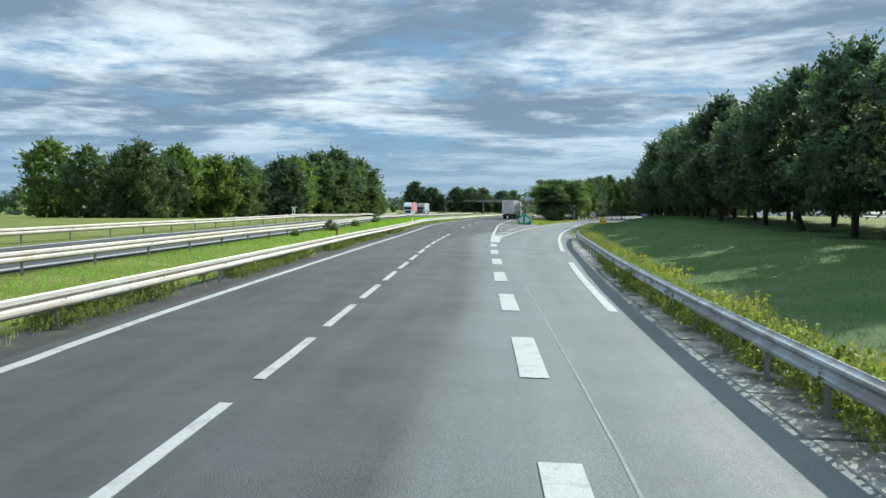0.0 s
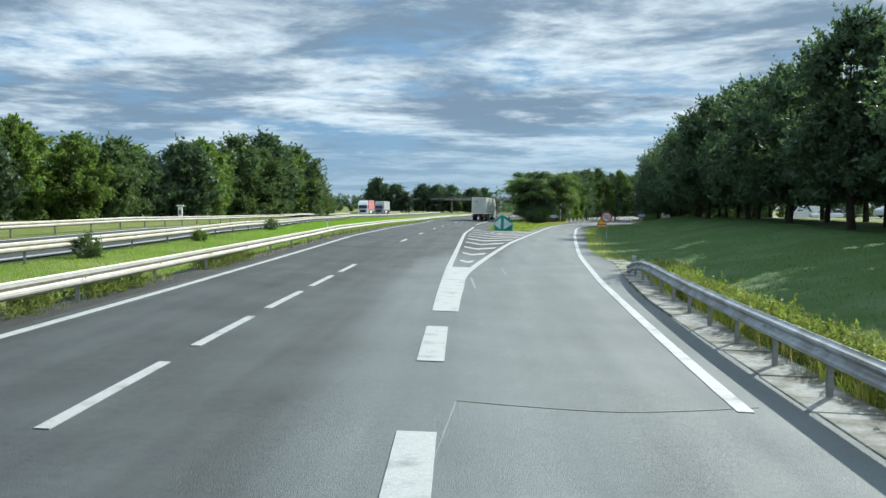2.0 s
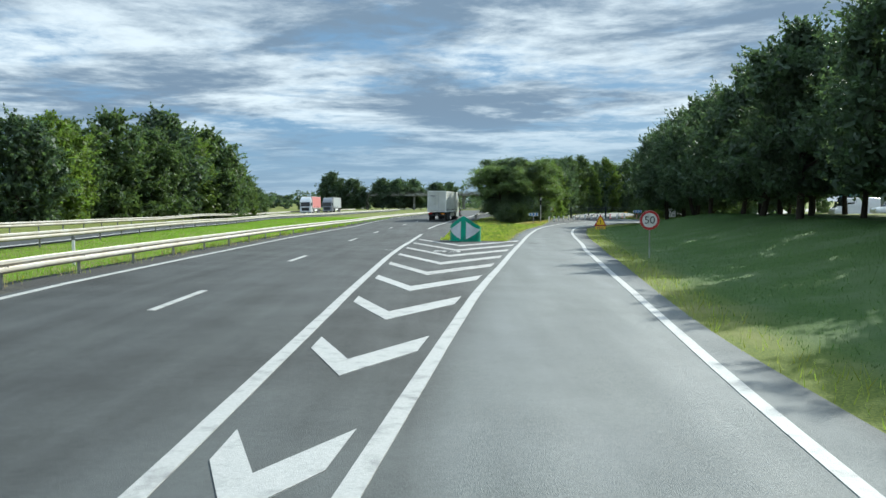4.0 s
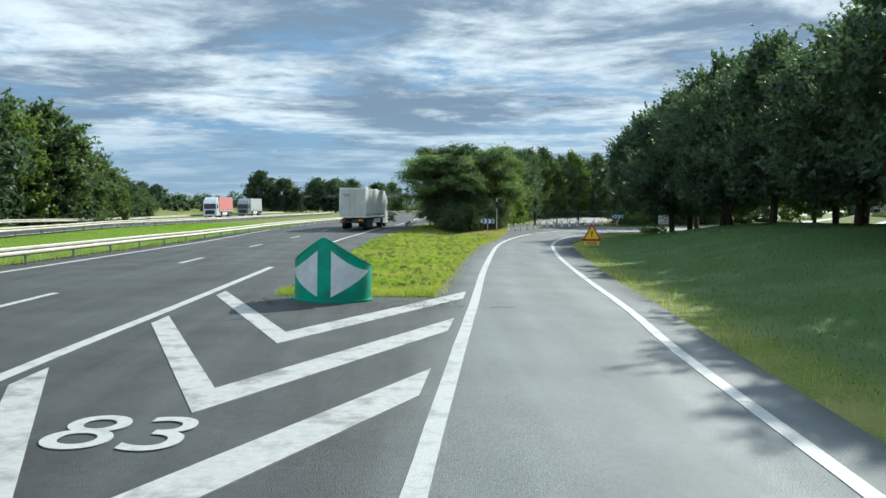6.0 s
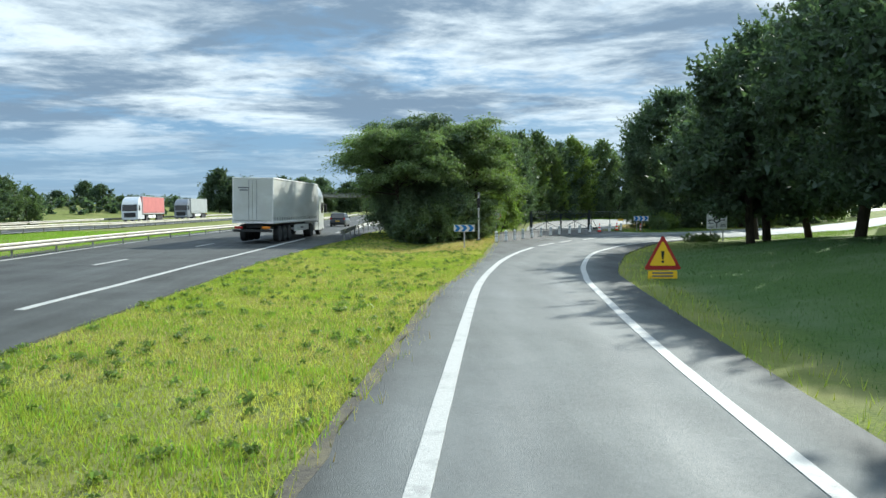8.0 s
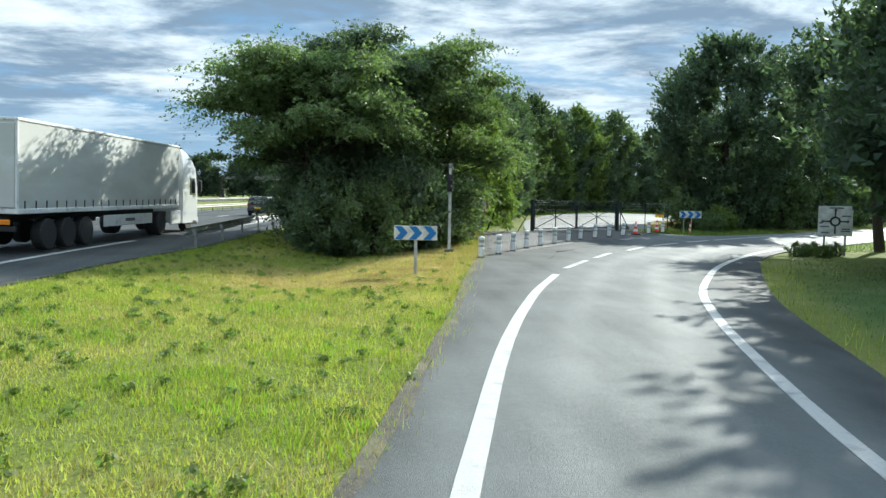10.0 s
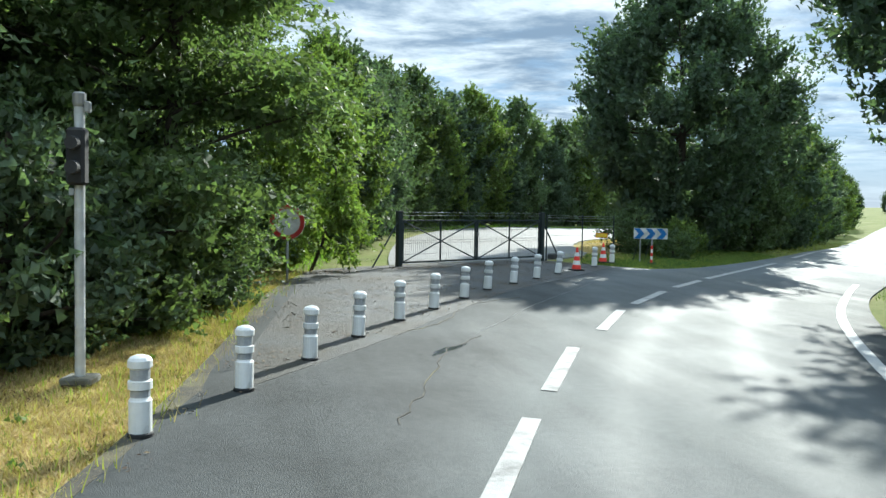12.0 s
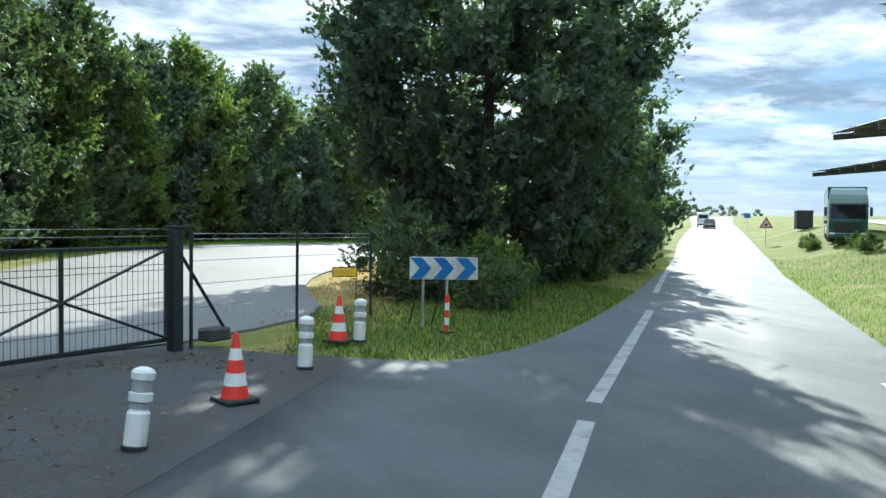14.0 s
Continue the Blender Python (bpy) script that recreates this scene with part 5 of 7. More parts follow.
def kilometre_post(x, y):
    r = root("emergency_call_post", pose(x, y, up_at(x, y), 0, 0, 10), "white roadside call post with a small roof beyond the far carriageway", "post")
    part("column", M().box((0, 0, 0.75), (0.42, 0.35, 1.5), ch=0.03), WHITE, r)
    part("roof", M().box((0, 0, 1.58), (0.78, 0.6, 0.14), ch=0.04), WHITE, r)
    part("panel", M().box((0, -0.18, 0.9), (0.26, 0.02, 0.5), ch=0.006), BAR_GREY, r)


kilometre_post(-29.6, 115.5)
for k, (x, y) in enumerate(((-8.0, 38.9), (-8.9, 86.0))):
    r = root("marker_post", pose(x, y, up_at(x, y), 0, 0, 0), "small white marker post with a brown top behind the rail" if k else "small dark red marker post behind the rail", "post")
    part("stake", M().box((0, 0, 0.35), (0.09, 0.06, 0.8), ch=0.015), WHITE if k else SIGN_RED, r)
    part("head", M().box((0, 0, 0.80), (0.11, 0.08, 0.16), ch=0.03), POST_STEEL, r)


def far_sign(x, y, turn, kind, face=None):
    r = root("road_sign", pose(x, y, up_at(x, y), 0, 0, turn), "small road sign on a thin post far along the side road", "traffic sign", "far road signs")
    sign_post(r, 2.3)
    pl = part("plate", M().box((0, -0.02, 2.0), kind, ch=0.006), face or SIGN_WHITE, r)
    part("text_bar", M().box((0, -0.045, 2.0), (kind[0] * 0.6, 0.006, 0.08), ch=0.001), BAR_GREY, pl)


far_sign(125.4, 256.4, -45, (0.9, 0.03, 0.7), SIGN_BLUE)
far_sign(136.0, 265.8, -45, (1.0, 0.03, 0.5))
far_sign(118.6, 264.0, -45, (0.8, 0.03, 0.8))

# ------------------------------------------------------------ trees


def leaf_cloud(centres, radii, count, size, rnd, shell=0.55, droop=0.3, flat=1.0, tri=True):
    """Many small folded leaves round the given clump centres."""
    centres, radii = np.asarray(centres, float), np.asarray(radii, float)
    w = radii ** 2
    idx = rnd.choice(len(centres), count, p=w / w.sum())
    d = rnd.normal(size=(count, 3))
    d /= np.linalg.norm(d, axis=1, keepdims=True)
    rr = radii[idx] * (shell + (1 - shell) * rnd.random_sample(count)) * (0.75 + 0.5 * rnd.random_sample(count))
    p = centres[idx] + d * rr[:, None] * np.array([1, 1, 0.8 * flat])
    p[:, 2] = np.maximum(p[:, 2], 0.08)
    nrm = d * 0.7 + rnd.normal(size=(count, 3)) * 0.55 + np.array([0, 0, 0.35])
    nrm /= np.linalg.norm(nrm, axis=1, keepdims=True)
    a = np.cross(nrm, rnd.normal(size=(count, 3)))
    a[:, 2] -= droop
    a -= nrm * np.sum(a * nrm, 1, keepdims=True)
    a /= np.linalg.norm(a, axis=1, keepdims=True) + 1e-9
    b = np.cross(nrm, a)
    s = size * (0.6 + 0.8 * rnd.random_sample(count))[:, None]
    if tri:
        v = np.stack([p - a * s, p + a * s * 0.7 + b * s * 0.62, p + a * s * 0.7 - b * s * 0.62], 1)
        return v.reshape(-1, 3), np.arange(count * 3).reshape(-1, 3)
    v = np.empty((count, 4, 3))
    v[:, 0], v[:, 2] = p - a * s, p + a * s
    fold = nrm * s * 0.18
    v[:, 1], v[:, 3] = p + b * s * 0.46 + fold, p - b * s * 0.46 + fold
    f = np.arange(count * 4).reshape(-1, 4)
    return v.reshape(-1, 3), f


def twig_cloud(centres, radii, count, size, rnd, axis_z=0.6, rise=0.8, reach=1.2, sag=0.0, flat=1.0, fuzz=0.13):
    """Leaves set along many short twigs that point out of the crown."""
    centres, radii = np.asarray(centres, float), np.asarray(radii, float)
    per = 13
    nt = max(8, count // per)
    w = radii ** 2
    idx = rnd.choice(len(centres), nt, p=w / w.sum())
    c, r = centres[idx], radii[idx]
    out = c * np.array([1, 1, 0.0])
    out /= np.linalg.norm(out, axis=1, keepdims=True) + 0.4
    d = out * 0.9 + np.array([0, 0, rise]) + rnd.normal(size=(nt, 3)) * np.array([0.48, 0.48, 0.48 * flat])
    d /= np.linalg.norm(d, axis=1, keepdims=True)
    p0 = c + rnd.normal(size=(nt, 3)) * r[:, None] * np.array([0.42, 0.42, 0.42 * flat])
    ln = r * reach * (0.55 + 0.9 * rnd.random_sample(nt))
    t = rnd.random_sample((nt, per)) ** 0.8
    p = p0[:, None, :] + d[:, None, :] * (ln[:, None] * t)[:, :, None]
    p[:, :, 2] -= sag * ln[:, None] * t ** 2
    p += rnd.normal(size=(nt, per, 3)) * np.array([1, 1, flat]) * (r[:, None] * fuzz * (1.15 - 0.85 * t))[:, :, None]
    p = p.reshape(-1, 3)
    p[:, 2] = np.maximum(p[:, 2], 0.08)
    n = len(p)
    a = np.repeat(d, per, axis=0) * 0.8 + rnd.normal(size=(n, 3)) * 0.55
    a[:, 2] -= sag * 0.8
    a /= np.linalg.norm(a, axis=1, keepdims=True) + 1e-9
    b = np.cross(a, rnd.normal(size=(n, 3)) + np.array([0, 0, 0.6]))
    b /= np.linalg.norm(b, axis=1, keepdims=True) + 1e-9
    s = size * (0.6 + 0.8 * rnd.random_sample(n))[:, None]
    v = np.stack([p + a * s * 1.15, p - a * s * 0.6 + b * s * 0.55, p - a * s * 0.6 - b * s * 0.55], 1)
    return v.reshape(-1, 3), np.arange(n * 3).reshape(-1, 3)


def foliage_of(cs, rs, leaves, size, rnd, rise=0.8, sag=0.0, fill=0.42, flat=1.0):
    """Inner leaf mass and outer twigs, joined."""
    k = int(leaves * fill)
    v1, f1 = leaf_cloud(np.asarray(cs) * np.array([0.93, 0.93, 0.985]), rs, k, size * 1.65, rnd, 0.2, 0.3, flat)
    v2, f2 = twig_cloud(cs, rs, leaves - k, size, rnd, rise=rise, sag=sag, flat=flat)
    return np.concatenate([v1, v2]), np.concatenate([f1, f2 + len(v1)])


def limb(m, p0, p1, r0, r1, rnd, bend=0.25, seg=4, n=7):
    p0, p1 = np.array(p0, float), np.array(p1, float)
    L = np.linalg.norm(p1 - p0)
    off = rnd.normal(size=3) * bend * L * 0.3
    prev, pr = p0, r0
    for k in range(1, seg + 1):
        t = k / seg
        q = p0 + (p1 - p0) * t + off * math.sin(math.pi * t)
        r = r0 + (r1 - r0) * t
        m.tube(prev, q, pr, r, n, caps=False)
        prev, pr = q, r


def tree_meshes(seed, height, spread, clear, leaves, size, leaf_mat, shape="round", limbs=9, clumps=60, clump_r=1.0, rise=0.7):
    """Trunk with limbs and a crown of leaf clumps; the crown starts at the height clear."""
    rnd = np.random.RandomState(seed)
    m = M()
    r0 = 0.018 * height + 0.05
    top = np.array([rnd.normal() * 0.3, rnd.normal() * 0.3, height * 0.86])
    limb(m, (0, 0, -0.3), top, r0, 0.03, rnd, 0.12, 7, 9)
    cs, rs = [], []
    ch = height - clear
    lobes = rnd.uniform(0.78, 1.16, 9)
    for k in range(clumps):
        t = (k + 0.5) / clumps
        zz = t + rnd.normal() * 0.03
        if shape == "round":
            prof = math.sqrt(max(0.02, 1 - (2 * zz - 0.86) ** 2)) if zz < 0.98 else 0.2
        elif shape == "cone":
            prof = min(1.0, (1 - zz) * 1.75 + 0.10) * (0.62 + 0.38 * min(1, zz * 4))
        elif shape == "dome":
            prof = (0.86 + 0.14 * min(1.0, zz * 3)) if zz < 0.36 else max(0.06, 1 - ((zz - 0.36) / 0.66) ** 2.7)
        elif shape == "vase":
            prof = min(1.0, 0.50 + 1.15 * zz) * (1.0 if zz < 0.55 else max(0.08, 1 - ((zz - 0.55) / 0.5) ** 2.2))
        elif shape == "column":
            prof = min(1.0, 0.80 + 0.3 * math.sin(zz * 9)) * min(1, (1.03 - zz) * 3.2) * (0.75 + 0.25 * min(1, zz * 3))
        else:
            prof = min(1.0, 0.45 + 0.9 * zz) * min(1, (1.04 - zz) * 3.0)
        a = k * 2.399963 + rnd.normal() * 0.35
        lobe = lobes[int((a % 6.2832) / 6.2832 * 9) % 9]
        rr = spread * prof * lobe * (0.22 + 0.78 * math.sqrt(rnd.random_sample()))
        c = np.array([rr * math.cos(a), rr * math.sin(a), clear + ch * min(0.97, max(0.02, zz))])
        cs.append(c)
        rs.append(clump_r * (0.65 + 0.7 * rnd.random_sample()) * (0.6 + 0.4 * prof))
    order = rnd.permutation(clumps)[:limbs * 3]
    for i, k in enumerate(order):
        c = cs[k]
        zf = max(0.12 * height, min(c[2] - 0.16 * np.hypot(c[0], c[1]) - 0.3, height * 0.8))
        f = zf / (height * 0.86)
        limb(m, top * f, c, max(0.02, r0 * (1 - f) * (0.55 if i < limbs else 0.28)), 0.012, rnd, 0.3, 4, 6)
    trunk = m.mesh("trunk", BARK, True)
    v, f = foliage_of(cs, rs, leaves, size, rnd, rise)
    return trunk, fast_mesh("crown", v, f, leaf_mat)


def plant(name, meshes, x, y, turn, s, label, category="tree", group="", squash=1.0, sink=0.05):
    r = root(name, pose(x, y, up_at(x, y) - sink, 0, 0, turn) @ Matrix.Diagonal((s, s, s * squash, 1)), label, category, group)
    part("trunk", meshes[0], None, r)
    part("crown", meshes[1], None, r)
    return r


T_PARK = [tree_meshes(11, 13.5, 5.6, 1.9, 29000, 0.155, LEAF_DARK, "round", 12, 210, 0.95), tree_meshes(12, 13.5, 5.2, 1.8, 29000, 0.155, LEAF_DARK, "round", 12, 200, 0.92),
          tree_meshes(13, 13.5, 5.0, 2.1, 28000, 0.155, LEAF_DARK, "column", 12, 200, 0.9)]
T_WOOD = [tree_meshes(21, 12, 4.4, 0.1, 13000, 0.20, LEAF_MID, "round", 8, 150, 0.95, 0.35), tree_meshes(22, 12, 4.6, 0.1, 13000, 0.20, LEAF_LIGHT, "dome", 8, 150, 0.9, 0.4),
          tree_meshes(23, 12, 4.8, 0.1, 13000, 0.20, LEAF_DARK, "dome", 8, 150, 0.95, 0.35), tree_meshes(24, 12, 4.3, 0.1, 13000, 0.20, LEAF_MID, "dome", 8, 150, 0.9, 0.5)]
T_ROW2 = tree_meshes(14, 12, 4.8, 2.3, 14000, 0.20, LEAF_DARK, "round", 8, 140, 0.98, 0.4)
T_BACK = [tree_meshes(31, 11, 3.3, 0.1, 26000, 0.115, LEAF_MID, "column", 9, 200, 0.62, 0.9), tree_meshes(32, 11.3, 3.3, 0.1, 26000, 0.115, LEAF_LIGHT, "dome", 9, 200, 0.62, 1.0),
          tree_meshes(33, 11, 3.5, 0.1, 26000, 0.115, LEAF_DARK, "dome", 9, 200, 0.64, 0.9)]
T_BIG = tree_meshes(41, 14.6, 6.0, 0.1, 80000, 0.12, LEAF_DARK, "vase", 16, 430, 0.72, 1.0)
T_EDGE = tree_meshes(42, 13.5, 4.7, 5.0, 26000, 0.13, LEAF_DARK, "round", 12, 190, 0.8)
T_FAR = [tree_meshes(51, 13, 5.6, 1.2, 17000, 0.24, LEAF_DARK, "dome", 5, 190, 1.1, 0.3), tree_meshes(52, 12, 5.8, 1.0, 17000, 0.24, LEAF_DARK, "dome", 5, 190, 1.1, 0.3)]
T_BUSH = [tree_meshes(61, 2.2, 1.5, 0.0, 7500, 0.052, LEAF_MID, "round", 3, 50, 0.34), tree_meshes(62, 1.6, 1.4, 0.0, 7000, 0.052, LEAF_LIGHT, "round", 3, 44, 0.32)]


def island_tree(seed, height, spread, leaves, mat, layers, low=0.10):
    """Feathery tree with flat layered sprays on long limbs."""
    rnd = np.random.RandomState(seed)
    m = M()
    r0 = 0.16
    top = np.array([0.3, 0.2, height * 0.88])
    limb(m, (0, 0, -0.3), top, r0, 0.04, rnd, 0.15, 6, 9)
    cs, rs = [], []
    for k in range(layers):
        a = k * 2.4 + rnd.normal() * 0.3
        zt = low + (0.96 - low) * (k + 0.5) / layers
        reach = spread * (0.55 + 0.45 * math.sin(math.pi * min(1, zt * 0.9 + 0.12))) * rnd.uniform(0.7, 1.15) * min(1.0, 0.45 + 1.3 * zt)
        z = height * zt
        tip = np.array([reach * math.cos(a), reach * math.sin(a), z + rnd.uniform(-0.3, 0.5)])
        limb(m, top * min(0.95, max(0.1, (z - reach * 0.25) / (height * 0.88))), tip, 0.05, 0.012, rnd, 0.35, 5, 6)
        for j in range(5):
            t = 0.35 + 0.65 * j / 4
            cs.append(tip * np.array([t, t, 1]) + rnd.normal(size=3) * np.array([0.45, 0.45, 0.22]))
            rs.append(0.55 + 0.5 * rnd.random_sample())
    trunk = m.mesh("trunk", BARK, True)
    v, f = foliage_of(cs, rs, leaves, 0.068, rnd, 0.06, 0.35, 0.36, 0.45)
    return trunk, fast_mesh("crown", v, f, mat)


T_ISLE = [island_tree(71, 8.0, 4.3, 78000, LEAF_ISLE, 36, 0.50), island_tree(72, 10.2, 3.5, 86000, LEAF_DEEP, 44), island_tree(73, 9.4, 3.3, 82000, LEAF_ISLE, 42)]
T_THICKET = [tree_meshes(63, 2.4, 1.6, 0.0, 15000, 0.045, LEAF_DEEP, "round", 4, 70, 0.34), tree_meshes(64, 2.0, 1.7, 0.0, 14000, 0.045, LEAF_ISLE, "round", 4, 64, 0.34)]

# trees on the island between motorway and exit road
plant("island_tree", T_ISLE[0], 11.4, 171.4, 40, 0.94, "feathery green tree with layered branches on the grass island", group="trees on the island")
plant("island_tree", T_ISLE[1], 13.4, 173.2, 150, 0.86, "tall dark green tree standing in a dense clump", group="trees on the island")
plant("island_tree", T_ISLE[2], 16.8, 174.4, 250, 0.92, "green tree with drooping sprays beside the bollards", group="trees on the island")
plant("island_tree", T_ISLE[1], 11.8, 179.0, 20, 0.86, "dark green tree at the back of the island clump", group="trees on the island")
plant("island_tree", T_ISLE[2], 14.6, 181.0, 140, 0.90, "dark leafy tree in the middle of the island clump", group="trees on the island")
plant("island_tree", T_ISLE[2], 18.0, 185.0, 80, 0.93, "green tree at the back of the island clump", group="trees on the island")
for k, (x, y, s) in enumerate(((12.5, 169.4, 1.1), (14.0, 168.9, 1.15), (15.3, 170.3, 1.25), (16.2, 172.3, 1.2), (17.0, 174.9, 1.2), (17.4, 177.8, 1.15), (17.9, 181.4, 1.15), (18.8, 184.4, 1.15), (13.2, 171.6, 1.5), (15.0, 173.2, 1.6))):
    plant("shrub", T_THICKET[k % 2], x, y, k * 77, s * 1.1, "dense dark green thicket under the island trees", "shrub", "shrubs under the trees")


def ivy_column(x, y):
    """Bright creeper hanging down the sunlit side of the clump."""
    rnd = np.random.RandomState(77)
    cs, rs = [], []
    for k in range(74):
        t = k / 73
        side = rnd.uniform(-1, 1)
        cs.append((1.25 * side * (1.0 - 0.25 * t) - 0.25 * t, -0.5 * side + 0.35 * rnd.normal() - 0.5 * (1 - t) * abs(side), 0.35 + 6.3 * t * (1 - 0.22 * abs(side))))
        rs.append(rnd.uniform(0.20, 0.50))
    v, f = foliage_of(cs, rs, 17000, 0.066, rnd, -0.1, 0.55, 0.2)
    r = root("creeper", pose(x, y, up_at(x, y)), "bright green creeper hanging down the edge of the tree clump", "creeper")
    m = M()
    limb(m, (0, 0, -0.1), (0.3, 0, 5.6), 0.05, 0.01, rnd, 0.2, 6, 6)
    part("stem", m, BARK, r)
    part("foliage", fast_mesh("foliage", v, f, LEAF_IVY), None, r)


ivy_column(20.6, 182.3)
# row behind the gate and lot
row = curve([(21.4, 191.0), (22.6, 194.8), (23.6, 199.5), (25.8, 205.0), (28.6, 210.4), (32.2, 214.6), (36.2, 218.6), (44.8, 226.0), (54.2, 233.6), (65, 242.4), (78, 253)], 3.6)
for k, (x, y) in enumerate(row):
    plant("hedge_tree", T_BACK[(k + k // 3) % 3], x, y, 61 * k, (0.80, 0.92, 0.98, 0.86, 1.02)[k % 5] * (0.84 if k < 5 else 0.95), "bushy green tree in the row behind the lot", group="tree row behind the lot")
# big dark trees along the side road
plant("roadside_tree", T_BIG, 41.4, 197.6, 0, 0.97, "large dense dark green tree at the corner of the side road", group="trees along the side road")
for k, (x, y, s) in enumerate(((47.4, 199.8, 0.66), (51.8, 203.5, 0.70), (56.6, 208.2, 0.64), (62.8, 214.0, 0.62), (69.9, 221.2, 0.56), (78.6, 229.6, 0.50), (89.4, 239.8, 0.44))):
    plant("roadside_tree", (T_BACK[0], T_BACK[2], T_BACK[1])[k % 3], x, y, 70 + 60 * k, s * 1.3, "dense green tree along the side road", group="trees along the side road")
for k, (x, y) in enumerate(((37.6, 191.2), (39.0, 193.3), (44.8, 198.0), (49.6, 202.0), (56.2, 208.4), (63.6, 215.2), (36.6, 193.2))):
    plant("shrub", T_BUSH[k % 2], x, y, 40 * k, 1.0 if k else 0.6, "dark green shrub at the foot of the roadside trees", "shrub", "roadside shrubs")
for x, y, s in ((167.0, 313.4, 0.46), (171.0, 317.0, 0.44), (175.5, 321.0, 0.46), (129, 284, 0.42)):
    plant("roadside_tree", T_FAR[0], x, y, 10, s, "round dark tree far along the side road")
# park trees on the bank
PARK = [(19.4, 21), (19.6, 32), (20.2, 43), (20.9, 53.5), (21.3, 64), (21.7, 74.5), (22.0, 85), (22.6, 95.5), (23.4, 105.5), (24.8, 115.5), (26.9, 125.5), (28.4, 134.5), (29.2, 143), (31.5, 150.8), (32.0, 160.2), (35.0, 165.2),
        (40.6, 170.6)]
for k, (x, y) in enumerate(PARK):
    plant("park_tree", T_PARK[k % 3], x + 0.6 * math.sin(k * 2.1), y, 83 * k, (0.98, 1.03, 0.95, 1.0)[k % 4] * (0.80 if k < 9 else 0.76 if k < 13 else 0.93 if k < 15 else 0.97), "tall dark green park tree on the grass bank",
          group="park tree row")
plant("park_tree", T_EDGE, 41.3, 179.0, 30, 1.0, "park tree with a high overhanging crown at the bend", group="park tree row")
for k, (x, y) in enumerate(((24.6, 27), (25.4, 38.8), (25.8, 50), (26, 61), (26.2, 71), (26.4, 81), (27.2, 91), (28.2, 101), (29.4, 111), (30.8, 121), (32.6, 130.5), (34.6, 139.5), (28.5, 33), (29.5, 44), (30, 61), (30.5, 72), (31, 83), (32, 95), (33.5, 106), (35, 117), (37, 128), (39.5, 139), (42.5, 149), (46, 159), (49, 168))):
    plant("park_tree", T_ROW2, x, y, 47 * k, 0.80 if k < 12 else 0.92, "tall dark green park tree in the second row", group="park tree row")
# wood on the far side of the motorway
WOOD = [(-50, 96), (-46.5, 101), (-45, 109), (-43.5, 115), (-42, 121), (-41, 127), (-40, 133), (-38.8, 139), (-37.6, 145), (-36.5, 151), (-35.4, 157), (-34.4, 163), (-33.4, 169), (-32.5, 175),
        (-31.4, 181), (-30.4, 186.5)]
for k, (x, y) in enumerate(WOOD):
    y -= 6.5 if k > 8 else 0.8 * k
    plant("wood_tree", T_WOOD[(k * 3 + k // 4) % 4], x - 0.8 + 1.4 * math.sin(k * 1.7), y, 59 * k, (0.95, 1.05, 0.9, 1.12, 1.0)[k % 5] * (0.79 if k < 9 else 0.94 + 0.035 * (k - 9)), "leafy green tree at the edge of the wood beyond the motorway",
          group="wood beyond the motorway")
    if k % 2 == 0:
        plant("wood_tree", T_WOOD[(k + 1) % 4], x - 7.5, y + 3, 31 * k, 0.85, "leafy green tree inside the wood beyond the motorway", group="wood beyond the motorway")
for k, (x, y, s) in enumerate(((-29.2, 191, 0.82), (-29.0, 196, 0.72), (-29.0, 201, 0.62), (-29.0, 206.5, 0.54), (-29.2, 212, 0.48), (-29.4, 218, 0.42), (-29.6, 225, 0.36))):
    plant("shrub", T_WOOD[(k + 2) % 4], x - 1.6, y - 7.5, 35 * k, s * 1.15, "bushy hedge beyond the opposite carriageway", "shrub", "hedge beyond the motorway")
# round trees by the flyover, and far ones
for k, (x, y, s) in enumerate(((-39, 392, 1.12), (-31, 396, 1.05), (-18.5, 398, 1.0), (-12, 402, 1.08), (-6, 408, 1.0), (4, 420, 1.0), (10, 430, 0.95), (-84, 372, 0.5), (-77, 376, 0.6), (-71, 372, 0.5))):
    plant("round_tree", T_FAR[k % 2], x, y, 60 * k, s, "round dark green tree by the flyover", group="round trees by the flyover")


def far_wood(name, x0, x1, y0, y1, n, h, label, seed):
    """A far belt of trees, one mass of leaf clumps."""
    rnd = np.random.RandomState(seed)
    cs, rs = [], []
    for k in range(n):
        x, y = rnd.uniform(x0, x1), rnd.uniform(y0, y1)
        hh = h * rnd.uniform(0.6, 1.15)
        z = up_at(x, y)
        for j in range(5):
            cs.append((x + rnd.normal() * 2.5, y + rnd.normal() * 2.5, z + hh * (0.12 + 0.2 * j)))
            rs.append(hh * 0.26)
    v, f = leaf_cloud(cs, rs, n * 110, 0.9, rnd, 0.5)
    tagged(new(name, fast_mesh(name, v, f, LEAF_DARK)), label, "woodland", kind="stuff")


far_wood("far_wood", -420, 60, 640, 760, 330, 11, "distant dark belt of trees on the horizon", 1)
far_wood("far_wood", -150, -76, 150, 330, 46, 6, "distant hedge of trees beyond the fields", 2)
far_wood("far_wood", 20, 110, 430, 520, 60, 12, "distant belt of trees behind the flyover", 3)
far_wood("far_wood", 330, 520, 540, 700, 50, 7, "distant low trees beyond the side road", 4)
far_wood("far_scrub", -120, -44, 300, 360, 60, 2.4, "low scrub and bushes on the grassy slope", 6)
far_wood("far_hedge", -160, -30, 430, 470, 90, 5, "dark hedge behind the slope beyond the motorway", 7)
far_wood("far_wood", 70, 130, 20, 220, 60, 10, "trees beyond the car park", 5)

# ------------------------------------------------------------ grass


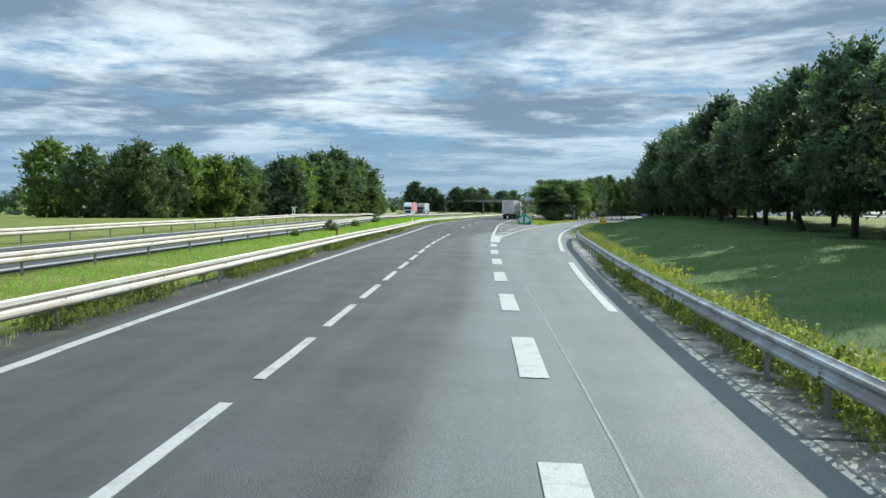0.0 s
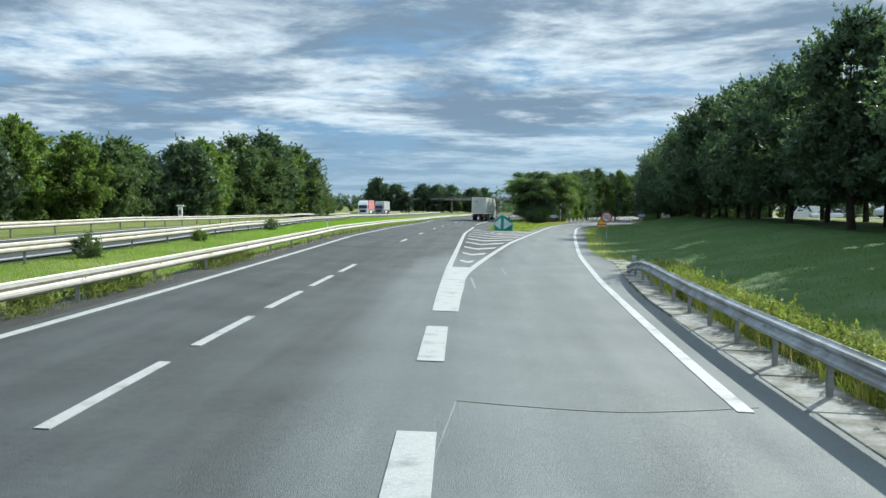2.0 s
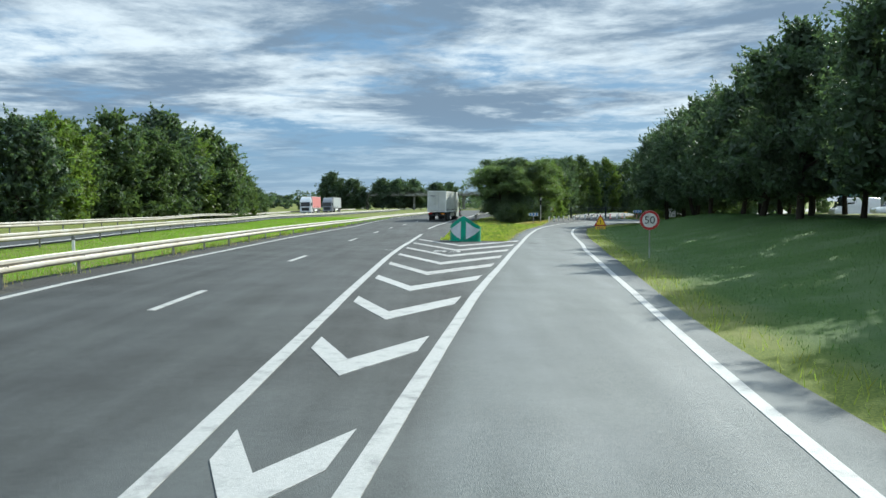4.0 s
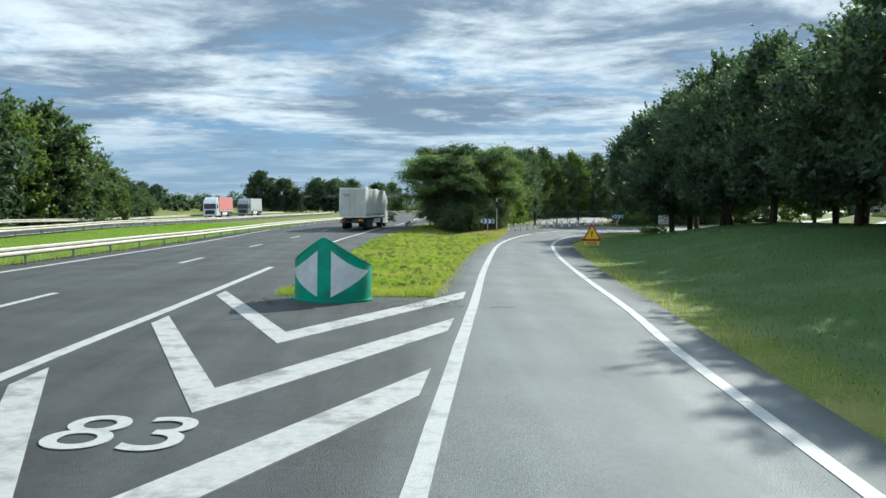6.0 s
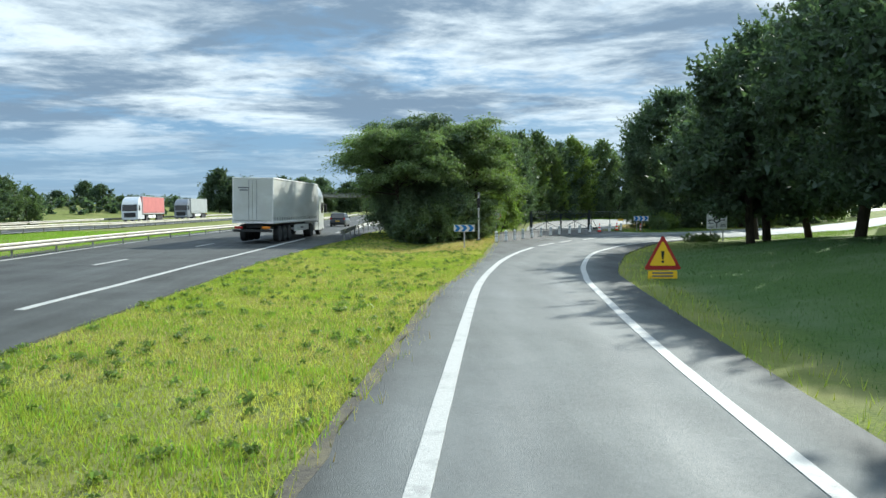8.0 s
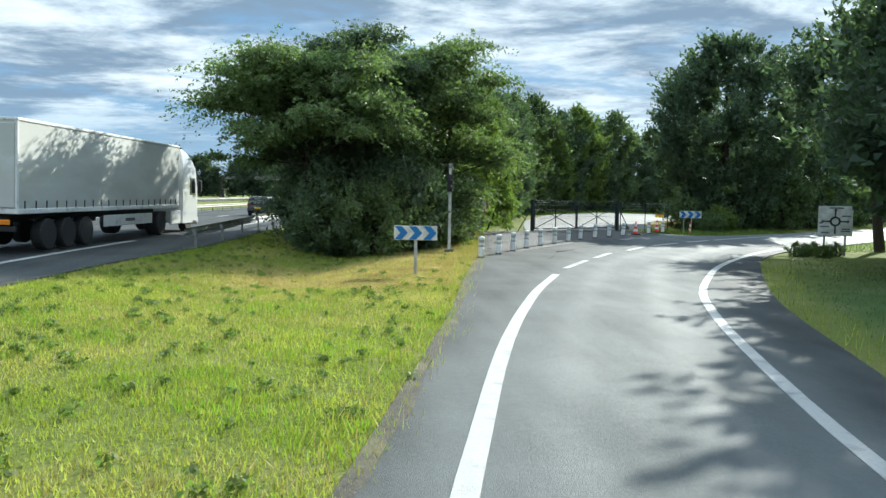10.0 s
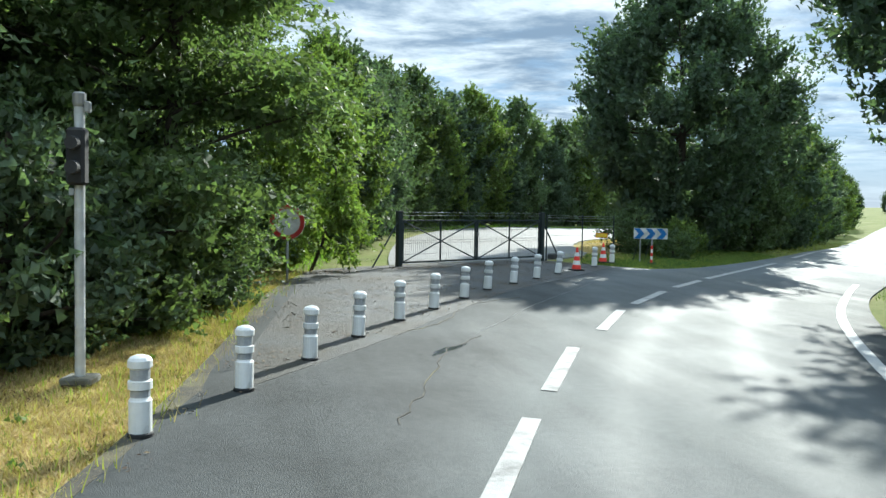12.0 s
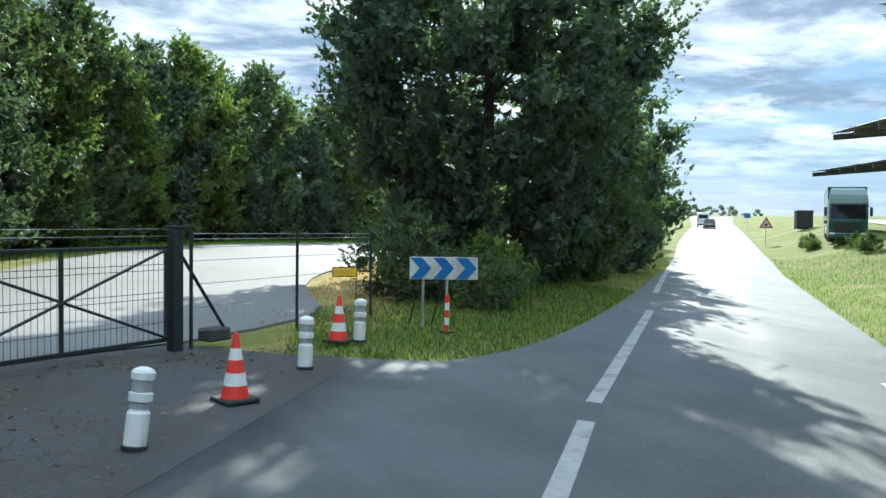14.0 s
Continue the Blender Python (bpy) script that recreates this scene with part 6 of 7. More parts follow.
def blades(name, pts, h, w, mat, label, seed, lean=0.45, tuft=1, category="grass", spread=0.06, fixed_z=None):
    """Grass blades, each a narrow bent triangle pair, on the given points."""
    rnd = np.random.RandomState(seed)
    pts = np.repeat(np.asarray(pts, float), tuft, axis=0)
    n = len(pts)
    pts = pts + rnd.normal(size=(n, 2)) * spread
    z = land(pts[:, 0], pts[:, 1]) - 0.055
    a = rnd.uniform(0, 2 * np.pi, n)
    hh = h * (0.5 + rnd.random_sample(n))
    ww = w * (0.6 + 0.8 * rnd.random_sample(n))
    ln = lean * hh * rnd.random_sample(n)
    b = rnd.uniform(0, 2 * np.pi, n)
    dx, dy = np.cos(a) * ww / 2, np.sin(a) * ww / 2
    lx, ly = np.cos(b) * ln, np.sin(b) * ln
    v = np.empty((n, 3, 3))
    v[:, 0] = np.stack([pts[:, 0] - dx, pts[:, 1] - dy, z], 1)
    v[:, 1] = np.stack([pts[:, 0] + dx, pts[:, 1] + dy, z], 1)
    v[:, 2] = np.stack([pts[:, 0] + lx, pts[:, 1] + ly, z + hh], 1)
    tagged(new(name, fast_mesh(name, v.reshape(-1, 3), np.arange(n * 3).reshape(-1, 3), mat)), label, category, kind="stuff")


def scatter(n, x0, x1, y0, y1, keep, seed):
    rnd = np.random.RandomState(seed)
    p = np.stack([rnd.uniform(x0, x1, n), rnd.uniform(y0, y1, n)], 1)
    return p[keep(p[:, 0], p[:, 1])]


def edge_x(y):
    return np.interp(y, EDGE_Y, EDGE_X)


def il(y):
    return np.interp(y, island_left[:, 1], island_left[:, 0])


def ir(y):
    return np.interp(y, island_right[:, 1], island_right[:, 0])


def patchy(x, y, s, a, b):
    """A soft random field from 0 to 1 out of a few waves."""
    f = np.sin(x * s + 1.3 * np.sin(y * s * 0.7 + a)) + np.sin(y * s * 1.1 + b + 1.7 * np.sin(x * s * 0.6)) + 0.6 * np.sin((x + y) * s * 2.3 + a * b)
    return np.clip(f / 3.2 + 0.5, 0, 1)


isl = scatter(860000, 2.5, 21, 110, 182, lambda x, y: (x > il(y) + 0.05) & (x < ir(y) - 0.05), 1)
dz = dry_zone(isl[:, 0], isl[:, 1])
rr = np.random.RandomState(3).random_sample(len(isl))
near_isl = isl[(rr > dz * 0.80)]
front = scatter(9000, 2.7, 7.0, 109.9, 111.2, lambda x, y: (x > 2.9) & (x < 6.8), 41)
blades("island_tufts", front[patchy(front[:, 0], front[:, 1], 2.4, 0.3, 0.8) > 0.35], 0.17, 0.016, BLADE, "thick green tufts at the nose of the island", 42, lean=1.0)
pt = patchy(near_isl[:, 0], near_isl[:, 1], 1.7, 0.4, 2.0)
blades("island_grass", near_isl, 0.060, 0.016, BLADE, "sunlit green grass of the island", 4, lean=0.9)
pq = patchy(near_isl[:, 0], near_isl[:, 1], 0.55, 1.4, 0.3)
blades("dry_grass", near_isl[(pq < 0.2 + 0.4 * ease((near_isl[:, 1] - 118) / 18))][::4], 0.075, 0.015, BLADE_DRY, "yellowed blades among the island grass", 43, lean=1.0)
blades("island_tufts", near_isl[(pt > 0.45) & (pq > 0.5)][::5], 0.10, 0.014, BLADE, "longer grass patches of the island", 44, lean=0.8, tuft=2, spread=0.1)
blades("island_tufts", near_isl[pt > 0.70][::9], 0.11, 0.014, BLADE_RICH, "taller bright grass tufts of the island", 5, tuft=2)
tuft_zone = isl[(dz > 0.25) & (patchy(isl[:, 0], isl[:, 1], 1.9, 0.8, 0.2) > 0.62)]
blades("island_tufts", tuft_zone[::5], 0.07, 0.015, BLADE_VERGE, "green clumps left in the straw-coloured grass", 49, lean=1.0)
bare = isl[(dz > 0.45) & (patchy(isl[:, 0], isl[:, 1], 2.7, 1.9, 0.6) < 0.16)]
blades("dead_grass", bare[::2], 0.045, 0.022, BLADE_DEAD, "flattened brown dead grass on worn soil", 50, lean=2.2)
blades("dry_grass", isl[(rr < dz * 0.8)], 0.06, 0.016, BLADE_DRY, "dry straw-coloured grass on bare soil", 6, lean=1.8, tuft=3, spread=0.05)
edge_strip = scatter(70000, 5, 21, 110, 182, lambda x, y: (x > ir(y) - 0.7) & (x < ir(y) + 0.02 + 0.3 * patchy(x, y, 2.6, 0.3, 1.1) ** 2), 7)
blades("verge_grass", edge_strip[::2], 0.16, 0.015, BLADE_DRY, "dry grass fringe along the asphalt edge", 8, lean=0.9)
blades("verge_grass", edge_strip[1::2], 0.22, 0.015, BLADE, "ragged green grass fringe along the asphalt edge", 9, lean=0.7)
wk = near_isl[::340]
wk_r = np.random.RandomState(50)
wk_c = np.column_stack([wk, land(wk[:, 0], wk[:, 1]) + 0.03])
wk_v, wk_f = leaf_cloud(wk_c, 0.06 + 0.10 * wk_r.random_sample(len(wk_c)), len(wk_c) * 26, 0.034, wk_r, 0.3, 0.0, 0.6)
tagged(new("weed_rosettes", fast_mesh("weed_rosettes", wk_v, wk_f, LEAF_LIGHT)), "broad-leaved weeds dotted through the island grass", "weed", kind="stuff")
med = scatter(230000, -18, -4, 10, 190, lambda x, y: (x > line_x(rail_2, y) - 0.4) & (x < line_x(rail_1, y) - 0.3), 11)
blades("median_grass", med, 0.075, 0.022, BLADE_RICH, "bright mown grass of the central reservation", 12)
wd = scatter(30000, -10, -4, 2, 140, lambda x, y: (x > line_x(rail_1, y) - 0.75) & (x < line_x(rail_1, y) + 0.12), 13)
blades("rail_weeds", wd[patchy(wd[:, 0], wd[:, 1], 1.1, 0.2, 0.9) > 0.35], 0.26, 0.016, BLADE, "weeds under the central guard rail", 14, lean=0.8)
blades("rail_weeds", wd[patchy(wd[:, 0], wd[:, 1], 1.3, 2.2, 1.9) > 0.62][::2], 0.34, 0.018, BLADE_DRY, "dry stalks under the central guard rail", 15, lean=0.6)
fl = wd[patchy(wd[:, 0], wd[:, 1], 0.8, 1.2, 0.4) > 0.72][::14]


def flowers(name, pts, h, size, label, seed):
    rnd = np.random.RandomState(seed)
    c = np.column_stack([pts, land(pts[:, 0], pts[:, 1]) + h * (0.5 + rnd.random_sample(len(pts)))])
    v, f = leaf_cloud(c, np.full(len(c), 0.06), len(c) * 7, size, rnd, 0.2, 0.0)
    tagged(new(name, fast_mesh(name, v, f, FLOWER)), label, "wild flower", kind="stuff")


lw = scatter(16000, -9, -6, 2, 60, lambda x, y: (x > line_x(rail_1, y) - 0.6) & (x < line_x(rail_1, y) + 0.22) & (patchy(x, y, 0.8, 0.5, 1.7) > np.interp(y, [2, 30, 60], [0.30, 0.45, 0.7])), 80)
lw_r = np.random.RandomState(81)
lw_c = np.concatenate([np.column_stack([lw + lw_r.normal(size=lw.shape) * 0.05, land(lw[:, 0], lw[:, 1]) + h]) for h in (0.05, 0.14)])
lw_v, lw_f = twig_cloud(lw_c, 0.07 + 0.08 * lw_r.random_sample(len(lw_c)), len(lw_c) * 12, 0.028, lw_r, rise=1.2, reach=1.3)
tagged(new("rail_weeds", fast_mesh("rail_weeds", lw_v, lw_f, LEAF_WEED)), "leafy green and yellow weeds under the motorway rail", "weed", kind="stuff")
flowers("wild_flowers", fl, 0.22, 0.018, "small yellow wild flowers under the rail", 16)
rw_ = scatter(130000, 2.5, 12, 0, 62, lambda x, y: (x > edge_x(y) + 0.72) & (x < edge_x(y) + 1.9 + 0.5 * np.sin(y * 0.9)), 17)
blades("rail_weeds", rw_[patchy(rw_[:, 0], rw_[:, 1], 1.0, 0.7, 0.1) > 0.25], 0.36, 0.018, BLADE, "tall weeds round the exit guard rail", 18, lean=0.7)
blades("rail_weeds", rw_[::5], 0.5, 0.012, BLADE_DRY, "dry seed stalks round the exit guard rail", 19, lean=0.35)
flowers("wild_flowers", rw_[patchy(rw_[:, 0], rw_[:, 1], 0.7, 0.3, 1.4) > 0.45][::6], 0.36, 0.024, "masses of yellow wild flowers along the exit rail", 20)
wc = scatter(62000, 2.5, 12, 0, 58, lambda x, y: (x > edge_x(y) + np.interp(y, [27, 40], [0.14, 0.80]) + 0.22 * patchy(x, y, 1.6, 0.5, 0.9)) & (x < edge_x(y) + np.interp(y, [27, 40], [1.1, 1.6])), 60)
wc_r = np.random.RandomState(61)
wc_z = land(wc[:, 0], wc[:, 1])
wc_c = np.concatenate([np.column_stack([wc + wc_r.normal(size=wc.shape) * 0.06, wc_z + h]) for h in (0.08, 0.22, 0.36)])
wc_v, wc_f = twig_cloud(wc_c * np.array([1, 1, 1]), 0.10 + 0.10 * wc_r.random_sample(len(wc_c)), len(wc_c) * 11, 0.036, wc_r, rise=1.4, reach=1.3)
tagged(new("rail_weeds", fast_mesh("rail_weeds", wc_v, wc_f, LEAF_WEED)), "bushy flowering weeds growing through the exit rail", "weed", kind="stuff")
flowers("wild_flowers", wc[(patchy(wc[:, 0], wc[:, 1], 0.9, 0.3, 1.4) > 0.4) & (wc[:, 1] < 36)][::5], 0.42, 0.024, "yellow flower heads above the rail weeds", 62)
rv = scatter(60000, 4, 30, 58, 185, lambda x, y: (x > edge_x(y) - 0.05) & (x < edge_x(y) + 1.1), 21)
blades("verge_grass", rv, 0.20, 0.016, BLADE, "ragged grass fringe beside the exit road", 22, lean=0.7)
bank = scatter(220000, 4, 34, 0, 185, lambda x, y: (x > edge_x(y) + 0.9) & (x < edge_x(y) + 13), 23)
blades("bank_grass", bank, 0.06, 0.018, BLADE_SHADED, "grass of the bank under the park trees, shade put into its colour", 24)
br = scatter(60000, 33, 75, 178, 226, lambda x, y: (x > edge_x(y) + 0.05) & (x < edge_x(y) + 9), 25)
blades("verge_grass", br, 0.14, 0.026, BLADE_VERGE, "green grass beside the side road", 26)
lp = scatter(70000, 30, 66, 184, 216, lambda x, y: (y > np.interp(x, far_left[:, 0], far_left[:, 1]) + 0.05) & (y < np.interp(x, far_left[:, 0], far_left[:, 1]) + 5.5) & (x > 31.2), 27)
cg = scatter(130000, 31, 46, 184.5, 200, lambda x, y: (y > np.interp(x, far_left[:, 0], far_left[:, 1]) + 0.03) & (y < np.interp(x, far_left[:, 0], far_left[:, 1]) + 6) & (x > 31.2 + 0.5 * (y - 187)), 70)
blades("corner_grass", cg[::2], 0.10, 0.018, BLADE_SHADED, "short scrubby grass at the corner", 71, lean=1.0)
blades("corner_grass", cg[1::4], 0.09, 0.018, BLADE, "yellower blades in the corner grass", 72, lean=1.1)
blades("corner_grass", lp[::2], 0.11, 0.02, BLADE, "grass round the corner chevron board", 28)
dryp = lp[(dry_zone(lp[:, 0], lp[:, 1]) > 0.3)]
dryp = np.concatenate([dryp, scatter(60000, 33, 48, 189.5, 209.5, lambda x, y: (dry_zone(x, y) > 0.25) & (x > np.interp(y, [190.8, 194.5, 201, 212], [33.5, 34.3, 38.1, 50.1])), 73)])
blades("corner_grass", dryp, 0.07, 0.02, BLADE_DRY, "dry yellow grass beside the lot", 29)
hs = scatter(90000, 20, 60, 182, 240, lambda x, y: (np.abs(y - np.interp(x, [20.4, 22.6, 23.6, 25.8, 28.6, 36.2, 49.4, 60], [183, 192, 197.5, 202.2, 207.5, 214.8, 226.0, 234.6])) < 1.7), 30)
blades("verge_grass", hs, 0.2, 0.026, BLADE_RICH, "bright grass strip at the foot of the tree row", 31)
lit = scatter(22000, 18, 34, 166, 187, lambda x, y: (x > ir(y) + 0.1) & (y > 1.35 * (x - 18.6) + 168.9) & (y < 187), 32)
lit = lit[patchy(lit[:, 0], lit[:, 1], 2.1, 0.6, 0.2) > 0.52]


def litter(name, pts, size, label, seed):
    rnd = np.random.RandomState(seed)
    n = len(pts)
    c = np.column_stack([pts, plane(pts[:, 0], pts[:, 1]) + 0.012])
    a = rnd.uniform(0, 6.28, n)
    s = size * (0.4 + rnd.random_sample(n))
    d1 = np.stack([np.cos(a) * s, np.sin(a) * s, rnd.uniform(-0.2, 0.5, n) * s], 1)
    d2 = np.stack([-np.sin(a) * s * 0.5, np.cos(a) * s * 0.5, rnd.uniform(-0.2, 0.5, n) * s], 1)
    v = np.stack([c - d1, c - d2, c + d1, c + d2], 1).reshape(-1, 3)
    v[:, 2] = np.maximum(v[:, 2], plane(v[:, 0], v[:, 1]) + 0.012)
    tagged(new(name, fast_mesh(name, v, np.arange(n * 4).reshape(-1, 4), STONE)), label, "litter", kind="stuff")


bol_line = np.array(BOL)
bl = scatter(26000, 16.5, 33, 165, 188, lambda x, y: np.abs(x - np.interp(y, bol_line[:, 1], bol_line[:, 0]) + 0.12) < 0.32, 45)
bl = bl[patchy(bl[:, 0], bl[:, 1], 3.1, 0.2, 0.5) > 0.42][::2]
litter("leaf_litter", bl, 0.022, "soil crumbs and dry leaves along the bollards", 46)
gl = scatter(14000, 20, 31, 180, 187, lambda x, y: np.abs(y - np.interp(x, [20.5, 23.3, 29.7], [181.6, 183.0, 186.6]) + 0.35) < 0.5, 47)
litter("leaf_litter", gl[patchy(gl[:, 0], gl[:, 1], 1.9, 0.9, 0.5) > 0.5], 0.035, "twigs and leaves swept against the gate", 48)
md = scatter(2600, 2.4, 7.4, 106.2, 110.2, lambda x, y: (y > 107.2 + 0.25 * (x - 4.4)) & (np.hypot(x - 4.2, y - 108.75) > 1.05), 63)
litter("leaf_litter", md[patchy(md[:, 0], md[:, 1], 2.0, 0.4, 1.3) > 0.5], 0.03, "dirt and dry leaves round the nose marker", 64)
litter("leaf_litter", lit, 0.03, "brown leaf litter on the blocked road", 33)
for k, (x, y, s) in enumerate(((-13.7, 58, 0.36), (-13.4, 70, 0.32), (-13.5, 88, 0.36), (-13.6, 47, 0.22))):
    plant("shrub", T_BUSH[k % 2], line_x(rail_2, y) + 0.45, y, 50 * k, s, "small green bush growing at the central rail", "shrub", "bushes at the central rail")
for k, (x, y, s) in enumerate(((75.6, 206.6, 0.42), (73.9, 205.0, 0.46), (72.5, 203.7, 0.50), (80.3, 213.0, 0.46), (81.8, 214.3, 0.52), (84.0, 216.6, 0.3))):
    plant("shrub", T_BUSH[k % 2], x, y, 50 * k, s, "low planted shrub beside the lorry park", "shrub", "shrubs by the lorry park")

for k, (x, y, s) in enumerate(((33.3, 173.6, 0.30), (34.2, 174.3, 0.33), (35.1, 175.2, 0.28), (34.3, 173.0, 0.34), (35.6, 174.2, 0.30))):
    plant("shrub", T_BUSH[k % 2], x, y, 55 * k, s, "low leafy weeds on the verge beside the direction sign", "shrub", "weeds by the direction sign")

# ------------------------------------------------------------ vehicles


def wheel(parent, x, y, rad, wid, side):
    w = part("wheel", M().lathe([(rad * 0.62, -wid / 2), (rad * 0.94, -wid / 2), (rad, -wid * 0.36), (rad, wid * 0.36), (rad * 0.94, wid / 2), (rad * 0.62, wid / 2)], 24, (0, 0, 0), "x"), RUBBER, parent)
    w.matrix_basis = pose(x, y, rad)
    s = side
    part("rim", M().lathe([(rad * 0.62, s * wid * 0.40), (rad * 0.56, s * wid * 0.30), (rad * 0.30, s * wid * 0.22), (rad * 0.22, s * wid * 0.42), (0.01, s * wid * 0.44)], 20, (0, 0, 0), "x"), RIM, w)
    return w


def lorry(m, label, cab_mat, box_mat, frame_mat=None):
    """Tractor unit with a curtain-sided semitrailer; the front points along +y, the nose at y = 0."""
    r = root("lorry", m, label, "lorry", "lorries")
    cab = part("cab", M().loft([[(x, y, z) for x, y in ((-1.22, y1), (1.22, y1), (1.25, y1 - 0.25), (1.25, -2.2), (-1.25, -2.2), (-1.25, y1 - 0.25))] for z, y1 in
                                ((0.42, -0.02), (0.9, 0.0), (1.5, -0.02), (2.1, -0.10), (2.75, -0.26), (3.05, -0.42))]), cab_mat, r)
    part("roof_fairing", M().loft([[(x, y, z) for x, y in ((-w, y1), (w, y1), (w, -2.15), (-w, -2.15))] for z, y1, w in ((3.04, -0.44, 1.22), (3.35, -0.75, 1.18), (3.7, -1.35, 1.12), (3.86, -1.9, 1.06))]), cab_mat, cab)
    part("windscreen", M().loft([[(-1.1, -0.02, 1.68), (1.1, -0.02, 1.68), (1.1, -0.08, 1.68), (-1.1, -0.08, 1.68)], [(-1.08, -0.18, 2.65), (1.08, -0.18, 2.65), (1.08, -0.30, 2.65), (-1.08, -0.30, 2.65)]]), GLASS_DARK, cab)
    part("grille", M().box((0, 0.012, 1.08), (1.7, 0.06, 0.72), ch=0.02), CHASSIS, cab)
    part("bumper", M().box((0, 0.02, 0.50), (2.46, 0.22, 0.36), ch=0.05), cab_mat, cab)
    for s in (-1, 1):
        part("headlight", M().box((s * 0.98, 0.08, 0.62), (0.34, 0.12, 0.16), ch=0.03), LAMP_CLEAR, cab)
        part("side_window", M().plate([(-0.45, 1.75), (-1.25, 1.75), (-1.25, 2.55), (-0.62, 2.55)], -0.01, 0.01), GLASS_DARK, cab).matrix_basis = pose(s * 1.255, 0, 0, 0, 0, 90)
        mi = part("mirror", M().box((s * 1.42, -0.32, 2.15), (0.18, 0.16, 0.62), ch=0.04), CHASSIS, cab)
        part("mirror_arm", M().tube((s * 1.25, -0.3, 2.55), (s * 1.42, -0.32, 2.45), 0.02, n=6), CHASSIS, mi)
        part("side_fairing", M().box((s * 1.16, -3.0, 0.72), (0.12, 1.25, 0.62), ch=0.04), cab_mat, r)
        part("step", M().box((s * 1.18, -0.55, 0.45), (0.16, 0.5, 0.14), ch=0.02), CHASSIS, cab)
    part("chassis", M().box((0, -3.4, 0.82), (0.9, 4.6, 0.26), ch=0.02).box((0, -10.0, 1.0), (1.1, 12.0, 0.24), ch=0.02), CHASSIS, r)
    box = part("trailer_body", M().box((0, -9.6, 2.60), (2.50, 13.6, 2.62), ch=0.03), box_mat, r, "curtain side")
    part("roof_rail", M().box((0, -9.6, 3.93), (2.56, 13.64, 0.10), ch=0.02), frame_mat or WHITE, box)
    part("side_rail", M().box((0, -9.6, 1.24), (2.55, 13.62, 0.16), ch=0.02), frame_mat or WHITE, box)
    buckle = M().box((0, 0, 0), (0.02, 0.05, 0.20), ch=0.004).box((0, 0, -0.16), (0.012, 0.03, 0.14), ch=0.002).mesh("buckle", CHASSIS)
    for s in (-1, 1):
        for k in range(21):
            part("buckle", buckle, None, box).matrix_basis = pose(s * 1.262, -3.2 - 0.64 * k, 1.45)
        for y in (-2.84, -16.36):
            part("corner_post", M().box((s * 1.22, y, 2.6), (0.08, 0.10, 2.6), ch=0.01), frame_mat or WHITE, box)
        part("side_guard", M().box((s * 1.2, -8.2, 0.78), (0.05, 4.6, 0.42), ch=0.01), WHITE, r, "white side guard")
        part("guard_bar", M().box((s * 1.228, -8.2, 0.78), (0.008, 0.9, 0.12), ch=0.002), BAR_GREY, r)
        for y in (-11.9, -13.2, -14.5):
            wheel(r, s * 1.05, y, 0.50, 0.36, s)
        wheel(r, s * 1.03, -1.25, 0.50, 0.34, s)
        wheel(r, s * 0.98, -4.9, 0.50, 0.56, s)
        part("mudguard", M().loft([[(s * 1.02 + dx, -13.2 - 2.05 * math.cos(a), 0.98 + 0.12 * math.sin(a)) for dx, a in ((-0.2, a0), (0.2, a0), (0.2, a0 + 0.01), (-0.2, a0 + 0.01))] for a0 in (0.0, 0.8, 1.57, 2.3, 3.13)]), CHASSIS, r)
        part("tail_lamp", M().box((s * 0.85, -16.52, 0.92), (0.5, 0.06, 0.16), ch=0.02), LAMP_AMBER if s > 0 else LAMP_RED, r)
    for s in (-0.6, 0.6):
        part("rear_door", M().box((s, -16.42, 2.58), (1.16, 0.05, 2.46), ch=0.01), box_mat if box_mat is not TARP_RED else WHITE, box, "white rear door")
        part("locking_bar", M().tube((s * 0.4, -16.46, 1.4), (s * 0.4, -16.46, 3.8), 0.018, n=6), GALV, box)
    part("rear_bumper", M().box((0, -16.4, 0.72), (2.4, 0.12, 0.16), ch=0.02), CHASSIS, r)
    for z, w in ((3.35, 0.7), (3.2, 0.5)):
        part("text_bar", M().box((-0.55, -16.452, z), (w, 0.006, 0.07), ch=0.001), BAR_GREY, box)
    return r


def on_road(x, y, turn):
    return pose(x, y, float(plane(x, y)) + 0.01, 0, 1.2, turn)


lorry(on_road(4.98, 178.7, -8.0) @ Matrix.Diagonal((0.95, 0.95, 0.95, 1)), "white curtain-sided lorry with a white cab on the motorway", CAR_WHITE, TARP, WHITE)
lorry(on_road(-26.4, 243, 180), "white lorry with a red curtain-sided trailer on the opposite carriageway", CAR_WHITE, TARP_RED, TARP_GREY)
lorry(on_road(-25.4, 273, 178), "lorry with a pale grey trailer on the opposite carriageway", CAR_GREY, TARP_GREY, TARP_GREY)
lorry(pose(78.8, 209.3, up_at(78.8, 209.3) + 0.03, 0, 0, 126), "dark green lorry parked beside the side road", CAR_GREEN, CAR_GREEN, CAR_GREEN)


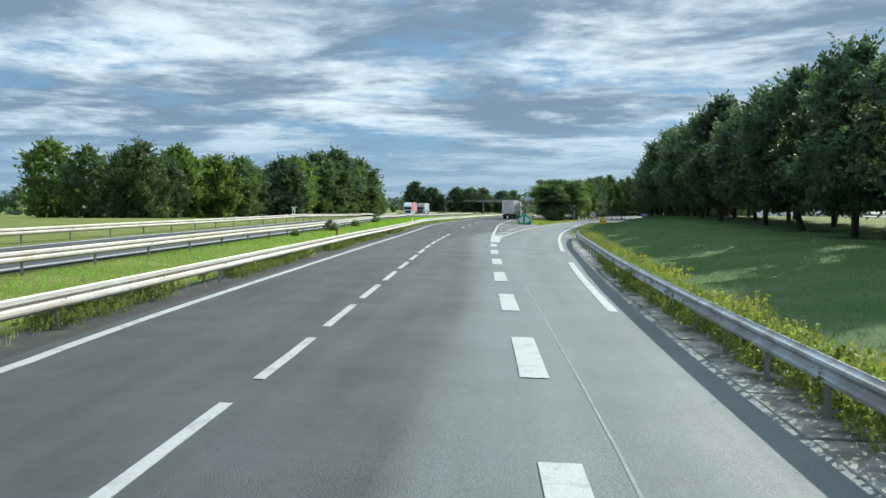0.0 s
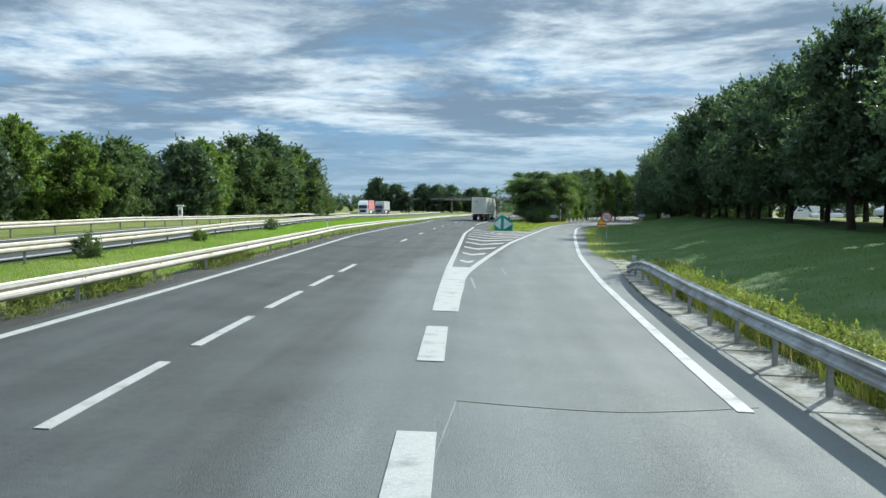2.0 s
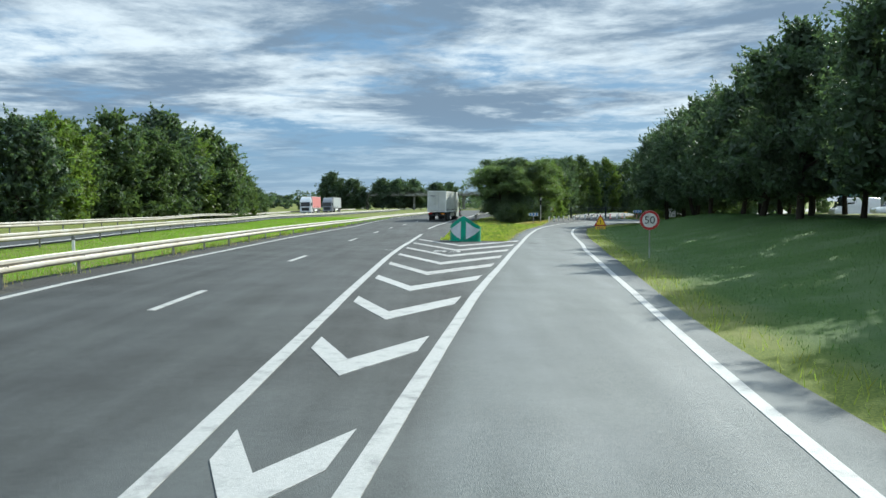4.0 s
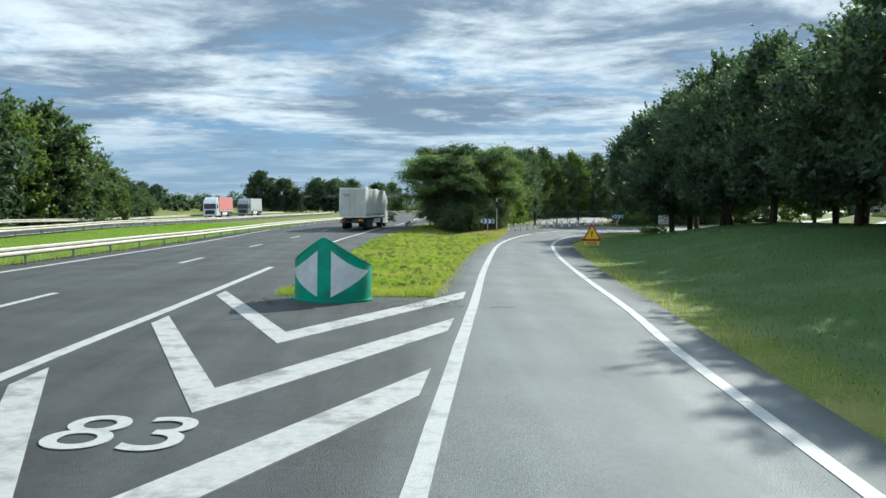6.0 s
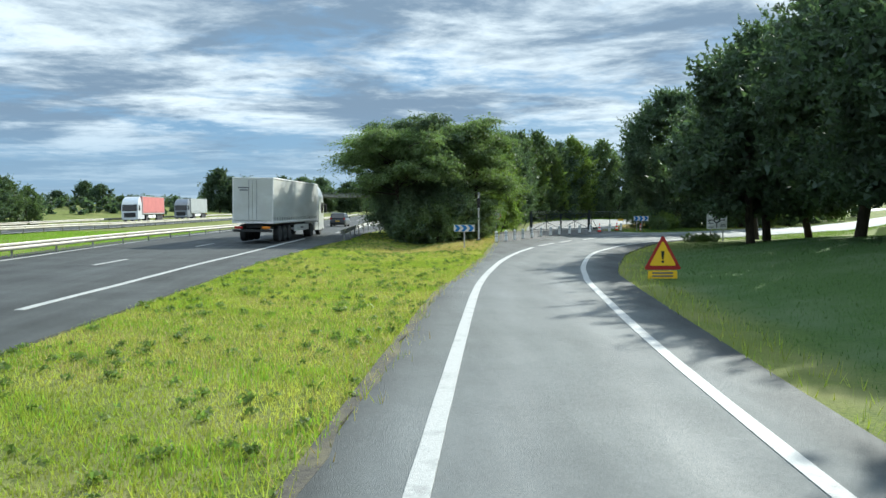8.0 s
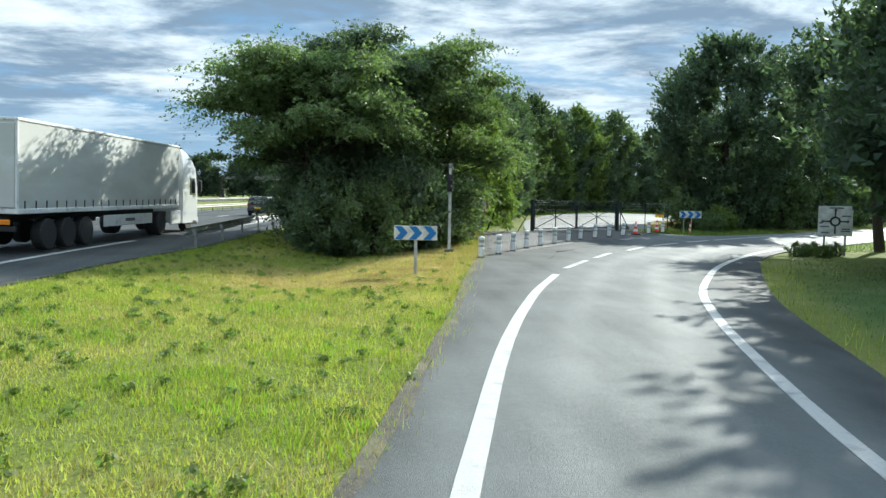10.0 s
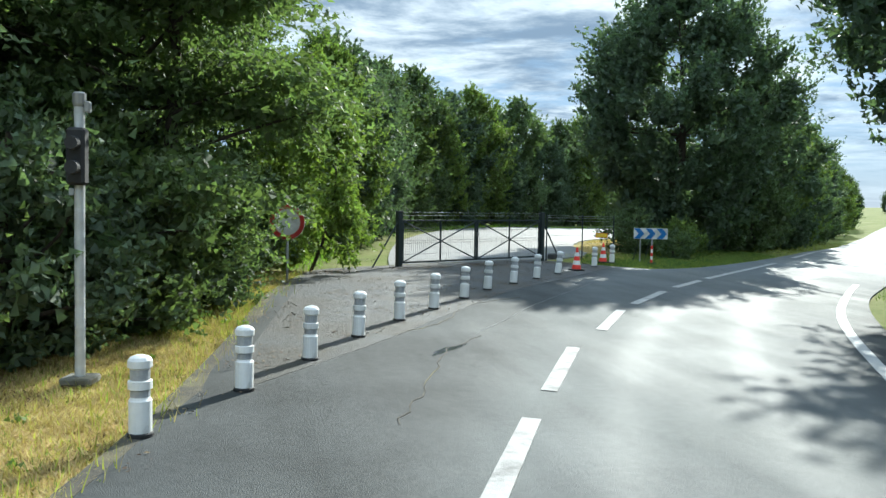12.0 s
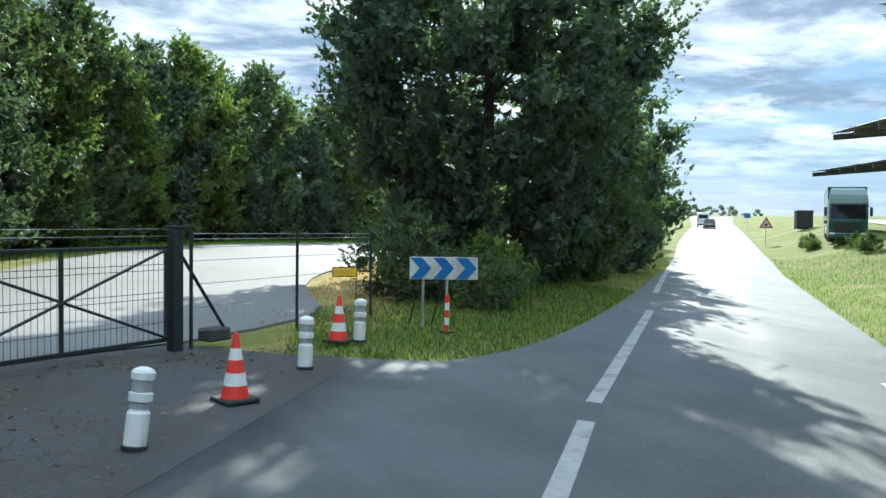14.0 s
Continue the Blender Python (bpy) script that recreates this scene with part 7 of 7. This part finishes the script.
def car(m, label, paint, kind="car"):
    """Hatchback or van; the front points along +y, the middle at the origin."""
    r = root(kind, m, label, kind, "vehicles")
    L, W, H = (4.2, 0.89, 1.48) if kind == "car" else (5.3, 0.99, 2.35)
    secs = []
    prof = [(-0.5, 0.42, 0.62), (-0.485, 0.24, 0.86), (-0.40, 0.20, 0.98), (-0.15, 0.19, 0.98), (0.18, 0.19, 0.95), (0.34, 0.20, 0.86), (0.46, 0.22, 0.72), (0.5, 0.34, 0.56)]
    if kind == "van":
        prof = [(-0.5, 0.40, 2.05), (-0.49, 0.26, 2.28), (-0.3, 0.24, 2.35), (0.05, 0.24, 2.35), (0.20, 0.24, 2.20), (0.34, 0.24, 1.28), (0.47, 0.26, 1.02), (0.5, 0.38, 0.80)]
    for t, z0, z1 in prof:
        k = W * (0.90 if abs(t) > 0.48 else 1.0)
        y = t * L
        zm = z0 + (z1 - z0) * 0.62
        tw = 0.90 if kind == "car" else 0.93
        secs.append([(-k * 0.94, y, z0), (-k, y, z0 + 0.12), (-k, y, zm), (-k * tw, y, z1 - 0.03), (-k * tw * 0.9, y, z1), (k * tw * 0.9, y, z1), (k * tw, y, z1 - 0.03), (k, y, zm), (k, y, z0 + 0.12), (k * 0.94, y, z0)])
    body = part("body", M().loft(secs), paint, r)
    if kind == "car":
        ring = lambda y0, y1, w, z: [(-w, y0, z), (w, y0, z), (w, y1, z), (-w, y1, z)]
        part("glasshouse", M().loft([ring(-2.0, 1.0, 0.79, 0.94), ring(-1.86, 0.62, 0.73, 1.22), ring(-1.72, 0.30, 0.66, 1.42)]), GLASS_DARK, body)
        part("roof", M().loft([ring(-1.74, 0.32, 0.675, 1.40), ring(-1.62, 0.16, 0.62, 1.475), ring(-1.4, -0.05, 0.5, 1.49)]), paint, body)
        for s in (-1, 1):
            for y in (-1.88, -0.55, 0.60):
                part("pillar", M().tube((s * 0.785, y - 0.08 if y < 0 else y + 0.22, 0.95), (s * 0.675, y, 1.41), 0.035, n=6), paint, body)
    else:
        part("windscreen", M().loft([[(-0.86, 1.78, 1.30), (0.86, 1.78, 1.30), (0.86, 1.70, 1.30), (-0.86, 1.70, 1.30)], [(-0.80, 1.16, 2.14), (0.80, 1.16, 2.14), (0.80, 1.08, 2.14), (-0.80, 1.08, 2.14)]]), GLASS_DARK, body)
        part("rear_window", M().box((0, -2.66, 1.7), (1.4, 0.03, 0.6), ch=0.01), GLASS_DARK, body)
        for s in (-1, 1):
            part("side_window", M().box((s * 0.965, 0.75, 1.55), (0.03, 0.8, 0.5), ch=0.01), GLASS_DARK, body)
    for s in (-1, 1):
        part("tail_light", M().box((s * W * 0.80, -L * 0.495, 0.86 if kind == "car" else 1.2), (0.22, 0.06, 0.20 if kind == "car" else 0.4), ch=0.03), LAMP_RED, body)
        part("headlight", M().box((s * W * 0.76, L * 0.478, 0.66 if kind == "car" else 0.95), (0.30, 0.14, 0.15), ch=0.04), LAMP_CLEAR, body)
        part("mirror", M().box((s * (W + 0.08), 0.75 if kind == "car" else 1.3, 1.02 if kind == "car" else 1.45), (0.16, 0.10, 0.13), ch=0.03), paint, body)
        for y in (-L * 0.30, L * 0.31):
            wheel(r, s * (W - 0.12), y, 0.32, 0.21, s)
    part("number_plate", M().box((0, -L * 0.502, 0.62), (0.50, 0.02, 0.11), ch=0.004), SIGN_YELLOW if kind == "car" else WHITE, body)
    part("bumper", M().box((0, -L * 0.492, 0.42), (W * 1.8, 0.16, 0.22), ch=0.05), CHASSIS, body)
    return r


car(on_road(6.6, 205, -6), "dark grey hatchback car far ahead on the motorway", CAR_DARK)
car(pose(123.0, 261.4, float(plane(123.0, 261.4)) + 0.01, 0.9, 0, -47), "silver grey car driving away on the side road", CAR_GREY)
car(pose(128.4, 267.6, float(plane(128.4, 267.6)) + 0.01, 0.9, 0, -47), "white van on the side road ahead", CAR_WHITE, "van")
for x, y, a, lab, p, kind in ((47.5, 60, 80, "dark car parked beyond the tree row", CAR_DARK, "car"), (47.5, 92, 75, "grey car parked beyond the tree row", CAR_GREY, "car"), (52, 128, 100, "white van parked beyond the tree row", CAR_WHITE, "van"),
                              (51.5, 146, 80, "white car parked beyond the tree row", CAR_WHITE, "car"), (52.5, 156, 85, "white van parked beyond the tree row", CAR_WHITE, "van")):
    car(pose(x, y, up_at(x, y) + 0.03, 0, 0, a), lab, p, kind)


# ------------------------------------------------------------ flyover and solar canopies


def flyover():
    r = root("flyover", pose(6, 400, 0, 0, 0, 2), "grey concrete flyover on round piers across the motorway", "bridge")
    part("deck", M().box((0, 0, 6.75), (96, 8.5, 0.75), ch=0.08), CONCRETE, r)
    for s in (-1, 1):
        part("parapet", M().box((0, s * 4.15, 7.25), (96, 0.25, 0.35), ch=0.04), CONCRETE, r)
        rail = part("railing", M().tube((-47, s * 4.15, 8.1), (47, s * 4.15, 8.1), 0.05, n=6).tube((-47, s * 4.15, 7.75), (47, s * 4.15, 7.75), 0.04, n=6), POST_STEEL, r)
        for k in range(24):
            part("railing_post", M().tube((-46 + 4 * k, s * 4.15, 7.4), (-46 + 4 * k, s * 4.15, 8.12), 0.04, n=6), POST_STEEL, rail)
    for x in (-31, -11.5, 9.5, 28):
        for s in (-1, 1):
            part("pier", M().tube((x, s * 2.4, -0.5), (x, s * 2.4, 6.3), 0.45, n=14), CONCRETE, r)
        part("crosshead", M().box((x, 0, 6.2), (1.0, 7.0, 0.5), ch=0.06), CONCRETE, r)


flyover()


def solar_canopy(x, y, turn, length, h):
    r = root("solar_canopy", pose(x, y, up_at(x, y), 0, 0, turn), "dark solar panel canopy on steel frames over the lorry park", "canopy", "solar canopies")
    n = 5
    for k in range(n):
        yy = 3.0 * k - 1.0
        part("rafter", M().box((length / 2, yy, h - 0.28), (length, 0.16, 0.34), ch=0.02, ry=-radians(5)), POST_STEEL, r)
        part("column", M().tube((length * 0.55, yy, -0.2), (length * 0.55, yy, h - 0.4), 0.16, n=10), POST_STEEL, r)
    panel = M().box((0, 0, 0), (1.64, 1.95, 0.04), ch=0.006).mesh("panel", PANEL)
    for i in range(int(length / 1.7)):
        for j in range(7):
            t = (i + 0.5) * 1.7
            part("panel", panel, None, r).matrix_basis = pose(t, -1.6 + 2.0 * j, h + math.tan(radians(5)) * (t - length / 2), 0, -5, 0)
    for i in range(5):
        t = (i + 0.4) * length / 5
        part("purlin", M().box((t, 5.0, h - 0.08 + math.tan(radians(5)) * (t - length / 2)), (0.10, 14.0, 0.12), ch=0.01), GALV, r)


solar_canopy(64.6, 196.2, -35, 17, 8.2)
solar_canopy(84.0, 211.5, -35, 17, 6.0)
r = root("container", pose(101.2, 229.2, up_at(101.2, 229.2), 0, 0, -40), "dark rectangular skip container beside the lorry park", "container")
part("body", M().box((0, 0, 0.95), (1.6, 1.2, 1.9), ch=0.04), CHASSIS, r)
part("lid", M().box((0, 0, 1.93), (1.66, 1.26, 0.08), ch=0.02), POST_STEEL, r)
